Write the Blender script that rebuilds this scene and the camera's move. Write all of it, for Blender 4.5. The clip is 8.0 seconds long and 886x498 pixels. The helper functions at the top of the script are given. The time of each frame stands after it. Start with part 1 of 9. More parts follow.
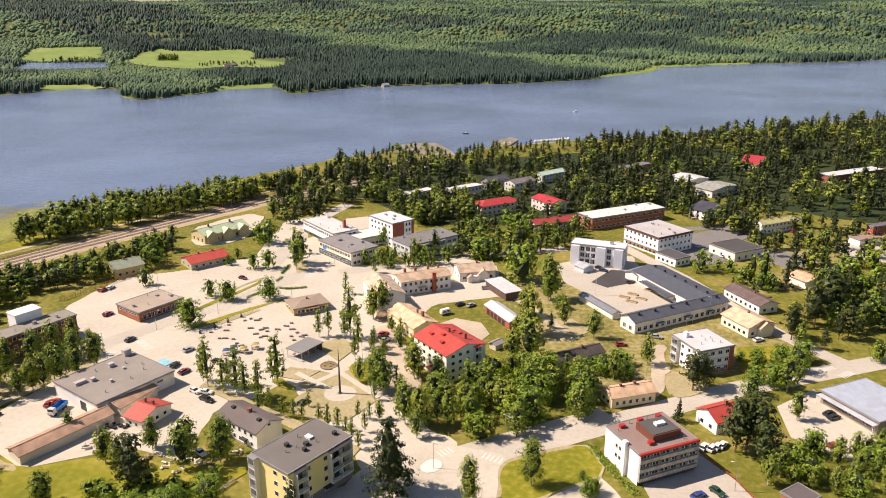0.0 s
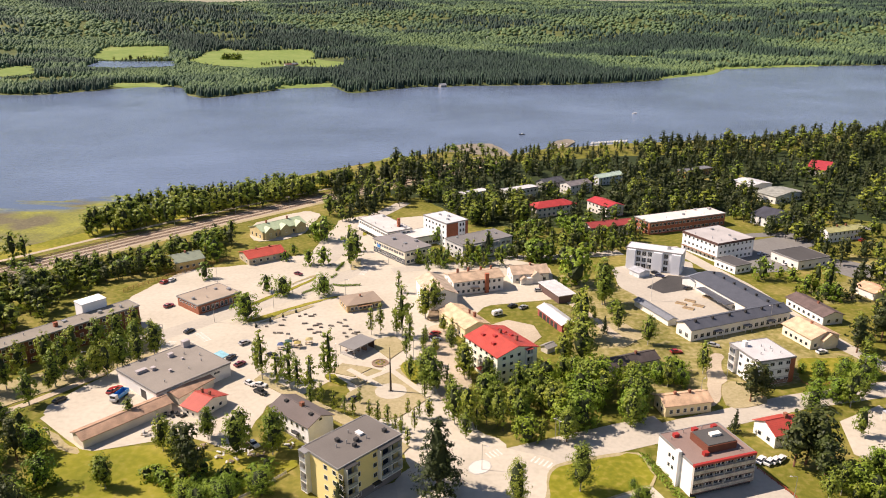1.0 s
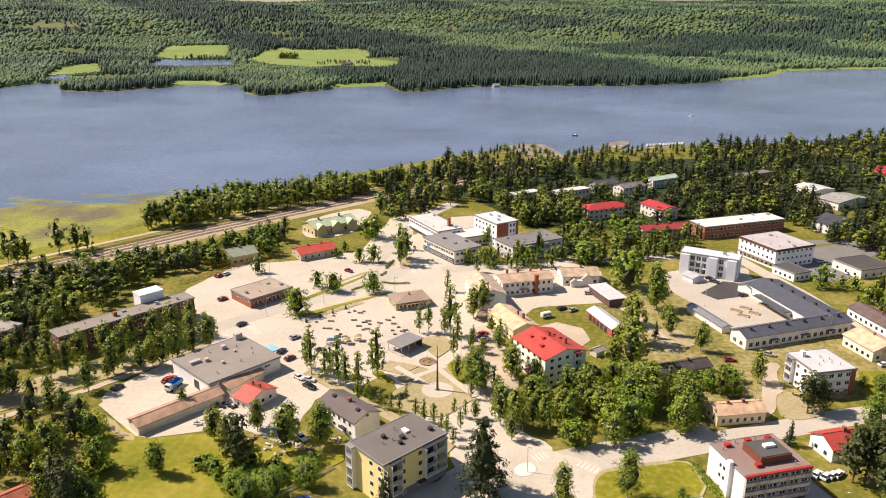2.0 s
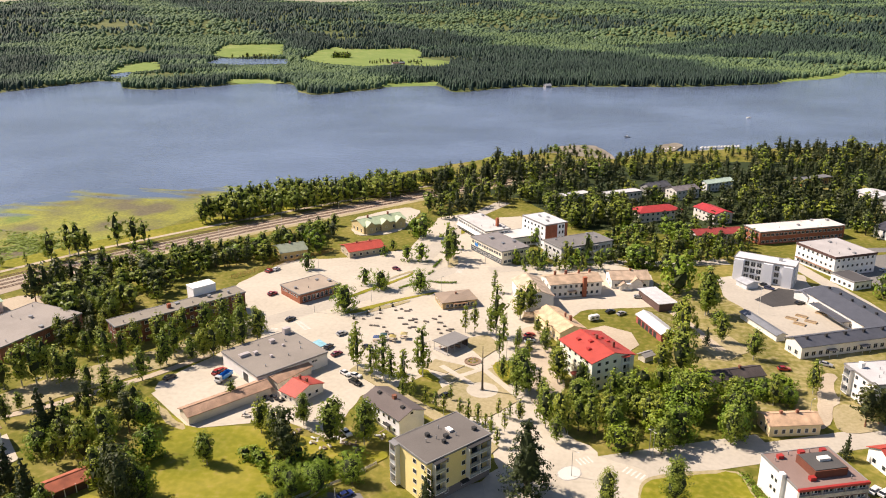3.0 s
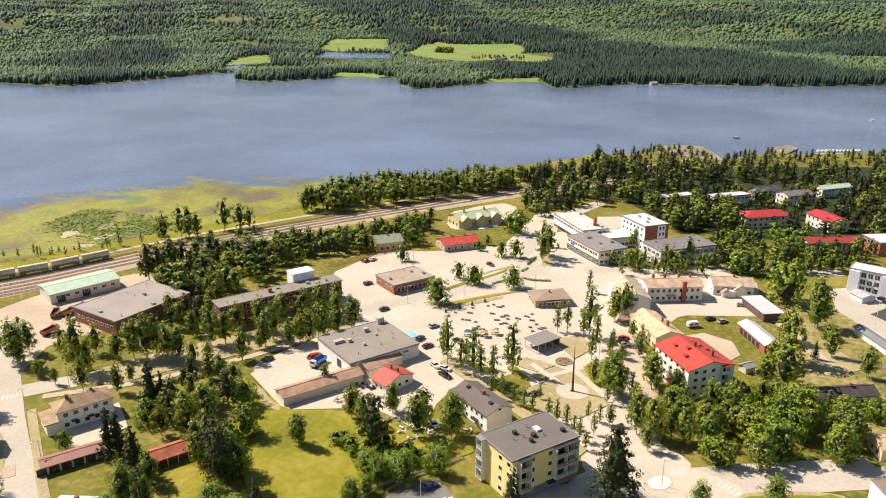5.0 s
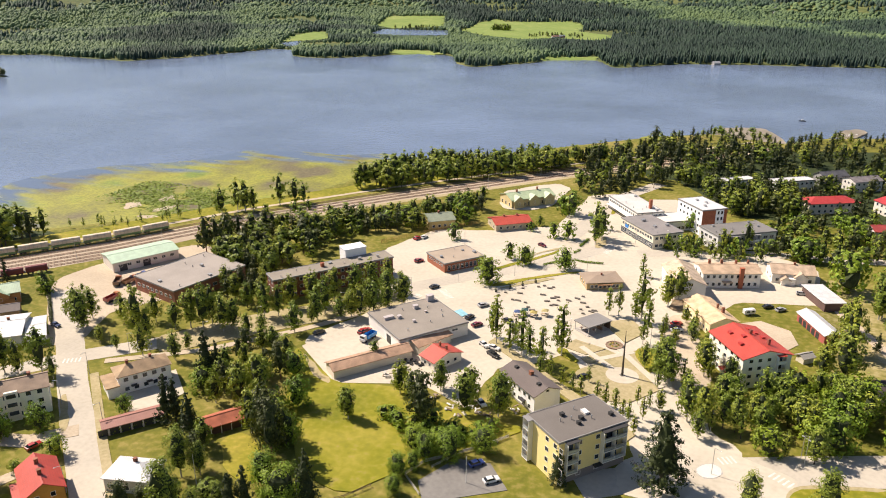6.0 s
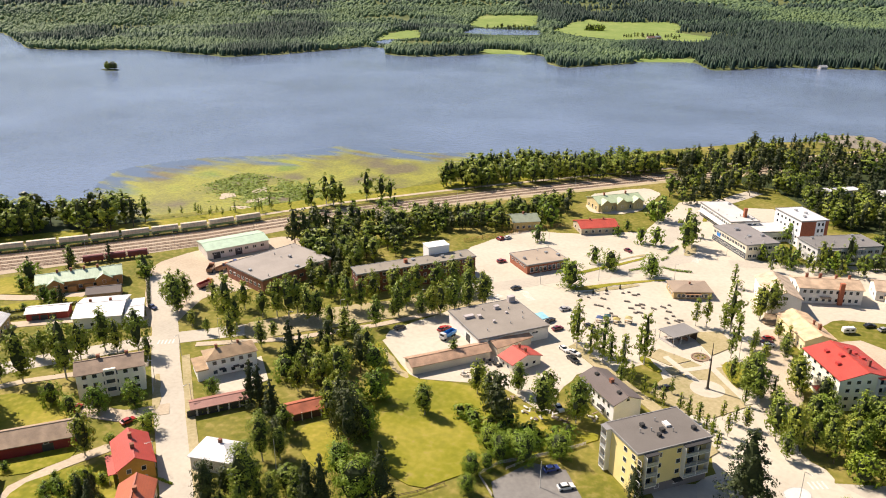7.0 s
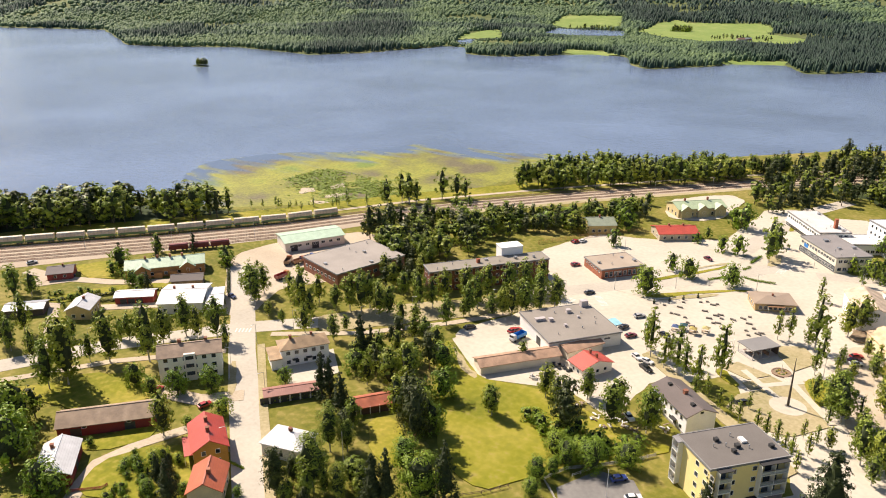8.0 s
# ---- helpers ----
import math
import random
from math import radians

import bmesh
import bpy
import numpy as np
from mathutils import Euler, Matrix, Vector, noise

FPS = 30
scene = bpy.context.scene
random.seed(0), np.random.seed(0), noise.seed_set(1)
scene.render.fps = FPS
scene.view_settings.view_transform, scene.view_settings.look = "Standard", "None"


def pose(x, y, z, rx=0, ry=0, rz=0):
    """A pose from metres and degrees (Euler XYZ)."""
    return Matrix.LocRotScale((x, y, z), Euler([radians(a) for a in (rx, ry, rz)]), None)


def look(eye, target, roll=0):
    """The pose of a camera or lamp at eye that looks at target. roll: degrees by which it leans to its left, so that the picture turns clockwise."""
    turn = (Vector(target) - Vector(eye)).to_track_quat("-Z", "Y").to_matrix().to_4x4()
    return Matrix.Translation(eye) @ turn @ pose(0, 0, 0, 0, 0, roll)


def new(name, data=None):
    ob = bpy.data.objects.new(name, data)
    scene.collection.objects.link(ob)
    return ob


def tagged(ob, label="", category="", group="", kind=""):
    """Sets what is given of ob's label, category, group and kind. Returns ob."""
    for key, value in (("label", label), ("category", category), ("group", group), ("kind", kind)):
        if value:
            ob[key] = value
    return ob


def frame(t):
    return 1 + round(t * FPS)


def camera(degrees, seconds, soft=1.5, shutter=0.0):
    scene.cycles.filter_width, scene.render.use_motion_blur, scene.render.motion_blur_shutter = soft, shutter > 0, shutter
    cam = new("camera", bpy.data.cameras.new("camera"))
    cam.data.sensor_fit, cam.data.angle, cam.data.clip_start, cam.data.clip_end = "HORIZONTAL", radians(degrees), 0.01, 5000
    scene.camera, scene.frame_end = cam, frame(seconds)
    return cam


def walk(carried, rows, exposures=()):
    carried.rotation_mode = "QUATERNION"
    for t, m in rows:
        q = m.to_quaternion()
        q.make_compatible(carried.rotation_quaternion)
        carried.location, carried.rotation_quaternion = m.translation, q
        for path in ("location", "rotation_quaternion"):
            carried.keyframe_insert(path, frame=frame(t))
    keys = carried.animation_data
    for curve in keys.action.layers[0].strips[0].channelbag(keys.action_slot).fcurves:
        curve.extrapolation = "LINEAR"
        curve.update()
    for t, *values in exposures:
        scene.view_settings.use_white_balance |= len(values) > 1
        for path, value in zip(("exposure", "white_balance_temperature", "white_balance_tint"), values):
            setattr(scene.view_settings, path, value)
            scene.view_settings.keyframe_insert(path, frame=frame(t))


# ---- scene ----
cam = camera(61.7, 8.0, soft=1.0)
# seconds, eye x y z, yaw, pitch, roll
PATH = [
    (0, 0.47, -0.81, 120.50, 0.04, -18.25, -0.03),
    (0.5, 0.41, -0.74, 120.48, 2.33, -18.23, -0.03),
    (1, 0.39, -0.68, 120.46, 4.37, -18.21, -0.05),
    (1.5, 0.36, -0.62, 120.41, 6.40, -18.21, -0.04),
    (3, 0.29, -0.29, 120.07, 12.28, -18.21, -0.08),
    (3.5, 0.28, -0.19, 120.02, 14.17, -18.22, -0.09),
    (4, 0.21, -0.09, 119.96, 16.04, -18.24, -0.09),
    (4.5, 0.15, 0.00, 119.91, 18.01, -18.26, -0.09),
    (4.7, 0.10, 0.05, 119.87, 18.78, -18.27, -0.09),
    (5.8, -0.17, 0.34, 119.64, 23.24, -19.85, -0.01),
    (6, -0.22, 0.39, 119.60, 24.13, -20.15, -0.00),
    (6.5, -0.41, 0.50, 119.58, 27.23, -20.18, 0.03),
    (7, -0.49, 0.67, 119.55, 30.93, -20.19, 0.04),
    (7.5, -0.51, 0.89, 119.50, 34.11, -20.20, 0.04),
    (8, -0.49, 1.10, 119.46, 36.99, -20.22, 0.03),
]

walk(cam, [(t, pose(x, y, z, 0, 0, yaw) @ pose(0, 0, 0, 90 + pitch, 0, 0) @ pose(0, 0, 0, 0, 0, roll)) for t, x, y, z, yaw, pitch, roll in PATH], [(0, 0.47, 6700, 22), (4.5, 0.51, 6650, 18), (8, 0.65, 6650, 17)])

# ---- light ----
SUN_ELEV, SUN_AZ = 47.0, 175.0      # the sun stands to the west of the first view; degrees from +x
world = bpy.data.worlds.new("sky")
scene.world = world
world.use_nodes = True
wn = world.node_tree.nodes
sky = wn.new("ShaderNodeTexSky")
sky.sky_type, sky.sun_disc = "NISHITA", False
sky.sun_elevation, sky.sun_rotation = radians(SUN_ELEV), radians(90 - SUN_AZ)
sky.air_density, sky.dust_density, sky.ozone_density = 1.0, 0.5, 1.2
world.node_tree.links.new(sky.outputs[0], wn["Background"].inputs[0])
wn["Background"].inputs[1].default_value = 0.070
sun = new("sun", bpy.data.lights.new("sun", "SUN"))
sun.data.energy, sun.data.angle, sun.data.color = 5.2, radians(0.5), (1.0, 0.91, 0.76)
s_el, s_az = radians(SUN_ELEV), radians(SUN_AZ)
sun.matrix_basis = look((math.cos(s_el) * math.cos(s_az) * 500, math.cos(s_el) * math.sin(s_az) * 500 + 200, math.sin(s_el) * 500), (0, 200, 0))


# ---- materials ----
def nodes_of(name):
    m = bpy.data.materials.new(name)
    m.use_nodes = True
    return m, m.node_tree.nodes, m.node_tree.links, m.node_tree.nodes["Principled BSDF"]


def grain(nd, lk, scale, detail=4, space="Object"):
    co = nd.new("ShaderNodeTexCoord")
    n = nd.new("ShaderNodeTexNoise")
    n.inputs["Scale"].default_value, n.inputs["Detail"].default_value = scale, detail
    lk.new(co.outputs[space], n.inputs["Vector"])
    return n


def ramp(nd, lk, source, stops):
    r = nd.new("ShaderNodeValToRGB")
    while len(r.color_ramp.elements) < len(stops):
        r.color_ramp.elements.new(0.5)
    for e, (at, c) in zip(r.color_ramp.elements, stops):
        e.position, e.color = at, (*c, 1)
    lk.new(source, r.inputs[0])
    return r.outputs[0]


def mixed(nd, lk, fac, a, b, how="MIX"):
    m = nd.new("ShaderNodeMix")
    m.data_type, m.blend_type = "RGBA", how
    for slot, v in ((0, fac), (6, a), (7, b)):
        if isinstance(v, (int, float)):
            m.inputs[slot].default_value = v
        elif isinstance(v, tuple):
            m.inputs[slot].default_value = (*v, 1)
        else:
            lk.new(v, m.inputs[slot])
    return m.outputs[2]


def shade(c, k):
    return tuple(min(1.0, v * k) for v in c)


def bumped(nd, lk, bsdf, height, strength, dist):
    b = nd.new("ShaderNodeBump")
    b.inputs["Strength"].default_value, b.inputs["Distance"].default_value = strength, dist
    lk.new(height, b.inputs["Height"])
    lk.new(b.outputs[0], bsdf.inputs["Normal"])


def worn(name, colour, rough=0.8, fine=6.0, coarse=0.25, spread=0.25, bump=0.03, metal=0.0, space="Object"):
    """Two scales of variation on one base colour."""
    m, nd, lk, bs = nodes_of(name)
    a, b = grain(nd, lk, fine, 5, space), grain(nd, lk, coarse, 3, space)
    big = ramp(nd, lk, b.outputs[0], [(0.35, shade(colour, 1 - spread)), (0.65, shade(colour, 1 + spread))])
    lk.new(mixed(nd, lk, 0.5, big, ramp(nd, lk, a.outputs[0], [(0.3, shade(colour, 1 - spread)), (0.7, shade(colour, 1 + spread))])), bs.inputs["Base Color"])
    bs.inputs["Roughness"].default_value, bs.inputs["Metallic"].default_value = rough, metal
    bumped(nd, lk, bs, a.outputs[0], 0.4, bump)
    return m


def seamed(name, colour, rough=0.45, pitch=0.5, spread=0.12, depth=0.04, axis="X", metal=0.0):
    """Sheet metal with standing seams, or boards: stripes at a fixed pitch across one axis."""
    m, nd, lk, bs = nodes_of(name)
    co = nd.new("ShaderNodeTexCoord")
    w = nd.new("ShaderNodeTexWave")
    w.bands_direction, w.wave_profile = axis, "SAW"
    w.inputs["Scale"].default_value = 0.314 / pitch
    lk.new(co.outputs["Object"], w.inputs["Vector"])
    b = grain(nd, lk, 0.35, 4)
    big = ramp(nd, lk, b.outputs[0], [(0.3, shade(colour, 1 - spread)), (0.7, shade(colour, 1 + spread))])
    line = ramp(nd, lk, w.outputs["Fac"], [(0.0, (0.55, 0.55, 0.55)), (0.12, (1, 1, 1)), (1.0, (0.96, 0.96, 0.96))])
    lk.new(mixed(nd, lk, 0.75, big, line, "MULTIPLY"), bs.inputs["Base Color"])
    bs.inputs["Roughness"].default_value, bs.inputs["Metallic"].default_value = rough, metal
    bumped(nd, lk, bs, w.outputs["Fac"], 0.5, depth)
    return m


def bricked(name, c1, c2, mortar):
    m, nd, lk, bs = nodes_of(name)
    co = nd.new("ShaderNodeTexCoord")
    sx = nd.new("ShaderNodeSeparateXYZ")
    lk.new(co.outputs["Object"], sx.inputs[0])
    add = nd.new("ShaderNodeMath")
    lk.new(sx.outputs[0], add.inputs[0]), lk.new(sx.outputs[1], add.inputs[1])
    cx = nd.new("ShaderNodeCombineXYZ")
    lk.new(add.outputs[0], cx.inputs[0]), lk.new(sx.outputs[2], cx.inputs[1])
    br = nd.new("ShaderNodeTexBrick")
    br.inputs["Scale"].default_value = 4.0
    br.inputs["Color1"].default_value, br.inputs["Color2"].default_value, br.inputs["Mortar"].default_value = (*c1, 1), (*c2, 1), (*mortar, 1)
    lk.new(cx.outputs[0], br.inputs["Vector"])
    b = grain(nd, lk, 0.3, 4)
    stain = ramp(nd, lk, b.outputs[0], [(0.3, (0.75, 0.72, 0.7)), (0.7, (1.1, 1.08, 1.05))])
    lk.new(mixed(nd, lk, 0.8, br.outputs[0], stain, "MULTIPLY"), bs.inputs["Base Color"])
    bs.inputs["Roughness"].default_value = 0.85
    bumped(nd, lk, bs, br.outputs["Fac"], -0.3, 0.02)
    return m


def leafy(name, dark, light, gloss=0.5, broad=0.0, attr=False, swing=1.0):
    """Foliage: colour varies tree by tree and leaf clump by leaf clump, with some light passing through."""
    m, nd, lk, bs = nodes_of(name)
    geo, inf = nd.new("ShaderNodeNewGeometry"), nd.new("ShaderNodeObjectInfo")
    c = ramp(nd, lk, geo.outputs["Random Per Island"], [(0.0, dark), (1.0, light)])
    per_tree = inf.outputs["Random"]
    if attr:
        at = nd.new("ShaderNodeAttribute")
        at.attribute_name = "tint"
        per_tree = at.outputs["Fac"]
    tint = ramp(nd, lk, per_tree, [(0.0, (0.78, 0.86, 0.7)), (0.5, (1, 1, 1)), (1.0, (1.25, 1.12, 0.9))])
    c = mixed(nd, lk, 1.0, c, tint, "MULTIPLY")
    if broad:
        c = mixed(nd, lk, 0.9 * swing, c, ramp(nd, lk, grain(nd, lk, broad, 3).outputs[0], [(0.36, (0.36, 0.46, 0.50)), (0.49, (0.85, 0.92, 0.95)), (0.58, (1.45, 1.4, 1.05)), (0.68, (2.3, 2.05, 1.2))]), "MULTIPLY")
    lk.new(c, bs.inputs["Base Color"])
    bs.inputs["Roughness"].default_value = gloss
    bs.inputs["Specular IOR Level"].default_value = 0.25
    tr = nd.new("ShaderNodeBsdfTranslucent")
    lk.new(mixed(nd, lk, 1.0, c, (1.2, 1.3, 0.5), "MULTIPLY"), tr.inputs[0])
    ms = nd.new("ShaderNodeMixShader")
    ms.inputs[0].default_value = 0.12
    lk.new(bs.outputs[0], ms.inputs[1]), lk.new(tr.outputs[0], ms.inputs[2])
    lk.new(ms.outputs[0], nd["Material Output"].inputs["Surface"])
    return m


def forest(name):
    """Far foliage: each tree's kind, from dark spruce to pale young birch, gives its colour. Extra blue in it stands in
    for haze.
    """
    m, nd, lk, bs = nodes_of(name)
    at = nd.new("ShaderNodeAttribute")
    at.attribute_name = "tint"
    c = ramp(nd, lk, at.outputs["Fac"], [(0.0, (0.024, 0.044, 0.034)), (0.35, (0.040, 0.073, 0.046)), (0.62, (0.072, 0.118, 0.060)), (1.0, (0.135, 0.195, 0.078))])
    g = ramp(nd, lk, grain(nd, lk, 0.35, 3).outputs[0], [(0.34, (0.72, 0.76, 0.78)), (0.66, (1.25, 1.22, 1.15))])
    lk.new(mixed(nd, lk, 1.0, c, g, "MULTIPLY"), bs.inputs["Base Color"])
    bs.inputs["Roughness"].default_value, bs.inputs["Specular IOR Level"].default_value = 0.7, 0.2
    return m


def patchy(name, stops, coarse, fine, rough=0.9, bump=0.1, mix=0.5):
    """Ground cover: a ramp of colours over two scales of noise, in world metres."""
    m, nd, lk, bs = nodes_of(name)
    a, b = grain(nd, lk, fine, 6), grain(nd, lk, coarse, 5)
    lk.new(mixed(nd, lk, mix, ramp(nd, lk, b.outputs[0], stops), ramp(nd, lk, a.outputs[0], stops)), bs.inputs["Base Color"])
    bs.inputs["Roughness"].default_value = rough
    bs.inputs["Specular IOR Level"].default_value = 0.2
    bumped(nd, lk, bs, a.outputs[0], 0.5, bump)
    return m


def watery(name, colour, scale, strength, rough):
    m, nd, lk, bs = nodes_of(name)
    a, b = grain(nd, lk, scale, 6), grain(nd, lk, 0.006, 4)
    a.inputs["Roughness"].default_value = 0.62
    lk.new(ramp(nd, lk, b.outputs[0], [(0.35, shade(colour, 0.8)), (0.65, shade(colour, 1.25))]), bs.inputs["Base Color"])
    bs.inputs["Roughness"].default_value, bs.inputs["IOR"].default_value = rough, 1.33
    bumped(nd, lk, bs, a.outputs[0], strength, 0.9)
    return m


def glazed(name, colour, rough=0.08):
    m, nd, lk, bs = nodes_of(name)
    inf = nd.new("ShaderNodeObjectInfo")
    lk.new(ramp(nd, lk, inf.outputs["Random"], [(0.0, shade(colour, 0.5)), (0.8, colour), (1.0, shade(colour, 2.5))]), bs.inputs["Base Color"])
    bs.inputs["Roughness"].default_value = rough
    return m


GRASS = patchy("grass", [(0.3, (0.075, 0.088, 0.011)), (0.5, (0.160, 0.155, 0.020)), (0.68, (0.33, 0.255, 0.085))], 0.04, 0.45)
LAWN = patchy("lawn", [(0.32, (0.13, 0.140, 0.010)), (0.5, (0.215, 0.208, 0.014)), (0.68, (0.38, 0.30, 0.06))], 0.045, 0.5)
FIELDGRASS = patchy("mown_field", [(0.32, (0.125, 0.140, 0.011)), (0.48, (0.215, 0.207, 0.015)), (0.60, (0.31, 0.265, 0.042)), (0.70, (0.37, 0.27, 0.12))], 0.035, 0.4, mix=0.35)
DRY = patchy("dry_grass", [(0.3, (0.26, 0.23, 0.10)), (0.55, (0.40, 0.33, 0.19)), (0.75, (0.5, 0.42, 0.27))], 0.06, 1.0)
MEADOW = patchy("meadow", [(0.3, (0.13, 0.20, 0.042)), (0.5, (0.185, 0.25, 0.060)), (0.7, (0.28, 0.31, 0.10))], 0.012, 0.08)
HILLSIDE = patchy("hillside_clearing", [(0.3, (0.045, 0.066, 0.020)), (0.5, (0.095, 0.118, 0.034)), (0.7, (0.190, 0.190, 0.075))], 0.006, 0.05, bump=0.5)
WOODFLOOR = patchy("shady_forest_floor", [(0.3, (0.022, 0.035, 0.012)), (0.5, (0.035, 0.05, 0.016)), (0.7, (0.06, 0.075, 0.022))], 0.004, 0.05, bump=0.5)
PAVING = patchy("dusty_paving", [(0.3, (0.43, 0.385, 0.30)), (0.5, (0.52, 0.465, 0.37)), (0.7, (0.58, 0.52, 0.42))], 0.05, 0.6, 0.85, 0.02)
ASPHALT = patchy("worn_asphalt", [(0.3, (0.39, 0.35, 0.285)), (0.5, (0.46, 0.415, 0.34)), (0.7, (0.52, 0.47, 0.385))], 0.06, 0.8, 0.85, 0.02)
GREYTAR = patchy("grey_asphalt", [(0.3, (0.16, 0.15, 0.14)), (0.5, (0.20, 0.19, 0.175)), (0.7, (0.24, 0.23, 0.21))], 0.06, 0.8, 0.85, 0.02)
TAR = patchy("dark_asphalt", [(0.3, (0.05, 0.048, 0.047)), (0.5, (0.065, 0.062, 0.06)), (0.7, (0.09, 0.085, 0.08))], 0.1, 1.5, 0.85, 0.02)
GRAVEL = patchy("gravel", [(0.3, (0.38, 0.31, 0.22)), (0.5, (0.46, 0.38, 0.28)), (0.7, (0.54, 0.46, 0.34))], 0.08, 1.2, 0.9, 0.04)
BALLAST = patchy("track_ballast", [(0.3, (0.33, 0.26, 0.19)), (0.5, (0.41, 0.33, 0.245)), (0.7, (0.48, 0.40, 0.30))], 0.05, 1.6, 0.9, 0.06)
EARTH = patchy("bare_earth", [(0.3, (0.16, 0.11, 0.07)), (0.5, (0.26, 0.19, 0.12)), (0.7, (0.38, 0.29, 0.19))], 0.1, 1.0, 0.9, 0.06)
YARDGRASS = patchy("dry_yard_grass", [(0.34, (0.10, 0.105, 0.018)), (0.5, (0.25, 0.215, 0.065)), (0.66, (0.42, 0.345, 0.185))], 0.055, 0.5)
QUAYSAND = patchy("quay_gravel", [(0.3, (0.15, 0.13, 0.10)), (0.5, (0.24, 0.21, 0.165)), (0.7, (0.33, 0.29, 0.23))], 0.06, 0.8)
REEDS = patchy("reeds", [(0.3, (0.13, 0.17, 0.03)), (0.5, (0.20, 0.22, 0.045)), (0.7, (0.30, 0.27, 0.08))], 0.03, 0.5)
WATER = watery("lake_water", (0.125, 0.166, 0.250), 0.20, 0.7, 0.15)
PINEBARK = worn("pine_bark", (0.24, 0.12, 0.07), 0.9, 8, 1)
BARK, BIRCHBARK = worn("bark", (0.12, 0.085, 0.06), 0.9, 8, 1), worn("birch_bark", (0.45, 0.42, 0.38), 0.8, 8, 1.5, 0.4)
LEAF_RANGE = dict(birch=((0.128, 0.178, 0.023), (0.285, 0.330, 0.044)), pine=((0.034, 0.047, 0.013), (0.094, 0.108, 0.028)), spruce=((0.022, 0.034, 0.010), (0.064, 0.080, 0.020)), bush=((0.110, 0.175, 0.014), (0.250, 0.345, 0.036)))
# dark green of the crown cores stands in for the shade inside
CROWNSHADE = worn("crown_shade", (0.032, 0.044, 0.012), 0.95, 4.0, 0.8, 0.5)
LEAF = {k: leafy(k + "_leaves", *v) for k, v in LEAF_RANGE.items()}
WOODLEAF = {k: leafy(k + "_wood_leaves", *v, attr=True) for k, v in LEAF_RANGE.items()}
FARLEAF = forest("far_woods_leaves")
GLASS, TRIM = glazed("window_glass", (0.035, 0.042, 0.05)), worn("white_trim", (0.75, 0.73, 0.69), 0.6, spread=0.08)
STEEL = worn("galvanised_steel", (0.42, 0.42, 0.42), 0.45, metal=0.6, spread=0.1)
EDGE = worn("grey_roof_edge", (0.24, 0.23, 0.22), 0.6, spread=0.15)
BLACK, DARKMETAL = worn("black_felt", (0.035, 0.034, 0.034), 0.9), worn("dark_metal", (0.04, 0.04, 0.042), 0.5)
COLOURS = {}


def paint(kind, colour):
    """One material per kind of surface and colour."""
    key = (kind, colour)
    if key not in COLOURS:
        tag = kind + "_%d" % (len(COLOURS) + 1)
        if kind == "plaster":
            COLOURS[key] = worn(tag, tuple(min(0.86, v * 1.13) for v in colour), 0.85, 4.0, 0.2, 0.09, 0.02)
        elif kind == "wood":
            COLOURS[key] = seamed(tag, colour, 0.8, 0.18, 0.12, 0.02, "X")
        elif kind == "metal":
            COLOURS[key] = seamed(tag, colour, 0.5, 0.55, 0.12, 0.04, "X")
        elif kind == "tile":
            COLOURS[key] = seamed(tag, colour, 0.8, 0.34, 0.28, 0.05, "Y")
        elif kind == "felt":
            COLOURS[key] = worn(tag, colour, 0.9, 3.0, 0.12, 0.16, 0.03)
        elif kind == "brick":
            COLOURS[key] = bricked(tag, colour, shade(colour, 0.7), shade(colour, 1.25))
    return COLOURS[key]


# ---- building kit ----
def mesh_of(bm, name, material=None):
    me = bpy.data.meshes.new(name)
    bm.to_mesh(me)
    bm.free()
    if material:
        me.materials.append(material)
    return me


def part(name, bm, material, parent, label="", at=None):
    """Links a bmesh (or a ready mesh) as one mesh object under a thing or a part."""
    ob = new(name, bm if isinstance(bm, bpy.types.Mesh) else mesh_of(bm, name, material))
    ob.parent = parent
    if at is not None:
        ob.matrix_basis = at
    return tagged(ob, label)


def thing(name, x, y, z, rot, label, category, group=""):
    ob = new(name)
    ob.empty_display_size = 0.5
    ob.matrix_basis = pose(x, y, z, 0, 0, rot)
    return tagged(ob, label, category, group)


def box(bm, x0, x1, y0, y1, z0, z1):
    v = [bm.verts.new(p) for p in ((x0, y0, z0), (x1, y0, z0), (x1, y1, z0), (x0, y1, z0), (x0, y0, z1), (x1, y0, z1), (x1, y1, z1), (x0, y1, z1))]
    for f in ((3, 2, 1, 0), (4, 5, 6, 7), (0, 1, 5, 4), (1, 2, 6, 5), (2, 3, 7, 6), (3, 0, 4, 7)):
        bm.faces.new([v[i] for i in f])
    return v


def boxes(*rows):
    bm = bmesh.new()
    for r in rows:
        box(bm, *r)
    return bm


def solid(bm, low, high):
    """A closed solid between two rings of the same number of points."""
    a, b = [bm.verts.new(p) for p in low], [bm.verts.new(p) for p in high]
    n = len(a)
    bm.faces.new(a[::-1]), bm.faces.new(b)
    for i in range(n):
        bm.faces.new((a[i], a[(i + 1) % n], b[(i + 1) % n], b[i]))


def tube(bm, x, y, z0, z1, r0, r1, sides=8):
    ring = [(math.cos(6.2832 * i / sides), math.sin(6.2832 * i / sides)) for i in range(sides)]
    solid(bm, [(x + r0 * c, y + r0 * s, z0) for c, s in ring], [(x + r1 * c, y + r1 * s, z1) for c, s in ring])


def slab(bm, corners, thick):
    """A sloping slab from its top corners."""
    solid(bm, [(x, y, z - thick) for x, y, z in corners], corners)


SHARED, SIZE = {}, {}


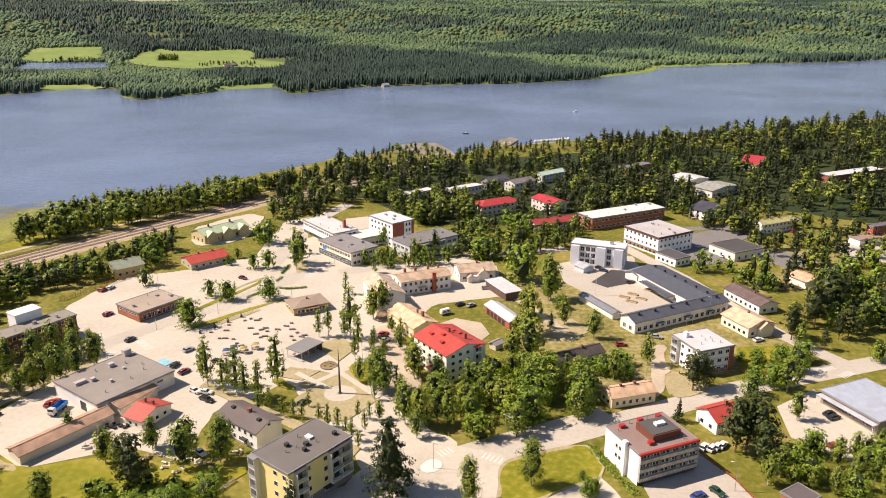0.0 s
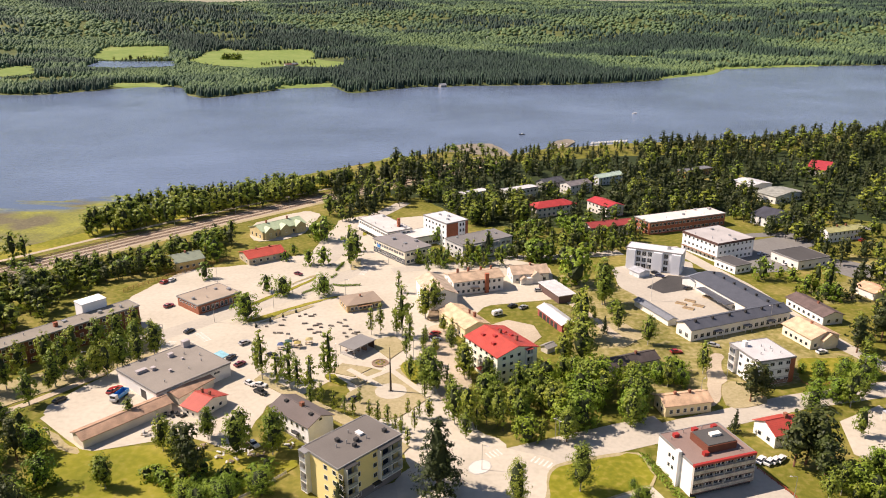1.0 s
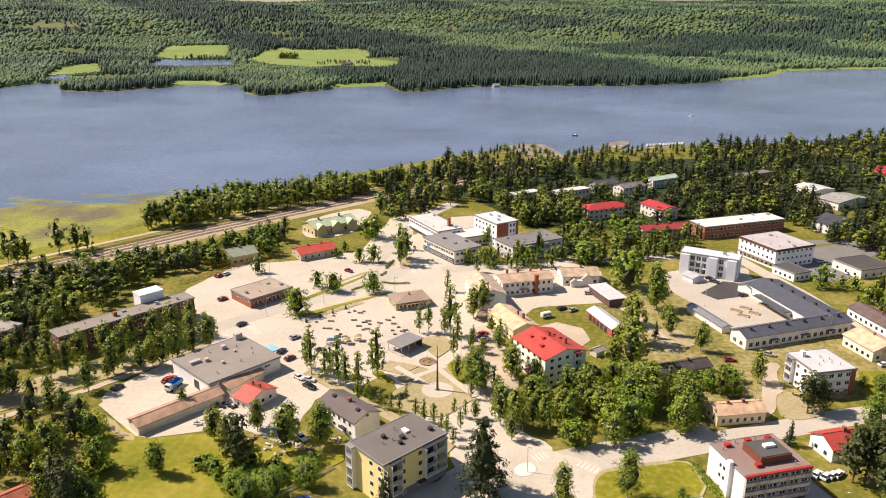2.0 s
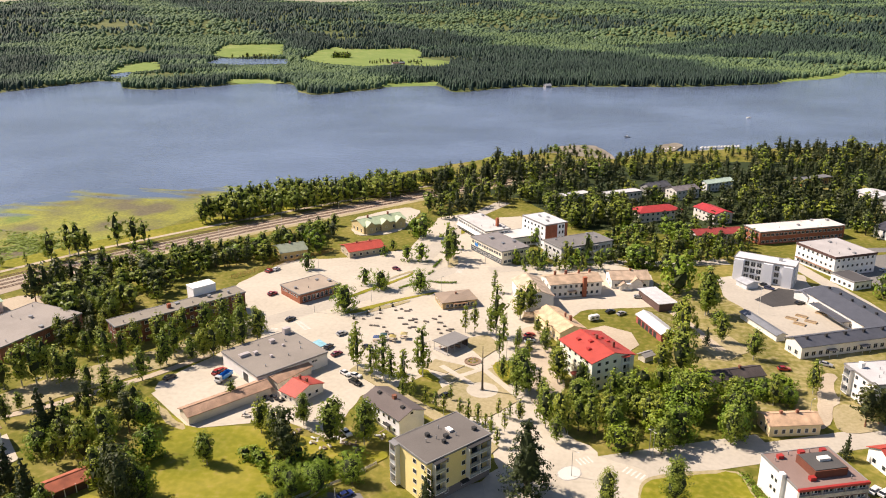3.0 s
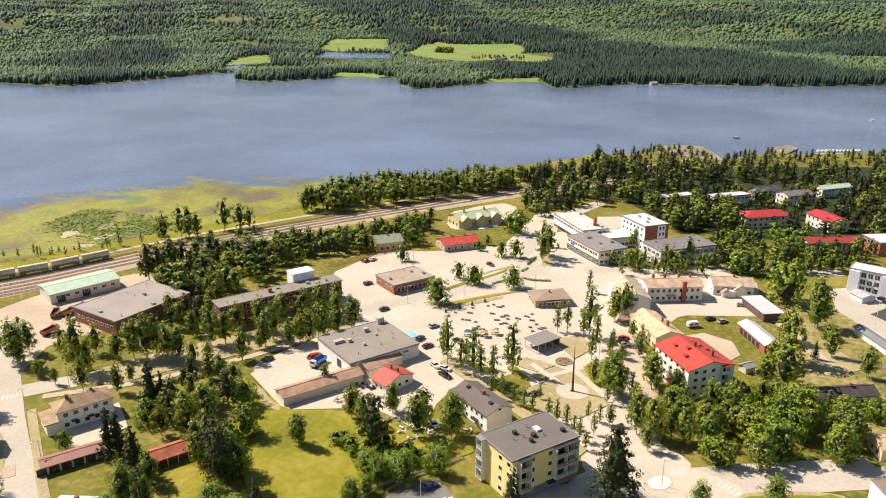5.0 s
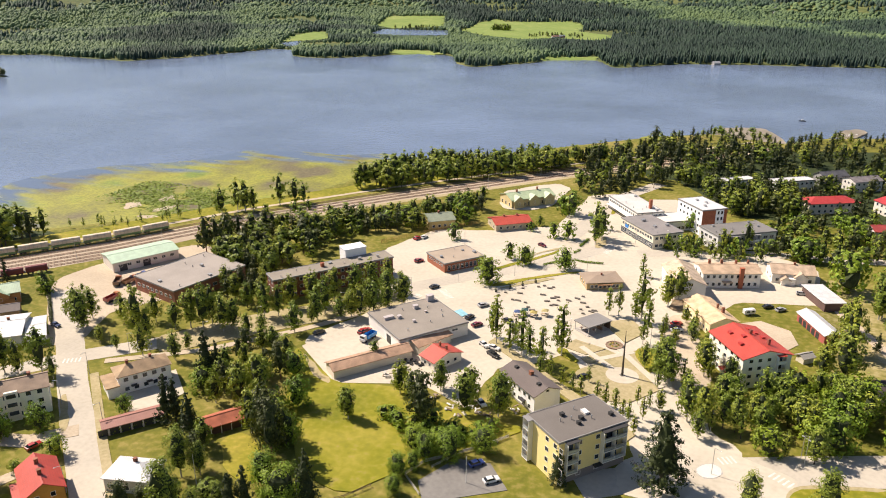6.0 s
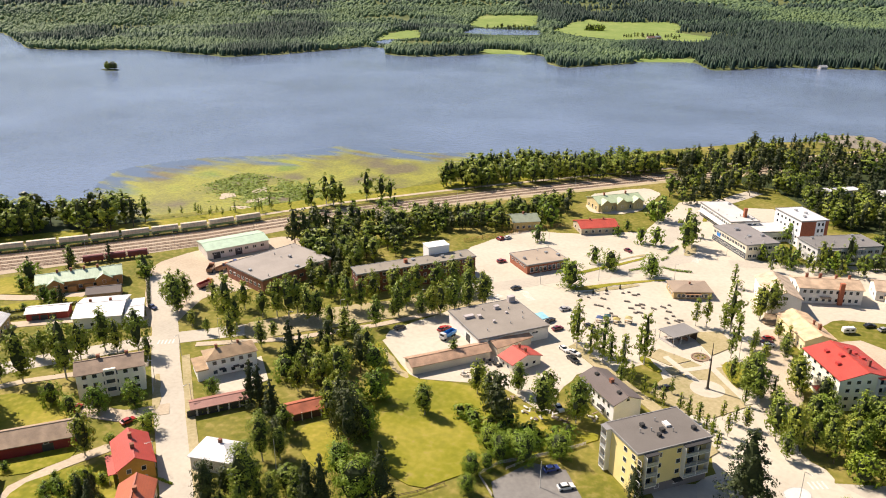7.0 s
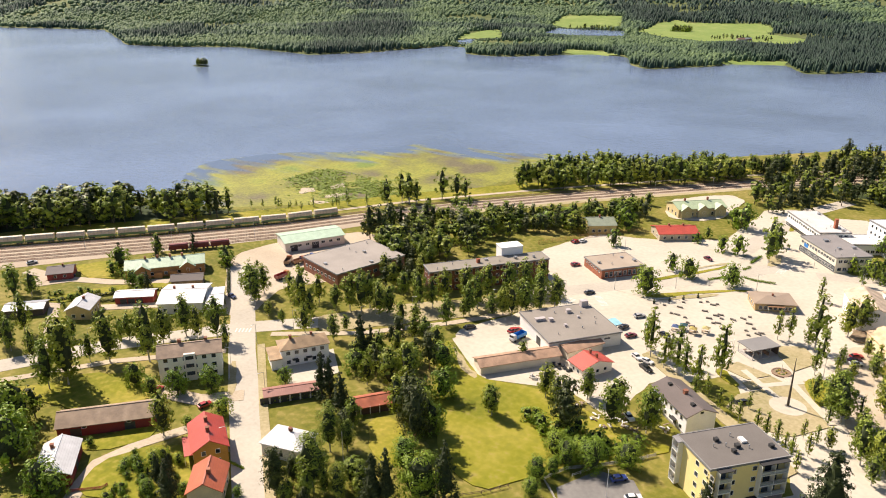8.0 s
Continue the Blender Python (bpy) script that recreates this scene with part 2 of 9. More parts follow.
def window_meshes(w, h):
    key = ("win", round(w, 2), round(h, 2))
    if key not in SHARED:
        t = 0.09
        rows = [(-w / 2 - t, w / 2 + t, -0.07, 0.0, -t, 0), (-w / 2 - t, w / 2 + t, -0.07, 0.0, h, h + t), (-w / 2 - t, -w / 2, -0.07, 0, 0, h), (w / 2, w / 2 + t, -0.07, 0, 0, h)]
        rows += [(-w / 2 + w * k / max(1, round(w / 0.9)) - 0.035, -w / 2 + w * k / max(1, round(w / 0.9)) + 0.035, -0.06, 0, 0, h) for k in range(1, max(1, round(w / 0.9)))]
        SHARED[key] = mesh_of(boxes(*rows), "window", TRIM), mesh_of(boxes((-w / 2, w / 2, -0.025, 0.0, 0, h)), "pane", GLASS)
    return SHARED[key]


def side_pose(L, W, side, along, z):
    """Pose of a fitting on a wall: side 0 is y-, 1 x+, 2 y+, 3 x-; its -y looks outwards."""
    return {0: pose(along, -W / 2, z, 0, 0, 0), 1: pose(L / 2, along, z, 0, 0, 90), 2: pose(-along, W / 2, z, 0, 0, 180), 3: pose(-L / 2, -along, z, 0, 0, 270)}[side]


def add_windows(ob, L, W, side, n, floors=1, w=1.3, h=1.3, z0=1.0, dz=2.9, margin=1.2, at=None):
    length = L if side in (0, 2) else W
    frame_mesh, pane_mesh = window_meshes(w, h)
    for k in range(floors):
        for i in range(n):
            along = (-length / 2 + margin + (length - 2 * margin) * ((i + 0.5) / n)) if at is None else at[i]
            win = part("window", frame_mesh, None, ob, at=side_pose(L, W, side, along, z0 + k * dz))
            part("pane", pane_mesh, None, win)


def add_door(ob, L, W, side, along, w=1.0, h=2.1, material=None, z0=0.0, name="door"):
    rows = [(-w / 2 - 0.1, -w / 2, -0.08, 0, 0, h + 0.1), (w / 2, w / 2 + 0.1, -0.08, 0, 0, h + 0.1), (-w / 2, w / 2, -0.08, 0, h, h + 0.1), (-w / 2, w / 2, -0.04, 0, 0, h)]
    d = part(name, boxes(*rows), material or DARKMETAL, ob, at=side_pose(L, W, side, along, z0))
    part("handle", boxes((w / 2 - 0.16, w / 2 - 0.06, -0.11, -0.04, 0.98, 1.06)), STEEL, d)
    return d


def add_chimney(parent, x, y, z, top, w=0.7, material=None):
    c = part("chimney", boxes((x - w / 2, x + w / 2, y - w / 2, y + w / 2, z, top), (x - w / 2 - 0.08, x + w / 2 + 0.08, y - w / 2 - 0.08, y + w / 2 + 0.08, top, top + 0.14)), material or paint("brick", (0.30, 0.12, 0.07)), parent)
    return c


def gable_roof(L, W, h, rise, over, axis, thick=0.22):
    bm = bmesh.new()
    a, b = (L / 2 + over, W / 2 + over) if axis == "x" else (W / 2 + over, L / 2 + over)
    drop = rise * over / (b - over)
    sw = (lambda p: p) if axis == "x" else (lambda p: (-p[1], p[0], p[2]))
    slab(bm, [sw(p) for p in ((-a, -b, h - drop), (a, -b, h - drop), (a, 0, h + rise), (-a, 0, h + rise))], thick)
    slab(bm, [sw(p) for p in ((a, b, h - drop), (-a, b, h - drop), (-a, 0, h + rise), (a, 0, h + rise))], thick)
    box_rows = [sw(p) for p in ((-a - 0.02, -0.18, h + rise - 0.05), (a + 0.02, -0.18, h + rise - 0.05), (a + 0.02, 0.18, h + rise - 0.05), (-a - 0.02, 0.18, h + rise - 0.05))]
    solid(bm, box_rows, [(x, y, z + 0.12) for x, y, z in box_rows])
    return bm


def hip_roof(L, W, h, rise, over, thick=0.22):
    bm = bmesh.new()
    a, b = L / 2 + over, W / 2 + over
    if L >= W:
        r0, r1 = (-(a - b), 0, h + rise), ((a - b), 0, h + rise)
    else:
        r0, r1 = (0, -(b - a), h + rise), (0, b - a, h + rise)
    c = [(-a, -b, h - 0.1), (a, -b, h - 0.1), (a, b, h - 0.1), (-a, b, h - 0.1)]
    v, u = [bm.verts.new(p) for p in c], [bm.verts.new((x, y, z - thick)) for x, y, z in c]
    p, q = bm.verts.new(r0), bm.verts.new(r1)
    faces = ((v[0], v[1], q, p), (v[1], v[2], q), (v[2], v[3], p, q), (v[3], v[0], p)) if L >= W else ((v[0], v[1], p), (v[1], v[2], q, p), (v[2], v[3], q), (v[3], v[0], p, q))
    for f in faces:
        bm.faces.new(f)
    bm.faces.new(u[::-1])
    for i in range(4):
        bm.faces.new((u[i], u[(i + 1) % 4], v[(i + 1) % 4], v[i]))
    return bm


def walls(L, W, h, rise=0.0, axis="x"):
    """Wall body with gable ends."""
    bm = bmesh.new()
    a, b = L / 2, W / 2
    if not rise:
        box(bm, -a, a, -b, b, -0.4, h)
        return bm
    if axis == "x":
        ring = [(-b, -0.4), (b, -0.4), (b, h - 0.03), (0, h + rise - 0.05), (-b, h - 0.03)]
        solid(bm, [(a, y, z) for y, z in ring], [(-a, y, z) for y, z in ring])
    else:
        ring = [(-a, -0.4), (a, -0.4), (a, h - 0.03), (0, h + rise - 0.05), (-a, h - 0.03)]
        solid(bm, [(x, -b, z) for x, z in ring], [(x, b, z) for x, z in ring])
    bmesh.ops.recalc_face_normals(bm, faces=bm.faces)
    return bm


def building(name, label, x, y, rot, L, W, h, wall, roof, shape="gable", rise=2.0, axis="x", over=0.5, wins=(), doors=(), chimneys=(), category="house", base=None, edge=None, shed=0.0, z=0.0, floors=0, spacing=3.0, size=(1.25, 1.25), skip=()):
    """One house: wall, roof, chimneys on the roof, windows with panes, doors, a plinth."""
    ob = thing(name, x, y, z, rot, label, category)
    FOOTPRINTS.append((x, y, rot, L, W))
    SIZE[ob] = L, W, h
    part("wall", walls(L, W, h, rise if shape == "gable" else 0.0, axis), wall, ob)
    if base:
        part("plinth", boxes((-L / 2 - 0.06, L / 2 + 0.06, -W / 2 - 0.06, W / 2 + 0.06, -0.4, 0.55)), base, ob)
    if shape == "gable":
        top = part("roof", gable_roof(L, W, h, rise, over, axis), roof, ob)
    elif shape == "hip":
        top = part("roof", hip_roof(L, W, h, rise, over), roof, ob)
    elif shape == "shed":
        bm = bmesh.new()
        a, b = L / 2 + over, W / 2 + over
        slab(bm, [(-a, -b, h + 0.25), (a, -b, h + 0.25), (a, b, h + 0.25 + shed), (-a, b, h + 0.25 + shed)], 0.25)
        top = part("roof", bm, roof, ob)
    else:
        top = part("roof", boxes((-L / 2 - over, L / 2 + over, -W / 2 - over, W / 2 + over, h, h + 0.12)), roof, ob)
        t = 0.28
        a, b = L / 2 + over + 0.03, W / 2 + over + 0.03
        part("parapet", boxes((-a, a, -b, -b + t, h - 0.35, h + 0.24), (-a, a, b - t, b, h - 0.35, h + 0.24), (-a, -a + t, -b + t, b - t, h - 0.35, h + 0.24), (a - t, a, -b + t, b - t, h - 0.35, h + 0.24)), edge or EDGE, ob)
    for side in range(4) if floors else ():
        run = L if side in (0, 2) else W
        if side not in skip and run > 3:
            step = spacing if side < 2 else spacing * 1.5
            add_windows(ob, L, W, side, max(1, int((run - 1.6) / step)), floors, *size, z0=0.95, dz=h / floors, margin=0.8)
    for c in chimneys:
        add_chimney(top, *c)
    for w in wins:
        add_windows(ob, L, W, **w)
    for d in doors:
        add_door(ob, L, W, **d)
    return ob


def win(side, n, floors=1, w=1.3, h=1.3, z0=1.0, dz=2.9, margin=1.2, at=None):
    return dict(side=side, n=n, floors=floors, w=w, h=h, z0=z0, dz=dz, margin=margin, at=at)


# ---- ground, lake, far shore ----
NEAR_SHORE = [(-452.9, 104.7), (-433.3, 167), (-425.8, 211.8), (-398.5, 235.4), (-343.8, 250.8), (-317.9, 278.7), (-293.8, 291.3), (-283.9, 329.6), (-246, 377.5), (-238.3, 420.1), (-194.2, 503.2), (-150.8, 555.9), (-95.1, 621.4)]
NEAR_SHORE = [(-1500, 30), (-900, 180)] + NEAR_SHORE[1:] + [(-47.8, 660.8), (7.9, 639.7), (39.5, 677.2), (117.9, 712.8), (267.6, 751.9), (517.3, 870.5)] + [(700, 900), (1400, 1500), (3000, 2600)]
FAR_SHORE = [(-9000, 3500), (-4800, 1900), (-2093, 897), (-2003, 939), (-1802, 1013), (-1365, 808), (-1269, 836), (-1159, 905), (-1010, 896), (-950, 890), (-900, 960), (-872, 1100), (-866, 1160), (-824, 1158), (-800, 1128), (-753, 1060), (-685, 1053), (-634, 1100), (-600, 1160), (-575, 1188), (-509, 1175), (-483, 1120), (-457, 1071)]
FAR_SHORE += [(-430, 1045), (-412, 1034), (-392, 1070), (-347, 1130), (-343, 1175), (-274, 1212), (-252, 1164), (-232, 1122), (-212, 1112), (-192, 1143), (-138, 1205), (0, 1242), (100, 1252), (186, 1290), (280, 1345), (290, 1385), (402, 1479), (459, 1602), (557, 1647), (686, 1695), (925, 1744), (1064, 1836), (1700, 2500), (4500, 5200)]
LAKE_Z = -5.0


def along(px, line):
    """y of a polyline that runs from west to east, at each x."""
    xs, ys = np.array(line).T
    keep = np.maximum.accumulate(xs) == xs
    return np.interp(px, xs[keep], ys[keep])


def waves(x, y, s, seed):
    """Smooth rolling numbers between about -1 and 1."""
    a, b, c, d = 1.3 + seed, 2.1 * seed + 0.4, 0.7 * seed, 4.1 - seed
    return (np.sin(x / s + a) * np.cos(y / (1.3 * s) + b) + 0.6 * np.sin((x + 0.8 * y) / (0.47 * s) + c) + 0.4 * np.cos((0.6 * x - y) / (0.29 * s) + d)) / 1.5


def land(x, y):
    """Height of the land: the town's flat ground, the lake's bed, the wooded hills beyond."""
    x, y = np.asarray(x, float), np.asarray(y, float)
    near, far = along(x, NEAR_SHORE), along(x, FAR_SHORE)
    dn, df = near - y, y - far
    town = np.clip(-5.0 + dn * 0.16, -8.0, 0.0)
    r = np.hypot(x, y)
    t = np.clip((r - 1850) / 1700, 0, 1)
    knolls = sum(up * np.exp(-((x - kx) ** 2 + (y - ky) ** 2) / (2 * wide ** 2)) for kx, ky, wide, up in ((-1360, 2670, 330, 34), (570, 3250, 420, 26), (-2200, 1860, 360, 30), (-420, 3300, 380, 26), (1300, 2900, 380, 24), (-900, 3650, 400, 30)))
    rise = t * t * (3 - 2 * t)
    hills = knolls + 62 * rise + 80 * np.clip((r - 3200) / 1600, 0, 1) + np.clip((r - 1800) / 900, 0, 1) * 13 * waves(x, y, 420, 1.4) + np.clip((r - 2300) / 2000, 0, 1) * 20 * waves(x, y, 900, 0.7) + np.clip((df - 60) / 500, 0, 1) * (2.5 + 3 * waves(x, y, 260, 2.2))
    beyond = np.where(df > 0, -4.4 + np.clip(df * 0.03, 0, 1.2) + np.clip(df / 250, 0, 1) * hills, np.clip(-5 + df * 0.16, -8, 0))
    return np.where(dn > 0, town, np.where(df > 0, beyond, np.maximum(town, beyond)))


def grid_object(name, xs, ys, zs, material, label, category="", kind="structure"):
    n, m = xs.shape
    verts = np.stack([xs, ys, zs], -1).reshape(-1, 3)
    i = np.arange(n * m).reshape(n, m)
    faces = np.stack([i[:-1, :-1], i[1:, :-1], i[1:, 1:], i[:-1, 1:]], -1).reshape(-1, 4)
    me = bpy.data.meshes.new(name)
    me.from_pydata(verts.tolist(), [], faces.tolist())
    me.materials.append(material)
    for p in me.polygons:
        p.use_smooth = True
    return tagged(new(name, me), label, category, kind=kind)


angles = np.unique(np.round(np.concatenate([np.radians(np.arange(-200, 40, 6.0)), np.radians(np.arange(40, 160.1, 0.5))]), 6))
rings = np.concatenate([[0.0], np.linspace(40, 700, 90), np.geomspace(715, 4960, 120)])
AA, RR = np.meshgrid(angles, rings, indexing="ij")
gx, gy = RR * np.cos(AA), RR * np.sin(AA)
ground = grid_object("ground", gx, gy, land(gx, gy), GRASS, "grassy lakeside ground with wooded hills beyond the lake", "ground")
ground.data.materials.append(HILLSIDE)
for p in ground.data.polygons:
    c = p.center
    p.material_index = 1 if c.y > along(c.x, FAR_SHORE) - 30 else 0

lake = new("water", mesh_of(boxes((-4900, 4900, -1200, 4800, -5.2, LAKE_Z)), "water", WATER))
tagged(lake, "wide calm blue lake with fine ripples", "lake", kind="structure")


LEVEL = [0]


PATCHES = []


def rounded(points, seed):
    """An outline with its corners cut and its edges a little uneven."""
    rng = random.Random(seed)
    out = []
    for a, b in zip(points, points[1:] + points[:1]):
        d = math.dist(a, b)
        c = min(0.25, 2.5 / max(d, 0.1))
        n = max(1, min(10, int(d / 5)))
        for k in range(n + 1):
            q, w = c + (1 - 2 * c) * k / n, 0.45 if d > 8 else 0.1
            out.append((a[0] + (b[0] - a[0]) * q + rng.uniform(-w, w), a[1] + (b[1] - a[1]) * q + rng.uniform(-w, w)))
    return out


def ground_top(x, y):
    """Height of the topmost ground cover at a place."""
    return max([z for ring, z in PATCHES if inside(x, y, ring)] + [float(land(x, y))])


def patch(name, points, material, z=None, label="", category="", kind="structure", thick=0.5):
    """A flat piece of ground cover with real thickness; each next one lies a little above the last."""
    LEVEL[0] += 1
    z = 0.03 + 0.004 * LEVEL[0] if z is None else z
    if name in ("lawn", "bare_ground", "meadow", "shady_forest_floor", "quay") and len(points) < 40 or name == "paved_yard" and 8 < len(points) < 40:
        points = rounded(points, LEVEL[0])
    PATCHES.append((points, z))
    bm = bmesh.new()
    solid(bm, [(x, y, z - thick) for x, y in points], [(x, y, z) for x, y in points])
    bmesh.ops.recalc_face_normals(bm, faces=bm.faces)
    bmesh.ops.triangulate(bm, faces=[f for f in bm.faces if len(f.verts) > 4])
    return tagged(new(name, mesh_of(bm, name, material)), label, category, kind=kind)


def strip(name, points, width, material, label, category="road", z=None):
    """A road or path of even width along a line."""
    p = [Vector((*q, 0)) for q in points]
    left, right = [], []
    for i, q in enumerate(p):
        d = (p[min(i + 1, len(p) - 1)] - p[max(i - 1, 0)]).normalized()
        n = Vector((-d.y, d.x, 0)) * width / 2
        left.append((q + n)[:2]), right.append((q - n)[:2])
    return patch(name, right + left[::-1], material, z, label, category)



# ---- trees ----
TREES, CROWNS = {}, {}


def leaves(centres, radii, per, size, up=0.25, seed=1, squash=0.75, corners=4, crown=None):
    """Small leaf sprays scattered round clump centres, each a bent quad or a triangle that lies along the crown's outside."""
    rng = np.random.default_rng(seed)
    c = np.repeat(np.asarray(centres, float), per, axis=0)
    rad = np.repeat(np.asarray(radii, float), per)
    d = rng.normal(size=c.shape)
    d /= np.linalg.norm(d, axis=1, keepdims=True)
    p = c + d * (rad * rng.uniform(0.45, 1.0, len(rad)))[:, None] * (1, 1, squash)
    if crown is None:
        n = d + rng.normal(size=d.shape) * 0.42 + (0, 0, up)
    else:
        wide, low, high, rise = crown
        out = np.stack([p[:, 0] / wide, p[:, 1] / wide, ((p[:, 2] - low) / (high - low) - 0.42) * 1.7], 1)
        if rise:
            out[:, 2] = rise * np.hypot(out[:, 0], out[:, 1]) + 0.08
        out /= np.linalg.norm(out, axis=1, keepdims=True)
        n = out + d * 0.55 + rng.normal(size=d.shape) * 0.30 + (0, 0, 0.12)
    n /= np.linalg.norm(n, axis=1, keepdims=True)
    t = np.cross(n, rng.normal(size=n.shape))
    t /= np.linalg.norm(t, axis=1, keepdims=True)
    s = np.cross(n, t)
    a = (size * rng.uniform(0.6, 1.3, len(p)))[:, None]
    b = a * rng.uniform(0.5, 0.9, len(p))[:, None]
    quad = [p - t * a, p - s * b + n * a * 0.15, p + t * a, p + s * b + n * a * 0.15]
    if corners == 3:
        quad = [p - t * a - s * b * 0.6, p + t * a - s * b * 0.6, p + s * b * 1.3]
    verts = np.stack(quad, 1).reshape(-1, 3)
    faces = np.arange(len(verts)).reshape(-1, corners)
    return verts, faces


def crown_mesh(name, verts, faces, material):
    me = bpy.data.meshes.new(name)
    me.from_pydata(verts.tolist(), [], faces.tolist())
    me.materials.append(material)
    return me


def limbed_trunk(name, h, r, material, limbs, seed):
    """A tapered, slightly bent trunk with a few limbs."""
    rng = random.Random(seed)
    bm = bmesh.new()
    lean = (rng.uniform(-0.3, 0.3), rng.uniform(-0.3, 0.3))
    ring = [(math.cos(6.2832 * i / 6), math.sin(6.2832 * i / 6)) for i in range(6)]
    knots = [(0, -0.4, 1.25), (0.3, h * 0.3, 0.9), (1.0, h * 0.65, 0.55), (0.6, h * 0.95, 0.12)]
    for (k0, z0, s0), (k1, z1, s1) in zip(knots, knots[1:]):
        solid(bm, [(lean[0] * k0 + r * s0 * c, lean[1] * k0 + r * s0 * s, z0) for c, s in ring], [(lean[0] * k1 + r * s1 * c, lean[1] * k1 + r * s1 * s, z1) for c, s in ring])
    for k in range(limbs):
        z, a, n = h * rng.uniform(0.35, 0.75), rng.uniform(0, 6.28), h * rng.uniform(0.10, 0.17)
        o, e = Vector((0, 0, z)), Vector((math.cos(a) * n, math.sin(a) * n, z + n * 0.7))
        solid(bm, [o + Vector((0, 0, -r * 0.35)), o + Vector((r * 0.3, r * 0.3, r * 0.3)), o + Vector((-r * 0.3, -r * 0.3, r * 0.3))], [e + Vector((0, 0, -0.02)), e + Vector((0.02, 0.02, 0.02)), e + Vector((-0.02, -0.02, 0.02))])
    return mesh_of(bm, name, material)


SHAPES = dict(
    birch=lambda z: 2.45 * np.sin(np.pi * np.clip(z, 0, 1) ** 0.80) ** 0.62,
    sapling=lambda z: 1.55 * np.sin(np.pi * np.clip(z, 0, 1) ** 0.72) ** 0.8,
    bush=lambda z: 4.3 * np.sqrt(np.clip(1 - (2 * z - 0.85) ** 2 / 1.35, 0, 1)),
    pine=lambda z: 2.55 * np.clip(1.02 - z, 0, 1) ** 0.45 * np.clip(z * 3.2 + 0.35, 0, 1),
    spruce=lambda z: 2.35 * np.clip(1 - z, 0, 1) ** 0.85 + 0.06)
SPAN = dict(birch=(1.1, 9.95), sapling=(1.4, 9.95), bush=(0.1, 9.8), pine=(1.7, 9.95), spruce=(0.5, 10.0))


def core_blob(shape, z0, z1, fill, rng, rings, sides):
    """The inside of a crown, its shade given by a dark colour: a lumpy closed body below the leaf sprays."""
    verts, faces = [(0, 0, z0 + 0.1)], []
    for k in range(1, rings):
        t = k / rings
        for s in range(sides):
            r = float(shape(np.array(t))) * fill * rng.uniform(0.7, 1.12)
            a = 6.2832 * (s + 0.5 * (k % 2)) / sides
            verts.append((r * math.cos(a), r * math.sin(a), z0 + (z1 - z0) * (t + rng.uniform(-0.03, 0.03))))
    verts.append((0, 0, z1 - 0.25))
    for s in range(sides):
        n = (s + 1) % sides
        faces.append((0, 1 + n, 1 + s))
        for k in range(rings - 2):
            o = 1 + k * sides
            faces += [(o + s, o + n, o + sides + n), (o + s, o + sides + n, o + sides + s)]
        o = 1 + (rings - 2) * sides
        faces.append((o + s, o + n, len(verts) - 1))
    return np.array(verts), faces


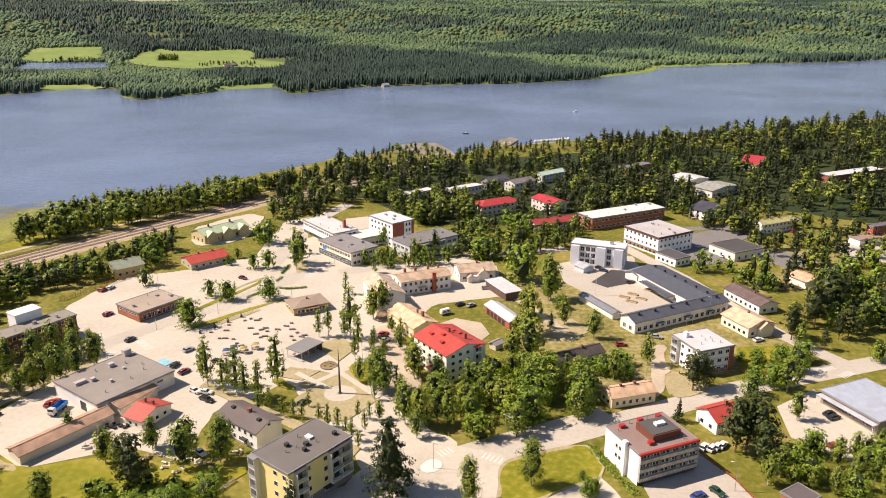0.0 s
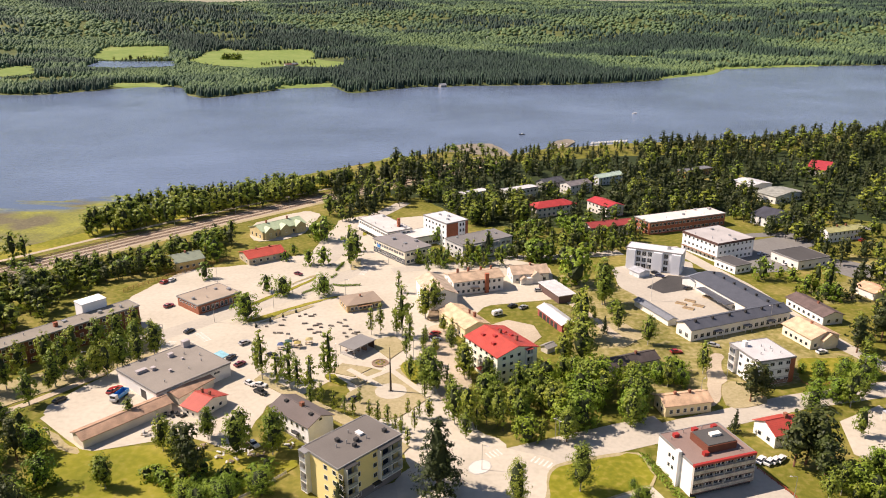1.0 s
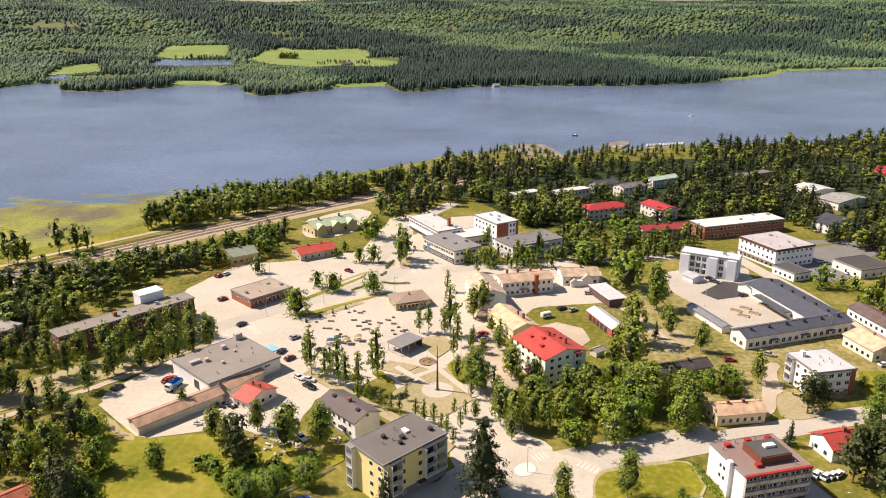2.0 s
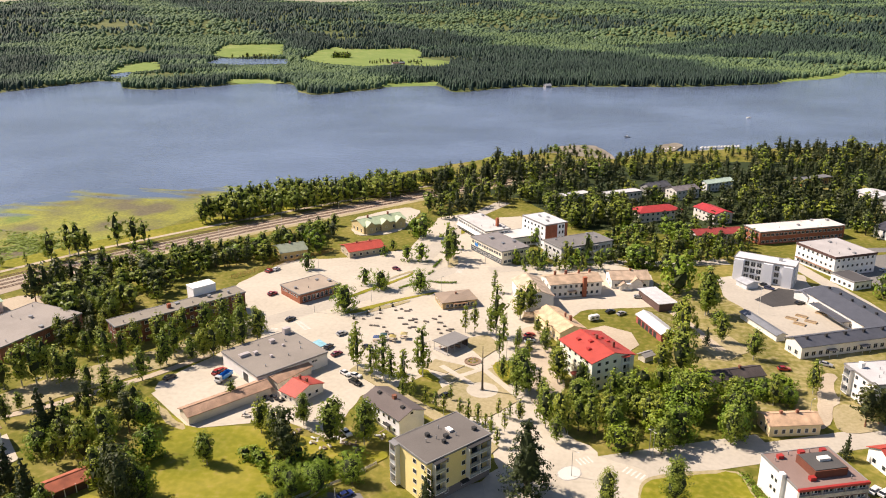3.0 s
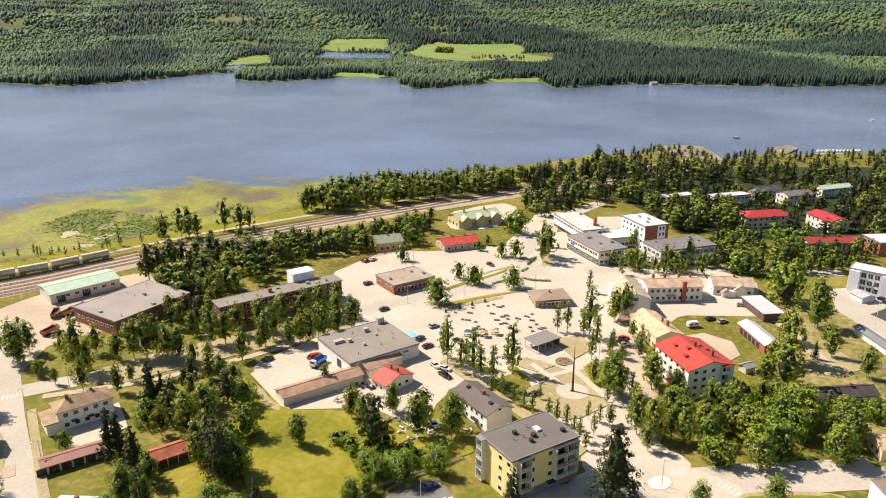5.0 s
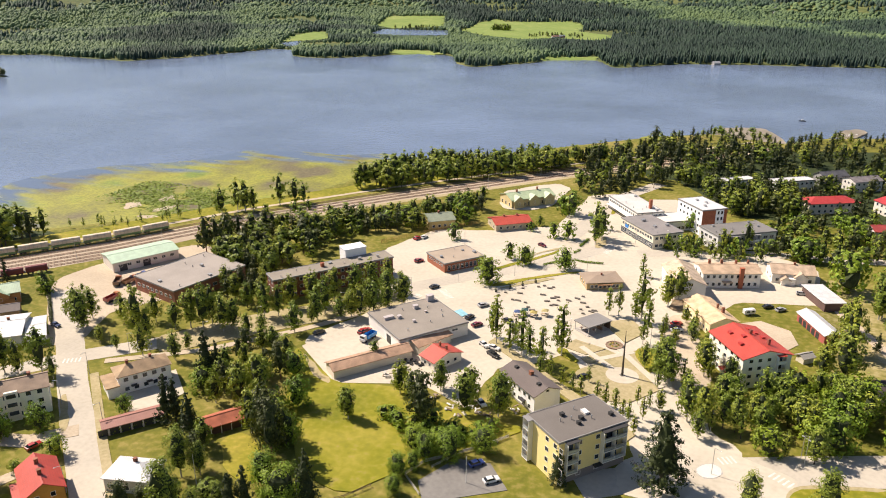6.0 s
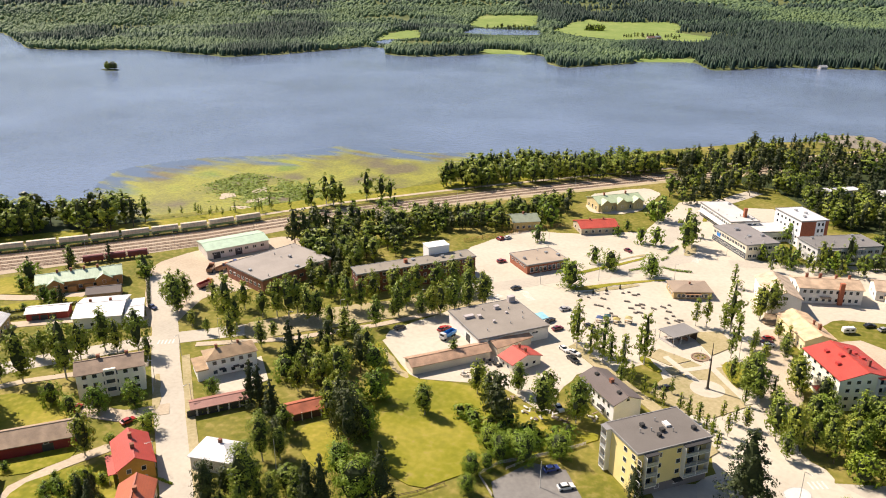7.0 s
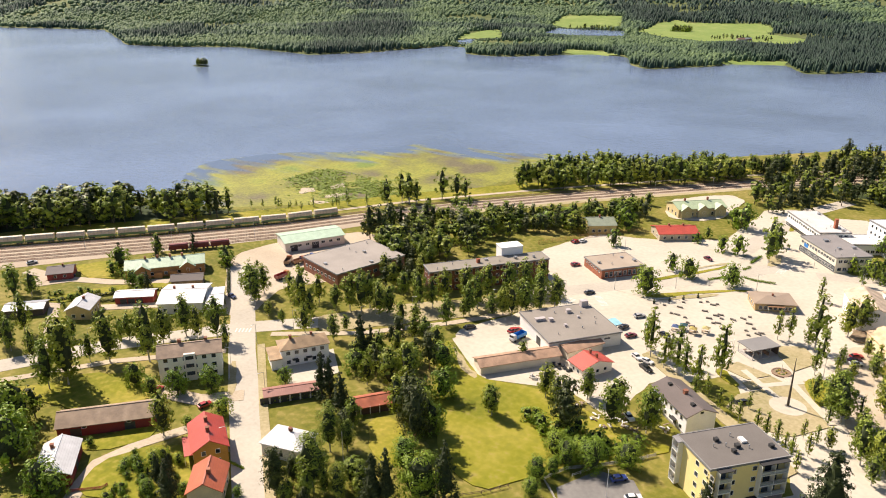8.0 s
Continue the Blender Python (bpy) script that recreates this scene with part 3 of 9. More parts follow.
def make_tree(kind, variant, fine):
    """A tree ten metres high: its trunk, and a crown of leaf sprays in clumps round a core coloured dark for shade."""
    level = 2 if fine is True else int(fine)
    key = (kind, variant, level)
    if key in TREES:
        return TREES[key]
    rng = np.random.default_rng(variant * 7 + {"birch": 1, "pine": 2, "spruce": 3, "bush": 4, "sapling": 5}[kind] * 100)
    shape, (z0, z1) = SHAPES[kind], SPAN[kind]
    n = int({"birch": 125, "sapling": 80, "bush": 150, "pine": 95, "spruce": 170}[kind] * (0.27, 0.66, 1.05)[level])
    t = rng.uniform(0.02, 0.99, n * 4)
    keep = rng.uniform(0, 1, n * 4) < shape(t) / shape(np.linspace(0.01, 0.99, 50)).max() + 0.08
    t = t[keep][:n]
    n = len(t)
    a = rng.uniform(0, 6.2832, n)
    rag = {"pine": 0.30, "spruce": 0.12}.get(kind, 0.12)
    sway = 1 + 0.10 * np.sin(2 * a + variant) + 0.07 * np.sin(9 * t + 2 * a + 3 * variant)
    r = shape(t) * (rng.uniform(0.30 if kind == "spruce" else 0.12, 1.0, n) ** 0.5 + rag * rng.uniform(-0.5, 0.35, n)) * sway
    if kind == "spruce":
        r *= 0.82 + 0.3 * np.abs(np.sin(t * 26))
    c = np.stack([r * np.cos(a), r * np.sin(a), z0 + (z1 - z0) * t], 1)
    rad = {"birch": 0.66, "sapling": 0.50, "bush": 1.05, "pine": 0.72, "spruce": 0.42}[kind] * rng.uniform(0.7, 1.25, n)
    if kind == "spruce":
        rad *= 1.15 - 0.6 * t
    per, size = (8, 12, 22)[level], {"birch": 0.175, "sapling": 0.155, "bush": 0.23, "pine": 0.19, "spruce": 0.15}[kind] * (2.3, 1.4, 0.8)[level]
    v, f = leaves(c, rad, per, size, 0.55, variant, 0.5 if kind == "pine" else 0.85, 3 if level == 0 else 4, (shape(np.linspace(0.02, 0.98, 40)).max(), z0, z1, {"spruce": 0.5}.get(kind, 0)))
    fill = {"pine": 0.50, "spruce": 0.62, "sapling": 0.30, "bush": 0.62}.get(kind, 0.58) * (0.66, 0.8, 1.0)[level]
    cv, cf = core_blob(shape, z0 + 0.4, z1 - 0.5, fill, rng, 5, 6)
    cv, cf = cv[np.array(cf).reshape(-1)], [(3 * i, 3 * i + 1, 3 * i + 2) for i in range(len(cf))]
    faces = [tuple(q) for q in f.tolist()] + [tuple(len(v) + i for i in q) for q in cf]
    v = np.concatenate([v, cv])
    bark, r0, limbs = {"birch": (BIRCHBARK, 0.12, 5), "sapling": (BIRCHBARK, 0.09, 4), "bush": (BARK, 0.22, 5), "pine": (PINEBARK, 0.12, 6), "spruce": (BARK, 0.16, 0)}[kind]
    trunk = limbed_trunk("trunk", 9.0 if kind != "bush" else 5.0, r0, bark, limbs, variant)
    leaf = LEAF["birch" if kind == "sapling" else kind]
    CROWNS[key] = v, faces, len(cf)
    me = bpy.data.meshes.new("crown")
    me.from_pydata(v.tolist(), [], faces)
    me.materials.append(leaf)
    me.materials.append(CROWNSHADE)
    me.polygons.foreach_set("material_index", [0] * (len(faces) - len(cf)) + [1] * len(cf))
    TREES[key] = trunk, me
    return TREES[key]


TREE_WORDS = dict(birch=("birch_tree", "leafy green birch with pale trunk", "birch"), pine=("pine_tree", "dark green pine with open crown", "pine"), spruce=("spruce_tree", "narrow dark green spruce", "spruce"), bush=("leafy_tree", "low round bright green leafy tree", "tree"), sapling=("young_birch", "slender young birch beside the path", "birch"))
FOOTPRINTS = []
dice = random.Random(5)


def plant_one(kind, x, y, h, width=1.0):
    away = math.hypot(x, y)
    trunk, crown = make_tree(kind, dice.randrange(5), True if away < 175 else 1 if away < 310 else 0)
    name, label, cat = TREE_WORDS[kind]
    size = "tall " if h > 14 else "small " if h < 7 else ""
    ob = new(name)
    z = float(land(x, y))
    ob.matrix_basis = pose(x, y, z, 0, 0, dice.uniform(0, 360)) @ Matrix.Diagonal((h / 10 * width * dice.uniform(0.85, 1.12), h / 10 * width * dice.uniform(0.85, 1.12), h / 10, 1))
    tagged(ob, size + label, cat, "town trees")
    part("trunk", trunk, None, ob)
    part("crown", crown, None, ob)


def plant(kind, rows, width=1.0):
    for x, y, h in rows:
        plant_one(kind, x, y, h, width)


def blocked(x, y, gap):
    for fx, fy, rot, L, W in FOOTPRINTS:
        dx, dy, c, s = x - fx, y - fy, math.cos(radians(rot)), math.sin(radians(rot))
        if abs(dx * c + dy * s) < L / 2 + gap and abs(dy * c - dx * s) < W / 2 + gap:
            return True
    return False


def inside(x, y, ring):
    hit = False
    for (x0, y0), (x1, y1) in zip(ring, ring[1:] + ring[:1]):
        if (y0 > y) != (y1 > y) and x < (x1 - x0) * (y - y0) / (y1 - y0) + x0:
            hit = not hit
    return hit


def grove(ring, count, kinds, low, high, seed, apart=3.0, width=1.0):
    """Trees strewn over a piece of ground, clear of the houses."""
    rng = random.Random(seed)
    xs, ys = [p[0] for p in ring], [p[1] for p in ring]
    done, tries = [], 0
    while len(done) < count and tries < count * 60:
        tries += 1
        x, y = rng.uniform(min(xs), max(xs)), rng.uniform(min(ys), max(ys))
        if not inside(x, y, ring) or blocked(x, y, 2.0) or any((x - a) ** 2 + (y - b) ** 2 < apart ** 2 for a, b in done):
            continue
        done.append((x, y))
        plant_one(rng.choice(kinds), x, y, rng.uniform(low, high), width)


def wood(name, label, ring, count, kinds, low, high, seed, apart=3.0, fine=False, front=0):
    """A joined stand of leafy trees, too many to count, clear of the houses."""
    rng = random.Random(seed)
    xs, ys = [p[0] for p in ring], [p[1] for p in ring]
    cell, tries, n = {}, 0, 0
    vs, fs, ms, ts, base = [], [], [], [], 0
    while n < count and tries < count * 40:
        tries += 1
        x, y = rng.uniform(min(xs), max(xs)), rng.uniform(min(ys), max(ys))
        key = (int(x // apart), int(y // apart))
        if key in cell or not inside(x, y, ring) or blocked(x, y, 1.5):
            continue
        far = math.hypot(x, y)      # gardens in front of the houses stay open
        if any(blocked(x + x / far * s, y + y / far * s, 0.5) for s in range(6, front + 1, 6)):
            continue
        cell[key] = 1
        n += 1
        kind, h = rng.choice(kinds), rng.uniform(low, high)
        var = rng.randrange(4)
        make_tree(kind, var, fine)
        v, f, inner = CROWNS[(kind, var, fine)]
        a, w, z = rng.uniform(0, 6.283), h / 10 * rng.uniform(0.95, 1.3) * (1.0 if fine else 1.2), float(land(x, y))
        c, s = math.cos(a) * w, math.sin(a) * w
        out = np.stack([v[:, 0] * c - v[:, 1] * s + x, v[:, 0] * s + v[:, 1] * c + y, v[:, 2] * h / 10 + z], 1)
        r = 0.16 * h / 10
        tr = np.array([(x - r, y - r, z - 0.3), (x + r, y - r, z - 0.3), (x, y + r * 1.3, z - 0.3), (x, y, z + h * 0.9)])
        vs += [out, tr]
        fs += [tuple(i + base for i in q) for q in f]
        o = base + len(out)
        fs += [(o, o + 1, o + 3), (o + 1, o + 2, o + 3), (o + 2, o, o + 3)]
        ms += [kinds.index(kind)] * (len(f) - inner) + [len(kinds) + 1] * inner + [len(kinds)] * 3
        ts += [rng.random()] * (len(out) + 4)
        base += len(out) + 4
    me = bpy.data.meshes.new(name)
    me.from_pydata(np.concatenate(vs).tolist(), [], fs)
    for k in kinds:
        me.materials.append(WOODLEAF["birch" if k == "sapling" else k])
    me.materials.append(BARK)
    me.materials.append(CROWNSHADE)
    me.polygons.foreach_set("material_index", ms)
    me.attributes.new("tint", "FLOAT", "POINT").data.foreach_set("value", ts)
    tagged(new(name, me), label, "woods", kind="stuff")


# ---- far woods ----
def within(x, y, ring):
    """Which of many points lie inside an outline."""
    hit = np.zeros(len(x), bool)
    for (x0, y0), (x1, y1) in zip(ring, ring[1:] + ring[:1]):
        if y0 != y1:
            hit ^= ((y0 > y) != (y1 > y)) & (x < (x1 - x0) * (y - y0) / (y1 - y0) + x0)
    return hit


def far_woods(name, r0, r1, gap, high, wide, sides, seed, label):
    """A joined wood of small ragged crowns, spruces pointed and birches round; too many and too far to count."""
    rng = np.random.default_rng(seed)
    count = int(0.5 * radians(101) * (r1 ** 2 - r0 ** 2) / gap ** 2)
    a, r = np.radians(rng.uniform(58, 159, count)), np.sqrt(rng.uniform(r0 ** 2, r1 ** 2, count))
    x, y = r * np.cos(a), r * np.sin(a)
    df = y - along(x, FAR_SHORE)
    ok = df > 3
    for ring in FIELDS:
        ok &= ~within(x + rng.normal(size=count) * 7, y + rng.normal(size=count) * 7, ring)
    ok &= (waves(x, y, 140, 2.6) + 0.22 * rng.normal(size=count) > -0.72) | (df < 60)
    x, y = x[ok], y[ok]
    z, n = land(x, y), len(x)
    stand = 0.75 * waves(x, y, 170, 1.1) + 0.55 * waves(x, y, 520, 0.4)
    tint = np.clip(0.44 + 0.40 * np.tanh(3.2 * stand) + 0.14 * waves(x, y, 48, 1.9) + rng.normal(size=n) * 0.10, 0, 1)
    round_top = np.clip(tint * 2.6 - 0.8 + rng.normal(size=n) * 0.25, 0, 1)
    h = high * rng.uniform(0.62, 1.12, n) * (1 - 0.28 * np.clip(stand, -1, 1))
    for d in (25, 50, 75, 100, 130):
        r = np.hypot(x, y)
        for ring in FIELDS:
            before = within(x + x / r * d, y + y / r * d, ring)
            h[before] = np.minimum(h[before], 0.6 + d * 115 / r[before])
    w = wide * rng.uniform(0.75, 1.3, n) * (0.78 + 0.42 * round_top) * np.clip(h / high, 0.45, 1)
    ang = np.linspace(0, 2 * np.pi, sides, endpoint=False)
    twist = rng.uniform(0, 6.28, (n, 1))
    levels = []
    for lo, cone, ball in ((0.06, 1.0, 0.72), (0.5, 0.62, 1.0)):
        rr = (w * (cone + (ball - cone) * round_top))[:, None] * rng.uniform(0.75, 1.2, (n, sides))
        zz = z[:, None] + h[:, None] * (lo + rng.uniform(-0.06, 0.10, (n, sides)))
        levels.append(np.stack([x[:, None] + rr * np.cos(ang + twist), y[:, None] + rr * np.sin(ang + twist), zz], -1))
    top = np.stack([x + w * rng.uniform(-0.2, 0.2, n), y + w * rng.uniform(-0.2, 0.2, n), z + h * (1 - 0.12 * round_top)], -1)[:, None]
    v = np.concatenate(levels + [top], 1)
    m, f = 2 * sides + 1, []
    off = np.arange(n)[:, None] * m
    for s in range(sides):
        t = (s + 1) % sides
        f += [off + np.array([[s, t, sides + t]]), off + np.array([[s, sides + t, sides + s]]), off + np.array([[sides + s, sides + t, 2 * sides]])]
    me = bpy.data.meshes.new(name)
    me.from_pydata(v.reshape(-1, 3).tolist(), [], np.concatenate(f).tolist())
    me.polygons.foreach_set("use_smooth", [True] * len(me.polygons))
    me.attributes.new("tint", "FLOAT", "POINT").data.foreach_set("value", np.repeat(tint, m))
    me.materials.append(FARLEAF)
    tagged(new(name, me), label, "woods", kind="stuff")


def draped(name, ring, material, lift, label, category, step=25.0):
    """Ground cover that follows the land, cut to an outline."""
    xs, ys = [p[0] for p in ring], [p[1] for p in ring]
    bm = bmesh.new()
    nx, ny = int((max(xs) - min(xs)) / step) + 1, int((max(ys) - min(ys)) / step) + 1
    seen = {}
    for i in range(nx):
        for j in range(ny):
            cx, cy = min(xs) + (i + 0.5) * step, min(ys) + (j + 0.5) * step
            if inside(cx, cy, ring):
                q = []
                for di, dj in ((0, 0), (1, 0), (1, 1), (0, 1)):
                    key = (i + di, j + dj)
                    if key not in seen:
                        px, py = min(xs) + key[0] * step + dice.uniform(-0.3, 0.3) * step, min(ys) + key[1] * step + dice.uniform(-0.3, 0.3) * step
                        seen[key] = bm.verts.new((px, py, float(land(px, py)) + lift))
                    q.append(seen[key])
                bm.faces.new(q)
    tagged(new(name, mesh_of(bm, name, material)), label, category, kind="structure")


HAY = [(-715, 1693), (-759, 1920), (-745, 2040), (-696, 1986), (-535, 2060), (-482, 1962), (-447, 1779), (-350, 1691), (-334, 1611), (-348, 1539), (-452, 1565), (-503, 1525), (-610, 1580)]
FIELDS = [HAY, [(-980, 1765), (-1065, 1989), (-984, 2035), (-914, 2060), (-814, 1820), (-907, 1712)], [(-865, 1530), (-914, 1678), (-733, 1677), (-687, 1555), (-777, 1510)], [(-912, 1256), (-957, 1333), (-999, 1492), (-973, 1512), (-869, 1362), (-890, 1309)], [(-846, 1180), (-898, 1235), (-895, 1295), (-852, 1225)],
          [(-640, 1222), (-570, 1215), (-514, 1182), (-592, 1166), (-625, 1150)], [(-362, 1150), (-350, 1205), (-274, 1245), (-268, 1205), (-330, 1168)], [(283, 1352), (285, 1395), (390, 1500), (446, 1620), (557, 1668), (700, 1712), (690, 1690), (560, 1640), (465, 1595), (408, 1472), (330, 1395)], [(240, 1905), (330, 1960), (420, 1925), (320, 1885)]]
for k, ring in enumerate(FIELDS):
    if k in (2, 4):
        draped("water", ring, WATER, 1.0, "small blue pond among the far fields", "pond", 10)
    else:
        draped("meadow", ring, MEADOW, 0.8, "bright green hay field across the lake", "field", 11)
far_woods("far_woods", 1000, 1650, 5.6, 13, 3.1, 5, 3, "dense mixed forest along the far shore")
far_woods("far_woods", 1650, 2500, 9.0, 14, 4.7, 4, 4, "dense mixed forest on the low hills")
far_woods("far_woods", 2500, 4940, 17, 15, 9.0, 3, 6, "distant forest on the rolling hills")

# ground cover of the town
patch("shady_forest_floor", [(-286.6, 66.9), (-374, 95.1), (-384.8, 146.7), (-354.4, 188.8), (-308.8, 231.6), (-321.7, 241.8), (-360.4, 225.9), (-400, 182.6), (-441.8, 117)], WOODFLOOR, label="shady ground under the lakeside trees", category="ground", z=0.02)
patch("shady_forest_floor", [(-82.3, 504.4), (-79.4, 525.5), (-10.7, 581.7), (103.8, 623.9), (227.7, 649.9), (453.6, 728.2), (484.4, 559.7), (343.5, 385), (253.8, 406.8), (186.1, 457.7), (180.8, 560.1), (85.2, 504.2), (26.1, 504.3), (-31.1, 472.5), (-67.8, 469.6)], WOODFLOOR, label="shady ground under the harbour pines", category="ground", z=0.02)
patch("dry_lawn", [(26, 232), (60, 214), (108, 232), (128, 246), (136, 262), (122, 290), (66, 300), (56, 318), (30, 330), (14, 316), (22, 290), (30, 260)], YARDGRASS, label="dry patchy yard grass between the houses", category="lawn")
patch("dry_lawn", [(136, 300), (170, 310), (196, 330), (205, 352), (180, 372), (160, 330), (140, 326)], YARDGRASS, label="dry patchy grass beside the street", category="lawn")
patch("paved_yard", [(-158.5, 286.2), (-148.2, 323.7), (-122.4, 331.9), (-94.2, 352.4), (-92.2, 414.9), (-77.4, 426.1), (-49.6, 347.9), (-34.5, 337.3), (3.8, 352), (26.2, 340.8), (26.8, 299.1), (-3.6, 289.3), (-14.7, 263.3), (-14.1, 235.1), (-8.8, 206.1), (-3.6, 191.7), (4.3, 188.4), (4.9, 169.8), (-5.7, 162.2), (-21, 169.4), (-25.4, 181.7), (-52.8, 222.6), (-64, 206.6), (-71, 204.4), (-71.8, 175.9), (-94.6, 185.5), (-87.5, 215.8), (-111.8, 203.6), (-113, 172.5), (-141.3, 194.1), (-126.7, 232.7)], PAVING, label="pale dusty paving of the town square", category="pavement")
patch("paved_yard", [(-138.2, 189.3), (-132.3, 216.9), (-117.3, 237.6), (-94.5, 233.5), (-80.8, 203), (-90.3, 182.8), (-115, 172.7)], PAVING, label="pale paving of the shop's back yard", category="pavement")
patch("paved_yard", [(-259.2, 186.1), (-266.6, 198.1), (-264.9, 216.6), (-243.1, 255.9), (-221.5, 256.5), (-199.7, 231), (-209.7, 199.4), (-220.2, 184), (-209.8, 158.3), (-216.6, 153.2)], GRAVEL, label="sandy depot yard beside the railway", category="pavement")
strip("road", [(-124.2, 89.4), (-166.5, 121.2), (-190.3, 139.5), (-211.5, 157), (-254.2, 189.8)], 9, ASPHALT, "pale worn residential street")
strip("road", [(-253.6, 63.8), (-244.5, 85), (-229.1, 115.4), (-203.9, 150.9), (-180.1, 175.9), (-153.6, 210.2), (-134.5, 241.5), (-111.1, 270.1), (-85.2, 297.2), (-60.9, 335.8)], 9, ASPHALT, "tree-lined pale main street")
strip("road", [(-31.5, 156.1), (-6.5, 172.9), (18.9, 180.9), (54.7, 197.5), (96.3, 216.7), (157.6, 237), (217.9, 255.7)], 9, ASPHALT, "pale residential street")
strip("road", [(-31.9, 153.7), (-2.5, 175.4), (21.9, 187.2), (51.6, 200.9)], 9, ASPHALT, "pale residential street")
strip("road", [(-84.2, 331.2), (-79.2, 375.2), (-74.3, 418.8), (-59, 457.9)], 9, ASPHALT, "pale station street")
strip("road", [(-49.1, 329.6), (4.7, 351.9), (33.5, 356.4), (63.6, 365.5)], 8, ASPHALT, "pale shaded street")
strip("road", [(91.1, 377.1), (102.5, 345.8), (111.9, 321.9), (120.9, 289.2), (129.7, 259.8), (137.2, 243.7), (145.4, 228.5)], 7, ASPHALT, "pale grey street beside the school")
strip("road", [(108, 390.4), (142.7, 401.3), (174.5, 409.2), (212.4, 421)], 7, GREYTAR, "grey street behind the office")
patch("paved_yard", [(55.6, 340.8), (55.9, 316), (63.4, 300.7), (72.6, 276.1), (84.4, 277.2), (112.4, 292.3), (95.2, 339.1), (95.6, 354.5), (63.4, 345.8)], ASPHALT, label="pale gravel school yard", category="pavement")
patch("paved_yard", [(67.8, 316), (80.7, 332.7), (96, 329.5), (91.1, 317.4), (73.8, 308.9)], TAR, label="dark asphalt parking before the grey block", category="pavement")
patch("paved_yard", [(130.4, 387.3), (163.1, 404.6), (175, 390.4), (155.3, 375.1), (142, 373.1), (140.3, 342.4), (123.2, 339.1), (121, 360.8)], GREYTAR, label="grey asphalt parking behind the office", category="pavement")
patch("paved_yard", [(162, 365.5), (173.2, 360.8), (191.8, 345.8), (166.8, 333.4), (158.3, 345.8)], GREYTAR, label="grey asphalt yard", category="pavement")
patch("paved_yard", [(202.2, 360.8), (217.9, 380), (238.6, 380), (224.2, 339.1), (204.8, 349.2)], ASPHALT, label="pale asphalt turning yard", category="pavement")
patch("paved_yard", [(105.6, 205.8), (122.3, 216.7), (123.3, 211.1), (128.3, 185.2), (123.2, 167.8), (109.5, 179.6), (102.2, 188.2)], PAVING, label="pale parking yard beside the hall", category="pavement")
patch("paved_yard", [(52.9, 166.6), (72.5, 180.9), (78.1, 167.8), (80.8, 156.1), (53.8, 156.1)], ASPHALT, label="pale asphalt office parking", category="pavement")
patch("paved_yard", [(23.1, 155), (25.8, 159.2), (33.8, 164.4), (42.5, 169), (44.9, 164.1), (47.4, 156.1)], PAVING, label="pale yard", category="pavement")
patch("paved_yard", [(-16.1, 178.2), (-3.7, 188.2), (2.9, 183.8), (12.5, 181.5), (18.7, 178.7), (16.4, 172.9), (14.3, 156.1), (-23, 156.1), (-25.9, 167.8)], PAVING, label="pale wide junction", category="pavement")
patch("paved_yard", [(79.5, 250.8), (83.4, 249.9), (79, 237), (79.9, 230.6), (74.9, 225.2), (73.9, 216.7), (68.7, 211.1), (65.6, 212.9), (70.9, 220.5), (72.6, 232.7)], GRAVEL, label="sandy yard between the houses", category="pavement")
patch("paved_yard", [(-69.7, 139.9), (-64.5, 152.3), (-55.4, 154), (-47.8, 145.7), (-65, 132.8)], GREYTAR, label="grey parking yard beside the yellow block", category="pavement")
patch("paved_yard", [(-3.6, 267.9), (5.4, 275.1), (15.6, 270.5), (18.2, 259.9), (12.6, 250.2), (6.7, 260.1), (-2.3, 261.2)], GRAVEL, label="sandy drive before the red-roofed block", category="pavement")
patch("bare_ground", [(-26.5, 264.8), (-18.8, 272.8), (-12.1, 244.6), (-6, 221.4), (-14.7, 205.9), (-25.7, 235.7)], GRAVEL, label="bare sandy building ground", category="ground")
patch("bare_ground", [(-26.8, 284.9), (-20.6, 283.9), (-20.9, 272.1), (-27.3, 271.2)], EARTH, label="brown heap of bare earth", category="ground", z=0.5)
strip("gravel_path", [(-164.7, 100.1), (-169, 88.4), (-170.3, 76.5), (-165.4, 69.3), (-160.8, 63.8)], 4, GRAVEL, "sandy farm track", "path")
strip("gravel_path", [(-191.8, 106.2), (-175.5, 111.2), (-166.5, 121.2)], 6, GRAVEL, "sandy drive before the apartment house", "path")
strip("gravel_path", [(-304, 124.4), (-296.9, 137.4), (-280.8, 145.7), (-263.2, 160.5)], 5, GRAVEL, "sandy lane between the gardens", "path")
strip("gravel_path", [(-280.2, 121.2), (-259.4, 109), (-242.4, 97.7)], 4, GRAVEL, "sandy garden lane", "path")
strip("gravel_path", [(-261.7, 128.6), (-244.1, 145.2), (-222.8, 158)], 5, GRAVEL, "sandy yard lane", "path")
strip("footway", [(-188.4, 146.2), (-156.9, 120.6), (-120.5, 92.2)], 2.6, DRY, "dry worn footway beside the street", "path")
strip("footway", [(-242.8, 67.7), (-231.2, 85.9), (-217.9, 108.8), (-194, 135.8)], 3, GRAVEL, "pale footway under the street trees", "path")
strip("footway", [(-191.6, 153.4), (-166.5, 173.4), (-145.7, 199.5), (-133.6, 219)], 3, GRAVEL, "pale footway under the street trees", "path")
patch("bare_ground", [(-189.6, 173.6), (-172.6, 199.1), (-153, 220.6), (-129.1, 245.6), (-120.8, 235), (-142.4, 209.2), (-161.4, 185.9), (-177.8, 164.9)], DRY, label="dry worn ground under the birches", category="ground")
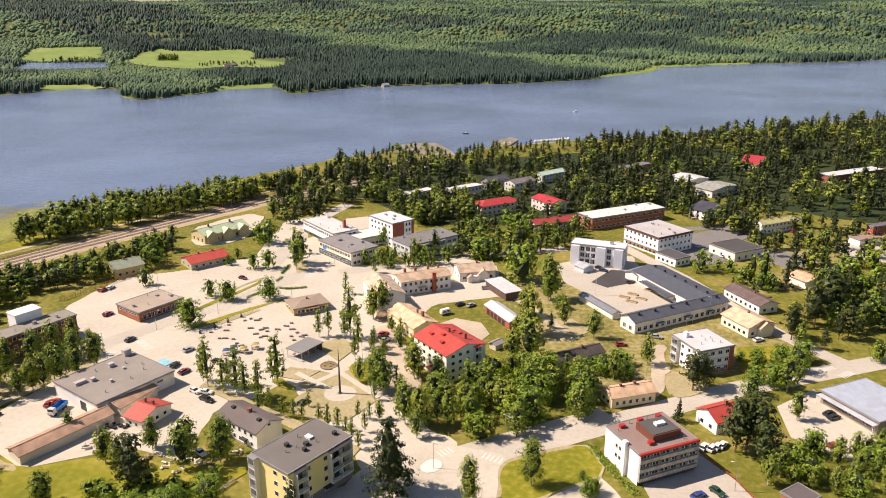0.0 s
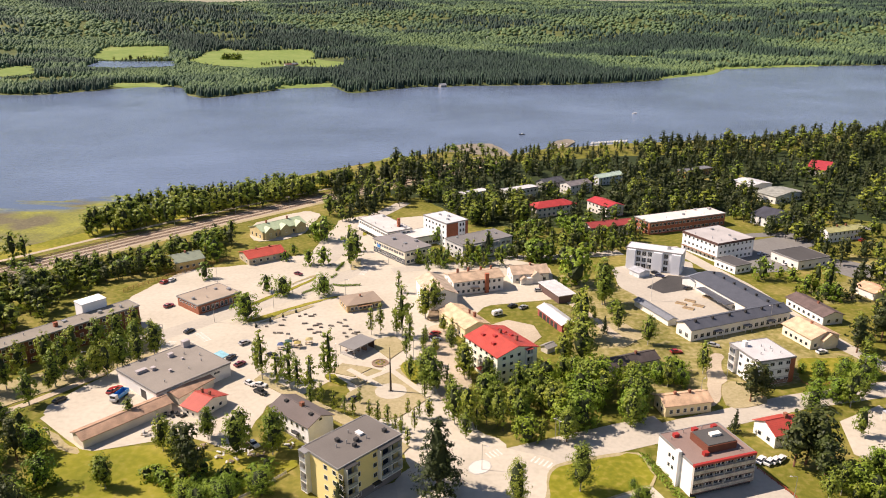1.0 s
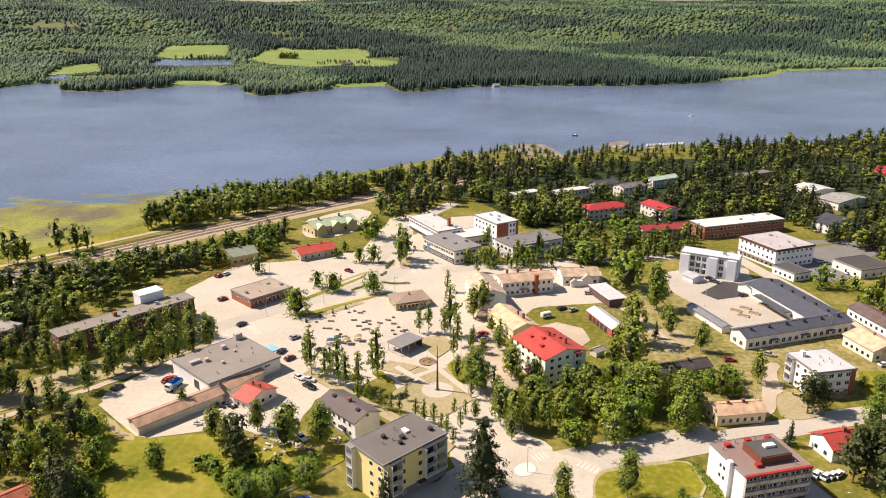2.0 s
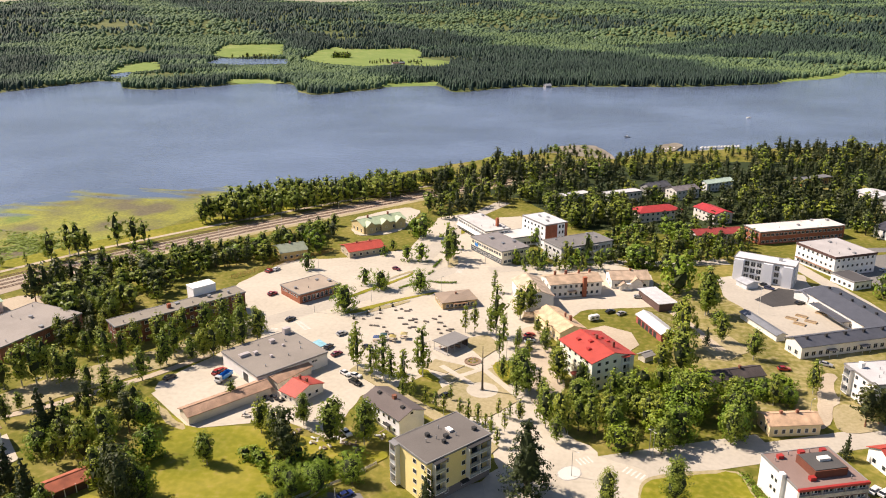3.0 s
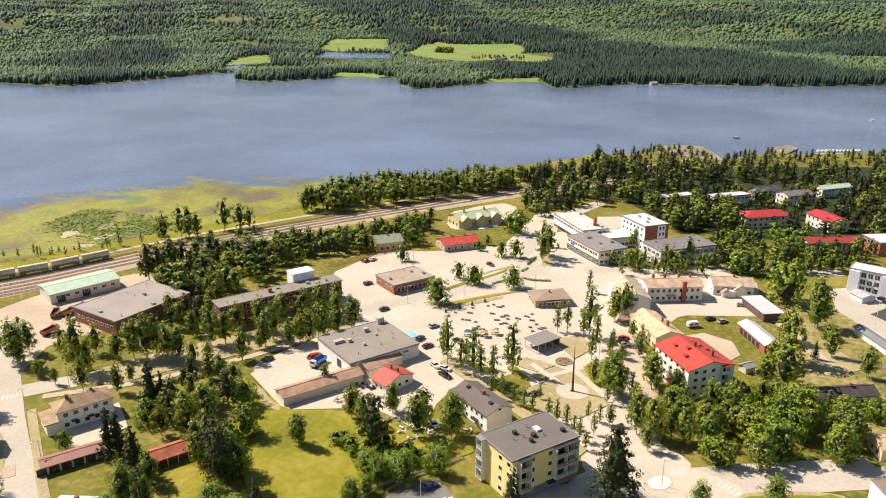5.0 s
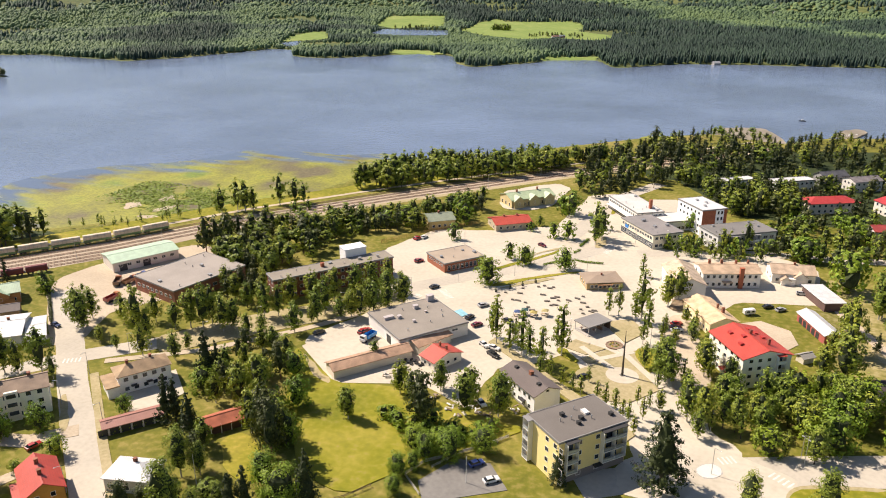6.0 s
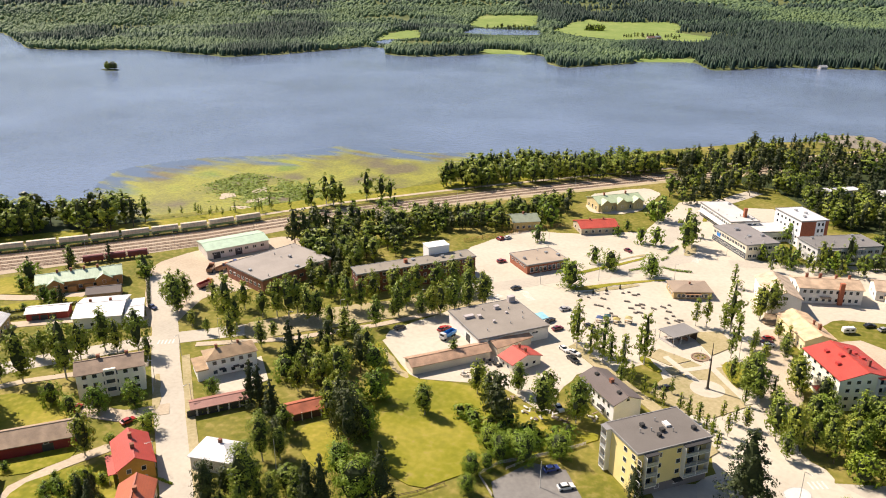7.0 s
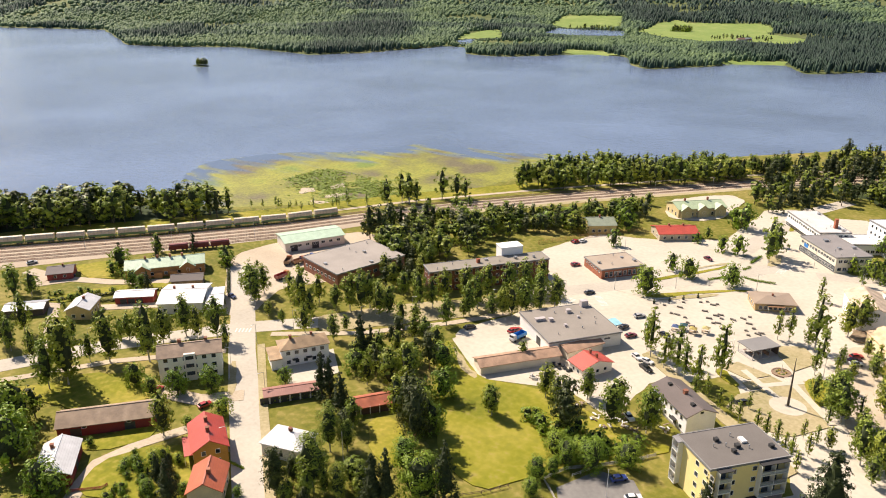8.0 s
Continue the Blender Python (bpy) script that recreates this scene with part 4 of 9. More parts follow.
patch("lawn", [(-186.7, 132.4), (-170.6, 118.1), (-168.8, 119.5), (-185.2, 133.5)], DRY, label="dry corner", category="lawn")
patch("paved_yard", [(-172.5, 143.1), (-166.1, 158.8), (-153.1, 148.4), (-158.3, 131.5)], PAVING, label="pale courtyard of the white house", category="pavement")
patch("lawn", [(-312.6, 145.7), (-302, 158), (-288.7, 155.5), (-281.8, 148.8), (-294.9, 141.2)], LAWN, label="bright green garden lawn", category="lawn")
patch("lawn", [(-176.4, 96.6), (-168.9, 93.5), (-174, 79.9), (-182.5, 75.1)], LAWN, label="garden lawn beside the barn", category="lawn")
patch("bare_ground", [(14, 155), (15.2, 171.3), (16.5, 175), (19.1, 177.6), (30.3, 182.1), (41.1, 185.2), (43.6, 180.9), (44.8, 170.3), (33.8, 164.4), (24.3, 158.8)], DRY, label="dry worn edge of the corner lawn", category="ground")
patch("lawn", [(14.8, 156.1), (15.9, 170.8), (17.1, 173.9), (19.3, 176.3), (30.1, 180.7), (40.6, 184.1), (42.9, 180.9), (44.3, 170.8), (34, 165.3), (24.4, 159.7)], LAWN, label="sunny corner lawn with dry edge", category="lawn")
patch("lawn", [(108.1, 248.4), (130.1, 250.8), (116.2, 228.5), (102.6, 228.5)], LAWN, label="bright green garden lawn", category="lawn")
patch("lawn", [(49.9, 277.2), (58.7, 263.5), (45.8, 250.8), (39.6, 268.8)], DRY, label="dry yard grass", category="lawn")
strip("road", [(47.3, 260.9), (35.1, 289.2), (25, 316)], 4, GRAVEL, "sandy footpath")
strip("railway_bed", [(-397.7, 81.4), (-354.7, 133.5), (-308.3, 190.9), (-277.9, 235.2), (-238.4, 304.7), (-191.1, 370.7), (-121.7, 456.9), (-50.8, 532.5), (-0.1, 598.2)], 17, BALLAST, "ochre ballast of the lakeside railway yard", "railway", 0.05)
patch("lawn", [(-127.3, 134.7), (-122.2, 140), (-109.9, 131.4), (-105.8, 120.8), (-117.3, 122.6)], LAWN, label="small sunny lawn before the car shelter", category="lawn")
# lawns here take the dark woodland colour in place of tree shade
patch("shady_forest_floor", [(-53.3, 472.5), (-33.5, 513), (31.2, 525.4), (120, 560.2), (166.2, 525.2), (141.6, 441.3), (98, 416.3), (69.7, 404.7), (50.4, 404.7), (21.6, 409.3), (-7.6, 407), (-32.8, 444.1)], WOODFLOOR, label="grass among the villas, coloured dark for tree shade", category="ground", z=0.03)
patch("bare_ground", [(74.4, 223.6), (81.8, 230.6), (87.4, 223.6), (88.5, 216.7), (81.8, 212.2), (74.1, 210.8)], DRY, label="dry brown grass under the pines", category="ground")
patch("paved_yard", [(-57.2, 404.8), (-57.3, 421.2), (-45.1, 426.1), (-38.2, 416.4), (-41.2, 402.5), (-50, 395.9)], PAVING, label="pale yard behind the town hall", category="pavement")
patch("paved_yard", [(-136, 381.3), (-140.6, 402.6), (-128.2, 421.3), (-116.2, 433.7), (-105.6, 424.9), (-106.6, 401.5), (-105.8, 385.4), (-114.8, 373.3), (-128.6, 369.4)], PAVING, label="pale gravel station yard", category="pavement")
patch("meadow", [(-229, 78.2), (-206.6, 108), (-179, 103.9), (-205.6, 83.8)], LAWN, label="sunny lawn", category="lawn")
patch("meadow", [(-139.8, 188.1), (-115, 172.7), (-95.9, 178.6), (-75.1, 174.8), (-51, 172.7), (-71.6, 148), (-84.1, 127.4), (-98.7, 130.6), (-121.6, 155.1)], FIELDGRASS, label="sunny mown field with dry patches", category="lawn")
patch("bare_ground", [(-135.7, 185.9), (-125.3, 178.7), (-115.9, 172.9), (-116.3, 170.9), (-125.1, 175.1)], DRY, label="dry track along the field's edge", category="ground")

patch("lawn", [(-162, 66), (-171, 77), (-166, 90), (-158, 95), (-146, 90), (-139, 80)], LAWN, label="overgrown sunny garden grass", category="lawn")
patch("lawn", [(-212.6, 86.4), (-219.8, 92.7), (-216.8, 100.3), (-204.3, 107.5), (-193.1, 107.3), (-191.8, 96.2), (-200, 84.2)], LAWN, label="sunny lawn behind the barn", category="lawn")

patch("lawn", [(-287.9, 122.2), (-278.2, 141.6), (-262.1, 159.7), (-256.2, 153.2), (-269.9, 139.2), (-278.9, 118.8)], LAWN, label="lush green garden behind the hedge", category="lawn")
patch("lawn", [(-305.5, 144.4), (-309, 152.7), (-302.9, 159.9), (-286.7, 152.9), (-289.2, 145.4), (-296.1, 141.8)], LAWN, label="bright green lawn beside the railway house", category="lawn")
strip("gravel_path", [(-321.7, 130.5), (-310, 133), (-304, 124.4)], 6, GRAVEL, "sandy drive beside the railway", "path")

# houses round the square
yellow_block = building("apartment_block", "four-storey yellow apartment block with glazed balconies", -36, 165.1, -38.7, 14, 21.2, 12.6, paint("plaster", (0.82, 0.62, 0.27)), paint("felt", (0.155, 0.138, 0.122)), "flat", over=0.25, category="apartment block", wins=[win(0, 3, 4, 1.3, 1.2, 1.2, 3.0, at=(2, 5.5, 8)), win(1, 2, 4, 1.2, 1.2, 1.2, 3.0, at=(-4.2, 1.4)), win(2, 6, 4, 1.4, 1.2, 1.2, 3.0), win(3, 5, 4, 1.4, 1.2, 1.2, 3.0)])
white_house = building("house", "long white two-storey house with dark gable roof", -56.4, 189.8, -37.2, 17.7, 9.2, 6.3, paint("plaster", (0.75, 0.74, 0.73)), paint("felt", (0.14, 0.115, 0.105)), rise=1.8, wins=[win(0, 6, 2, 1.0, 1.2, 1.1, 2.8), win(1, 1, 1, 1.0, 0.7, 6.4), win(2, 6, 2, 1.1, 1.2, 1.0, 2.8), win(3, 2, 2, 1.1, 1.2, 1.0, 2.8)], chimneys=[(0.5, 0, 6.8, 9.0, 1.1)], doors=[dict(side=0, along=3.5)])
market = building("shop", "low supermarket with grey flat roof and white fascia", -107.2, 216.8, -35.6, 24.8, 27, 5.0, paint("plaster", (0.68, 0.66, 0.63)), paint("felt", (0.255, 0.225, 0.19)), "flat", over=0.3, category="shop", wins=[win(2, 6, 1, 2.6, 2.0, 0.6), win(1, 3, 1, 2.2, 0.7, 3.0)], doors=[dict(side=0, along=4, w=3.0, h=3.0), dict(side=2, along=0, w=2.4, h=2.3)])
building("shed", "low beige storage row with weathered brown tile roof", -110.4, 187.5, -36.1, 6.6, 27.6, 3.2, paint("plaster", (0.62, 0.55, 0.45)), paint("tile", (0.40, 0.25, 0.16)), rise=1.2, axis="y", category="shed", doors=[dict(side=3, along=8, w=2.4, h=2.2), dict(side=3, along=2, w=2.4, h=2.2), dict(side=3, along=-5, w=2.4, h=2.2)])
building("shed", "low beige outbuilding with weathered brown tile roof", -98.3, 207.8, -25.5, 6.4, 14.6, 3.2, paint("plaster", (0.62, 0.55, 0.45)), paint("tile", (0.40, 0.25, 0.16)), rise=1.0, axis="y", category="shed")
building("cottage", "small cream house with bright red metal roof", -89.7, 198.6, -26.1, 7.1, 11.6, 3.4, paint("plaster", (0.70, 0.65, 0.56)), paint("metal", (0.44, 0.072, 0.043)), rise=1.9, category="house", wins=[win(1, 3, 1, 1.1, 1.0, 1.0), win(0, 2, 1, 1.0, 1.0, 1.0)], chimneys=[(-1.5, 0.8, 4.6, 6.4, 0.6), (1.5, 1.0, 4.6, 6.2, 0.6)])
kiosk = building("kiosk", "low tan kiosk with brown hipped roof", -56.5, 285.9, -61.2, 11.1, 14.8, 3.3, paint("wood", (0.42, 0.30, 0.14)), paint("felt", (0.30, 0.23, 0.17)), "hip", rise=1.0, category="kiosk", wins=[win(1, 7, 1, 1.2, 1.3, 0.8), win(0, 3, 1, 1.2, 1.2, 0.8)], chimneys=[(0, 0, 3.8, 4.9, 0.6)])
brick_office = building("office", "low red brick building with weathered flat roof", -121, 283.5, -36.7, 15.8, 19.8, 4.2, paint("brick", (0.36, 0.13, 0.07)), paint("felt", (0.36, 0.29, 0.22)), "flat", over=0.3, category="office", wins=[win(0, 6, 1, 1.2, 0.7, 2.4), win(1, 8, 1, 1.3, 2.0, 0.8)])
brick_block = building("apartment_block", "long dark brick three-storey block behind birches", -157.2, 239.5, -35.6, 8.4, 51.6, 9.0, paint("brick", (0.19, 0.07, 0.042)), paint("felt", (0.25, 0.22, 0.175)), "flat", over=0.3, category="apartment block", floors=3, spacing=2.9)
building("warehouse", "cream railway warehouse with pale green gable roof", -250.7, 228.8, 63, 28.4, 15.3, 4.6, paint("plaster", (0.62, 0.57, 0.50)), paint("metal", (0.42, 0.55, 0.40)), rise=1.2, category="warehouse", wins=[win(0, 7, 1, 1.6, 1.1, 2.0)], doors=[dict(side=0, along=-10, w=3, h=3), dict(side=0, along=0, w=3, h=3)])
depot = building("depot", "brick bus depot with pale flat roof", -211.2, 217, -12.6, 26.6, 34.3, 6.0, paint("brick", (0.33, 0.14, 0.09)), paint("felt", (0.31, 0.275, 0.24)), "flat", over=0.2, category="depot", wins=[win(1, 10, 1, 1.8, 1.2, 2.4), win(0, 8, 1, 1.6, 1.2, 2.4)])
tan_house = building("house", "white two-storey house with tan hipped roof", -169.2, 148.2, 58.3, 15.5, 7.4, 6.3, paint("plaster", (0.72, 0.71, 0.68)), paint("tile", (0.38, 0.26, 0.15)), "hip", rise=2.0, floors=2, spacing=2.6, chimneys=[(-4, 0, 7.4, 9.2, 0.8), (3, 0.6, 7.4, 9.0, 0.7)])
cream_flats = building("apartment_block", "cream three-storey apartment house with brown gable roof", -191.1, 120.6, 52.2, 18.8, 9.3, 8.6, paint("plaster", (0.80, 0.74, 0.60)), paint("tile", (0.30, 0.215, 0.150)), rise=2.0, category="apartment block", floors=3, spacing=2.7, chimneys=[(-3, 0.5, 9.6, 11.6, 1.0), (5, 0.5, 9.6, 11.4, 0.9)])
building("barn", "long dark red wooden barn with grey-brown roof", -184.7, 88.6, 51.1, 25.5, 9.2, 3.6, paint("wood", (0.22, 0.03, 0.025)), paint("tile", (0.34, 0.245, 0.165)), rise=2.2, category="barn", wins=[win(0, 2, 1, 1.1, 0.6, 2.4)], doors=[dict(side=0, along=6, w=2.6, h=2.4), dict(side=0, along=-8, w=2.6, h=2.4)])
building("barn", "red barn with white metal roof", -175.1, 69.1, 52.4, 8.5, 15.0, 3.8, paint("wood", (0.24, 0.03, 0.025)), paint("metal", (0.60, 0.595, 0.59)), rise=2.0, axis="y", category="barn", doors=[dict(side=1, along=0, w=2.4, h=2.4)], chimneys=[(-1.5, 3.0, 4.6, 6.2, 0.8)])
ochre_house = building("house", "ochre wooden house with bright red metal roof", -151, 97.3, 59.1, 8.6, 13.8, 5.6, paint("wood", (0.50, 0.27, 0.05)), paint("metal", (0.44, 0.058, 0.036)), rise=2.6, axis="y", floors=2, spacing=3.2, size=(1.0, 1.2), chimneys=[(0.0, 2.5, 7.0, 9.3, 0.9), (0, -2.5, 7.0, 9.2, 0.9)])
building("house", "cream house with orange-red metal roof", -136.9, 86.8, 43.8, 8, 10.5, 4.6, paint("wood", (0.6, 0.48, 0.3)), paint("metal", (0.45, 0.115, 0.050)), rise=2.4, axis="y", floors=1, chimneys=[(0.6, -1.0, 6.0, 7.8, 0.9)])
building("house", "low house with white metal hipped roof", -134.2, 110.4, 16.3, 11.6, 8.3, 4.2, paint("wood", (0.5, 0.48, 0.42)), paint("metal", (0.60, 0.595, 0.59)), "hip", rise=2.0, floors=1, chimneys=[(0.5, 0.5, 5.2, 7.0, 0.8)])
shelter = building("garage", "open car shelter with rust-red tile roof", -130.9, 139.7, 55.4, 10.4, 6.2, 2.8, paint("wood", (0.1, 0.05, 0.04)), paint("tile", (0.42, 0.12, 0.06)), rise=1.3, category="garage")
building("garage", "long low garage row with red-brown roof", -154.6, 129.4, 53.9, 15.5, 4.9, 2.8, paint("plaster", (0.60, 0.57, 0.53)), paint("metal", (0.34, 0.15, 0.11)), rise=0.8, category="garage", doors=[dict(side=0, along=a, w=2.3, h=2.1) for a in (-8, -5, -2, 1, 4, 7)])
rail_house = building("house", "ochre railway house with pale green roof", -273.3, 166, 53.9, 31.5, 10.2, 4.6, paint("wood", (0.52, 0.25, 0.09)), paint("metal", (0.40, 0.52, 0.36)), rise=2.2, floors=1, spacing=2.6, chimneys=[(a, 0, 6.0, 7.9, 0.8) for a in (-8, -3, 2, 7)])
building("shed", "small red outbuilding with grey roof", -304.4, 136.6, 53.4, 9.7, 9.5, 3.2, paint("wood", (0.33, 0.06, 0.05)), paint("felt", (0.2, 0.17, 0.16)), rise=1.5, category="shed", wins=[win(0, 2, 1, 0.9, 0.9, 1.2)], chimneys=[(0.8, 0, 4.0, 5.4, 0.6)])
building("shed", "brown garden shed with grey roof", -254.7, 163.7, 46.1, 12.2, 6.5, 3.0, paint("wood", (0.3, 0.2, 0.12)), paint("felt", (0.2, 0.17, 0.15)), rise=1.5, category="shed")
building("house", "large house with white sheet-metal roof", -238.2, 151.1, 42.6, 16.2, 18.4, 4.5, paint("plaster", (0.65, 0.63, 0.59)), paint("metal", (0.60, 0.595, 0.59)), rise=1.8, floors=1, chimneys=[(-4, 1, 5.4, 7.0, 0.8), (3, 1, 5.4, 7.0, 0.8)])
building("shed", "low annex with white metal roof", -228.5, 157.8, 50.6, 5.7, 17.4, 3.5, paint("plaster", (0.65, 0.63, 0.59)), paint("metal", (0.60, 0.595, 0.59)), rise=0.8, category="shed")
building("shed", "red outbuilding with white metal roof", -256.5, 141.4, 44.2, 14.1, 6.9, 3.2, paint("wood", (0.28, 0.04, 0.03)), paint("metal", (0.60, 0.595, 0.59)), rise=1.0, category="shed", doors=[dict(side=0, along=a, w=2.2, h=2.0) for a in (-4, -1, 2)])
building("house", "yellow house with white metal roof", -261.1, 122.6, 41.8, 8.3, 11.3, 4.2, paint("wood", (0.60, 0.45, 0.2)), paint("metal", (0.60, 0.595, 0.59)), rise=1.8, axis="y", floors=1, chimneys=[(0.4, 0.5, 5.2, 6.8, 0.8)])
building("shed", "dark carport with grey metal roof", -279.3, 110.1, 48.2, 13.6, 7.8, 3.0, paint("wood", (0.08, 0.06, 0.05)), paint("metal", (0.34, 0.35, 0.37)), rise=0.9, category="shed")

# the station side and the town hall block
station = building("station", "yellow railway station with pale green roof", -121.1, 386.4, 47.1, 27.1, 14, 5.0, paint("wood", (0.62, 0.50, 0.26)), paint("metal", (0.40, 0.48, 0.30)), rise=2.2, category="station", floors=1, spacing=2.6, size=(1.1, 1.8), chimneys=[(-7, 0, 6.2, 8.6, 0.8), (6, 0, 6.2, 8.6, 0.8)])
building("house", "small wooden house with bright red roof", -116.4, 342.9, 39.5, 19, 13.1, 3.6, paint("wood", (0.5, 0.42, 0.3)), paint("metal", (0.46, 0.072, 0.043)), rise=1.8, floors=1, chimneys=[(-3, 0.4, 4.6, 6.2, 0.7), (4, 0.4, 4.6, 6.2, 0.7)])
building("house", "yellow wooden house with green-grey roof", -150.5, 330.3, 40.5, 13.6, 13.7, 4.4, paint("wood", (0.6, 0.45, 0.18)), paint("metal", (0.25, 0.28, 0.2)), rise=2.0, floors=1, chimneys=[(0, 0, 5.6, 7.4, 0.8)])
shop_w = building("shop", "white two-storey shop wing with flat roof", -61.3, 386.3, -52.9, 33.9, 14.5, 7.0, paint("plaster", (0.72, 0.71, 0.68)), paint("felt", (0.55, 0.53, 0.5)), "flat", over=0.3, category="shop", floors=2, spacing=2.2, size=(1.6, 1.3))
shop_c = building("shop", "cream two-storey shop with grey flat roof", -47.5, 353.2, -48.1, 28.2, 16, 7.0, paint("plaster", (0.68, 0.62, 0.49)), paint("felt", (0.24, 0.22, 0.21)), "flat", over=0.3, category="shop", floors=2, spacing=2.2, size=(1.6, 1.3))
tower = building("tower_house", "tall white building with brick end wall", -27.3, 379.1, -50.3, 21.3, 13.9, 13.0, paint("plaster", (0.76, 0.76, 0.76)), paint("felt", (0.58, 0.58, 0.58)), "flat", over=0.2, category="office", wins=[win(0, 6, 4, 1.3, 1.2, 1.0, 3.1), win(1, 2, 4, 1.0, 1.6, 1.0, 3.1, at=(2.0, 4.0)), win(2, 6, 4, 1.3, 1.2, 1.0, 3.1)])
building("shop", "low white link building", -40.6, 376, -54.7, 14.1, 17.4, 5.0, paint("plaster", (0.70, 0.68, 0.64)), paint("felt", (0.6, 0.57, 0.52)), "flat", over=0.2, category="shop", floors=1, spacing=2.2, size=(1.6, 1.3))
grey_block = building("apartment_block", "grey two-storey block with balconies behind trees", -8.9, 360.7, -52, 15.6, 30.6, 8.0, paint("plaster", (0.55, 0.54, 0.52)), paint("felt", (0.18, 0.17, 0.16)), "flat", over=0.3, category="apartment block", floors=2, spacing=3.0, size=(2.0, 1.3))
hall = building("municipal_hall", "long cream hall with tan gable roof", -9.5, 309.4, 23.6, 23.4, 12, 6.5, paint("plaster", (0.72, 0.68, 0.61)), paint("tile", (0.50, 0.36, 0.24)), rise=1.6, category="hall", floors=2, spacing=2.4, size=(1.1, 1.3), chimneys=[(-7, 2, 7.0, 9.2, 0.9), (-2, 2, 7.0, 9.2, 0.9), (4, 2, 7.0, 9.0, 0.8), (9, 2, 7.0, 9.0, 0.8)])
hall_wing = building("hall", "white gabled hall wing with tan roof", -25, 293.6, 21.6, 11.8, 21.9, 7.0, paint("plaster", (0.76, 0.74, 0.70)), paint("tile", (0.54, 0.42, 0.3)), rise=2.5, axis="y", category="hall", wins=[win(0, 1, 1, 1.6, 1.2, 6.2), win(1, 3, 1, 1.2, 2.0, 1.5)])
gable_house = building("house", "small cream house with tan cross-gable roof", 14.9, 324.1, 13.2, 16.8, 11.1, 4.5, paint("plaster", (0.72, 0.68, 0.61)), paint("tile", (0.50, 0.37, 0.26)), rise=2.2, floors=1, spacing=2.4, chimneys=[(1, 0, 5.6, 7.4, 0.8)])
building("shed", "long open shed with white metal roof", 26.7, 303.2, -64.3, 17.7, 7.7, 3.5, paint("wood", (0.12, 0.07, 0.06)), paint("metal", (0.60, 0.595, 0.59)), "shed", category="shed")
building("barn", "red and white wooden barn with pale metal roof", 24.6, 274, -63.9, 19.3, 6.1, 3.6, paint("wood", (0.38, 0.1, 0.08)), paint("metal", (0.60, 0.595, 0.59)), rise=1.2, category="barn", doors=[dict(side=0, along=a, w=1.8, h=2.2) for a in (-7, -4, -1, 2, 5)])
peach_long = building("house", "long cream house with pale peach roof", -11.9, 266.3, -57.6, 21.1, 10.6, 5.0, paint("plaster", (0.70, 0.57, 0.35)), paint("tile", (0.62, 0.44, 0.27)), rise=1.8, floors=1, spacing=2.2, size=(1.0, 1.2), chimneys=[(5, 2.0, 5.6, 8.0, 0.9), (1, 2, 5.8, 7.6, 0.6)])
red_flats = building("apartment_block", "cream four-storey apartment house with bright red roof", 2.5, 233.2, -54.7, 19.5, 16.4, 10.5, paint("plaster", (0.80, 0.74, 0.61)), paint("metal", (0.48, 0.065, 0.043)), rise=2.2, category="apartment block", wins=[win(1, 3, 4, 1.2, 1.1, 1.0, 2.6, at=(-5.5, -2.5, 0.6)), win(0, 5, 4, 1.2, 1.1, 1.0, 2.6), win(2, 5, 4, 1.2, 1.1, 1.0, 2.6), win(3, 4, 4, 1.2, 1.1, 1.0, 2.6)])

# the eastern streets
building("house", "long low house with dark brown roof", 46.8, 236.5, -63.5, 6.8, 20.9, 3.6, paint("plaster", (0.62, 0.56, 0.45)), paint("tile", (0.07, 0.055, 0.05)), rise=1.5, axis="y", floors=1, spacing=2.6, chimneys=[(0, 3, 4.4, 6.0, 0.7)])
building("house", "cream house with peach tile roof", 59.5, 210, -73.5, 7.2, 15.5, 4.0, paint("plaster", (0.70, 0.58, 0.35)), paint("tile", (0.60, 0.40, 0.25)), rise=1.6, axis="y", floors=1, spacing=2.2, size=(1.0, 1.3), chimneys=[(0, 2, 5.0, 6.4, 0.7), (0, -3, 5.0, 6.3, 0.7)])
red_office = building("office", "white office block with red roof edge and brown penthouse", 57.2, 175.8, -67.6, 15.1, 18.9, 9.5, paint("plaster", (0.74, 0.72, 0.70)), paint("felt", (0.26, 0.18, 0.15)), "flat", over=0.1, category="office", wins=[])
building("house", "white house with bright red metal roof", 83.3, 195.3, -67.5, 8.8, 9.4, 4.5, paint("plaster", (0.72, 0.71, 0.68)), paint("metal", (0.48, 0.072, 0.050)), rise=2.2, axis="y", floors=1, chimneys=[(0, 2, 5.6, 7.8, 0.9)])
white_flats = building("apartment_block", "white three-storey apartment block with brick end wall", 91, 235.1, -70.1, 14.7, 14.7, 9.3, paint("plaster", (0.74, 0.73, 0.70)), paint("felt", (0.54, 0.53, 0.52)), "flat", over=0.2, category="apartment block", wins=[win(1, 4, 3, 1.5, 1.2, 1.0, 3.0), win(0, 3, 3, 1.2, 1.2, 1.0, 3.0, at=(-1, 2.5, 6)), win(2, 4, 3, 1.4, 1.2, 1.0, 3.0), win(3, 4, 3, 1.4, 1.2, 1.0, 3.0)])
peach_gable = building("house", "cream house with peach roof and front gable", 119.1, 265.2, -68.3, 14.5, 12.7, 4.5, paint("plaster", (0.70, 0.63, 0.50)), paint("tile", (0.62, 0.42, 0.27)), rise=2.2, floors=1, spacing=2.4, chimneys=[(0, 0, 5.8, 7.4, 0.7)])
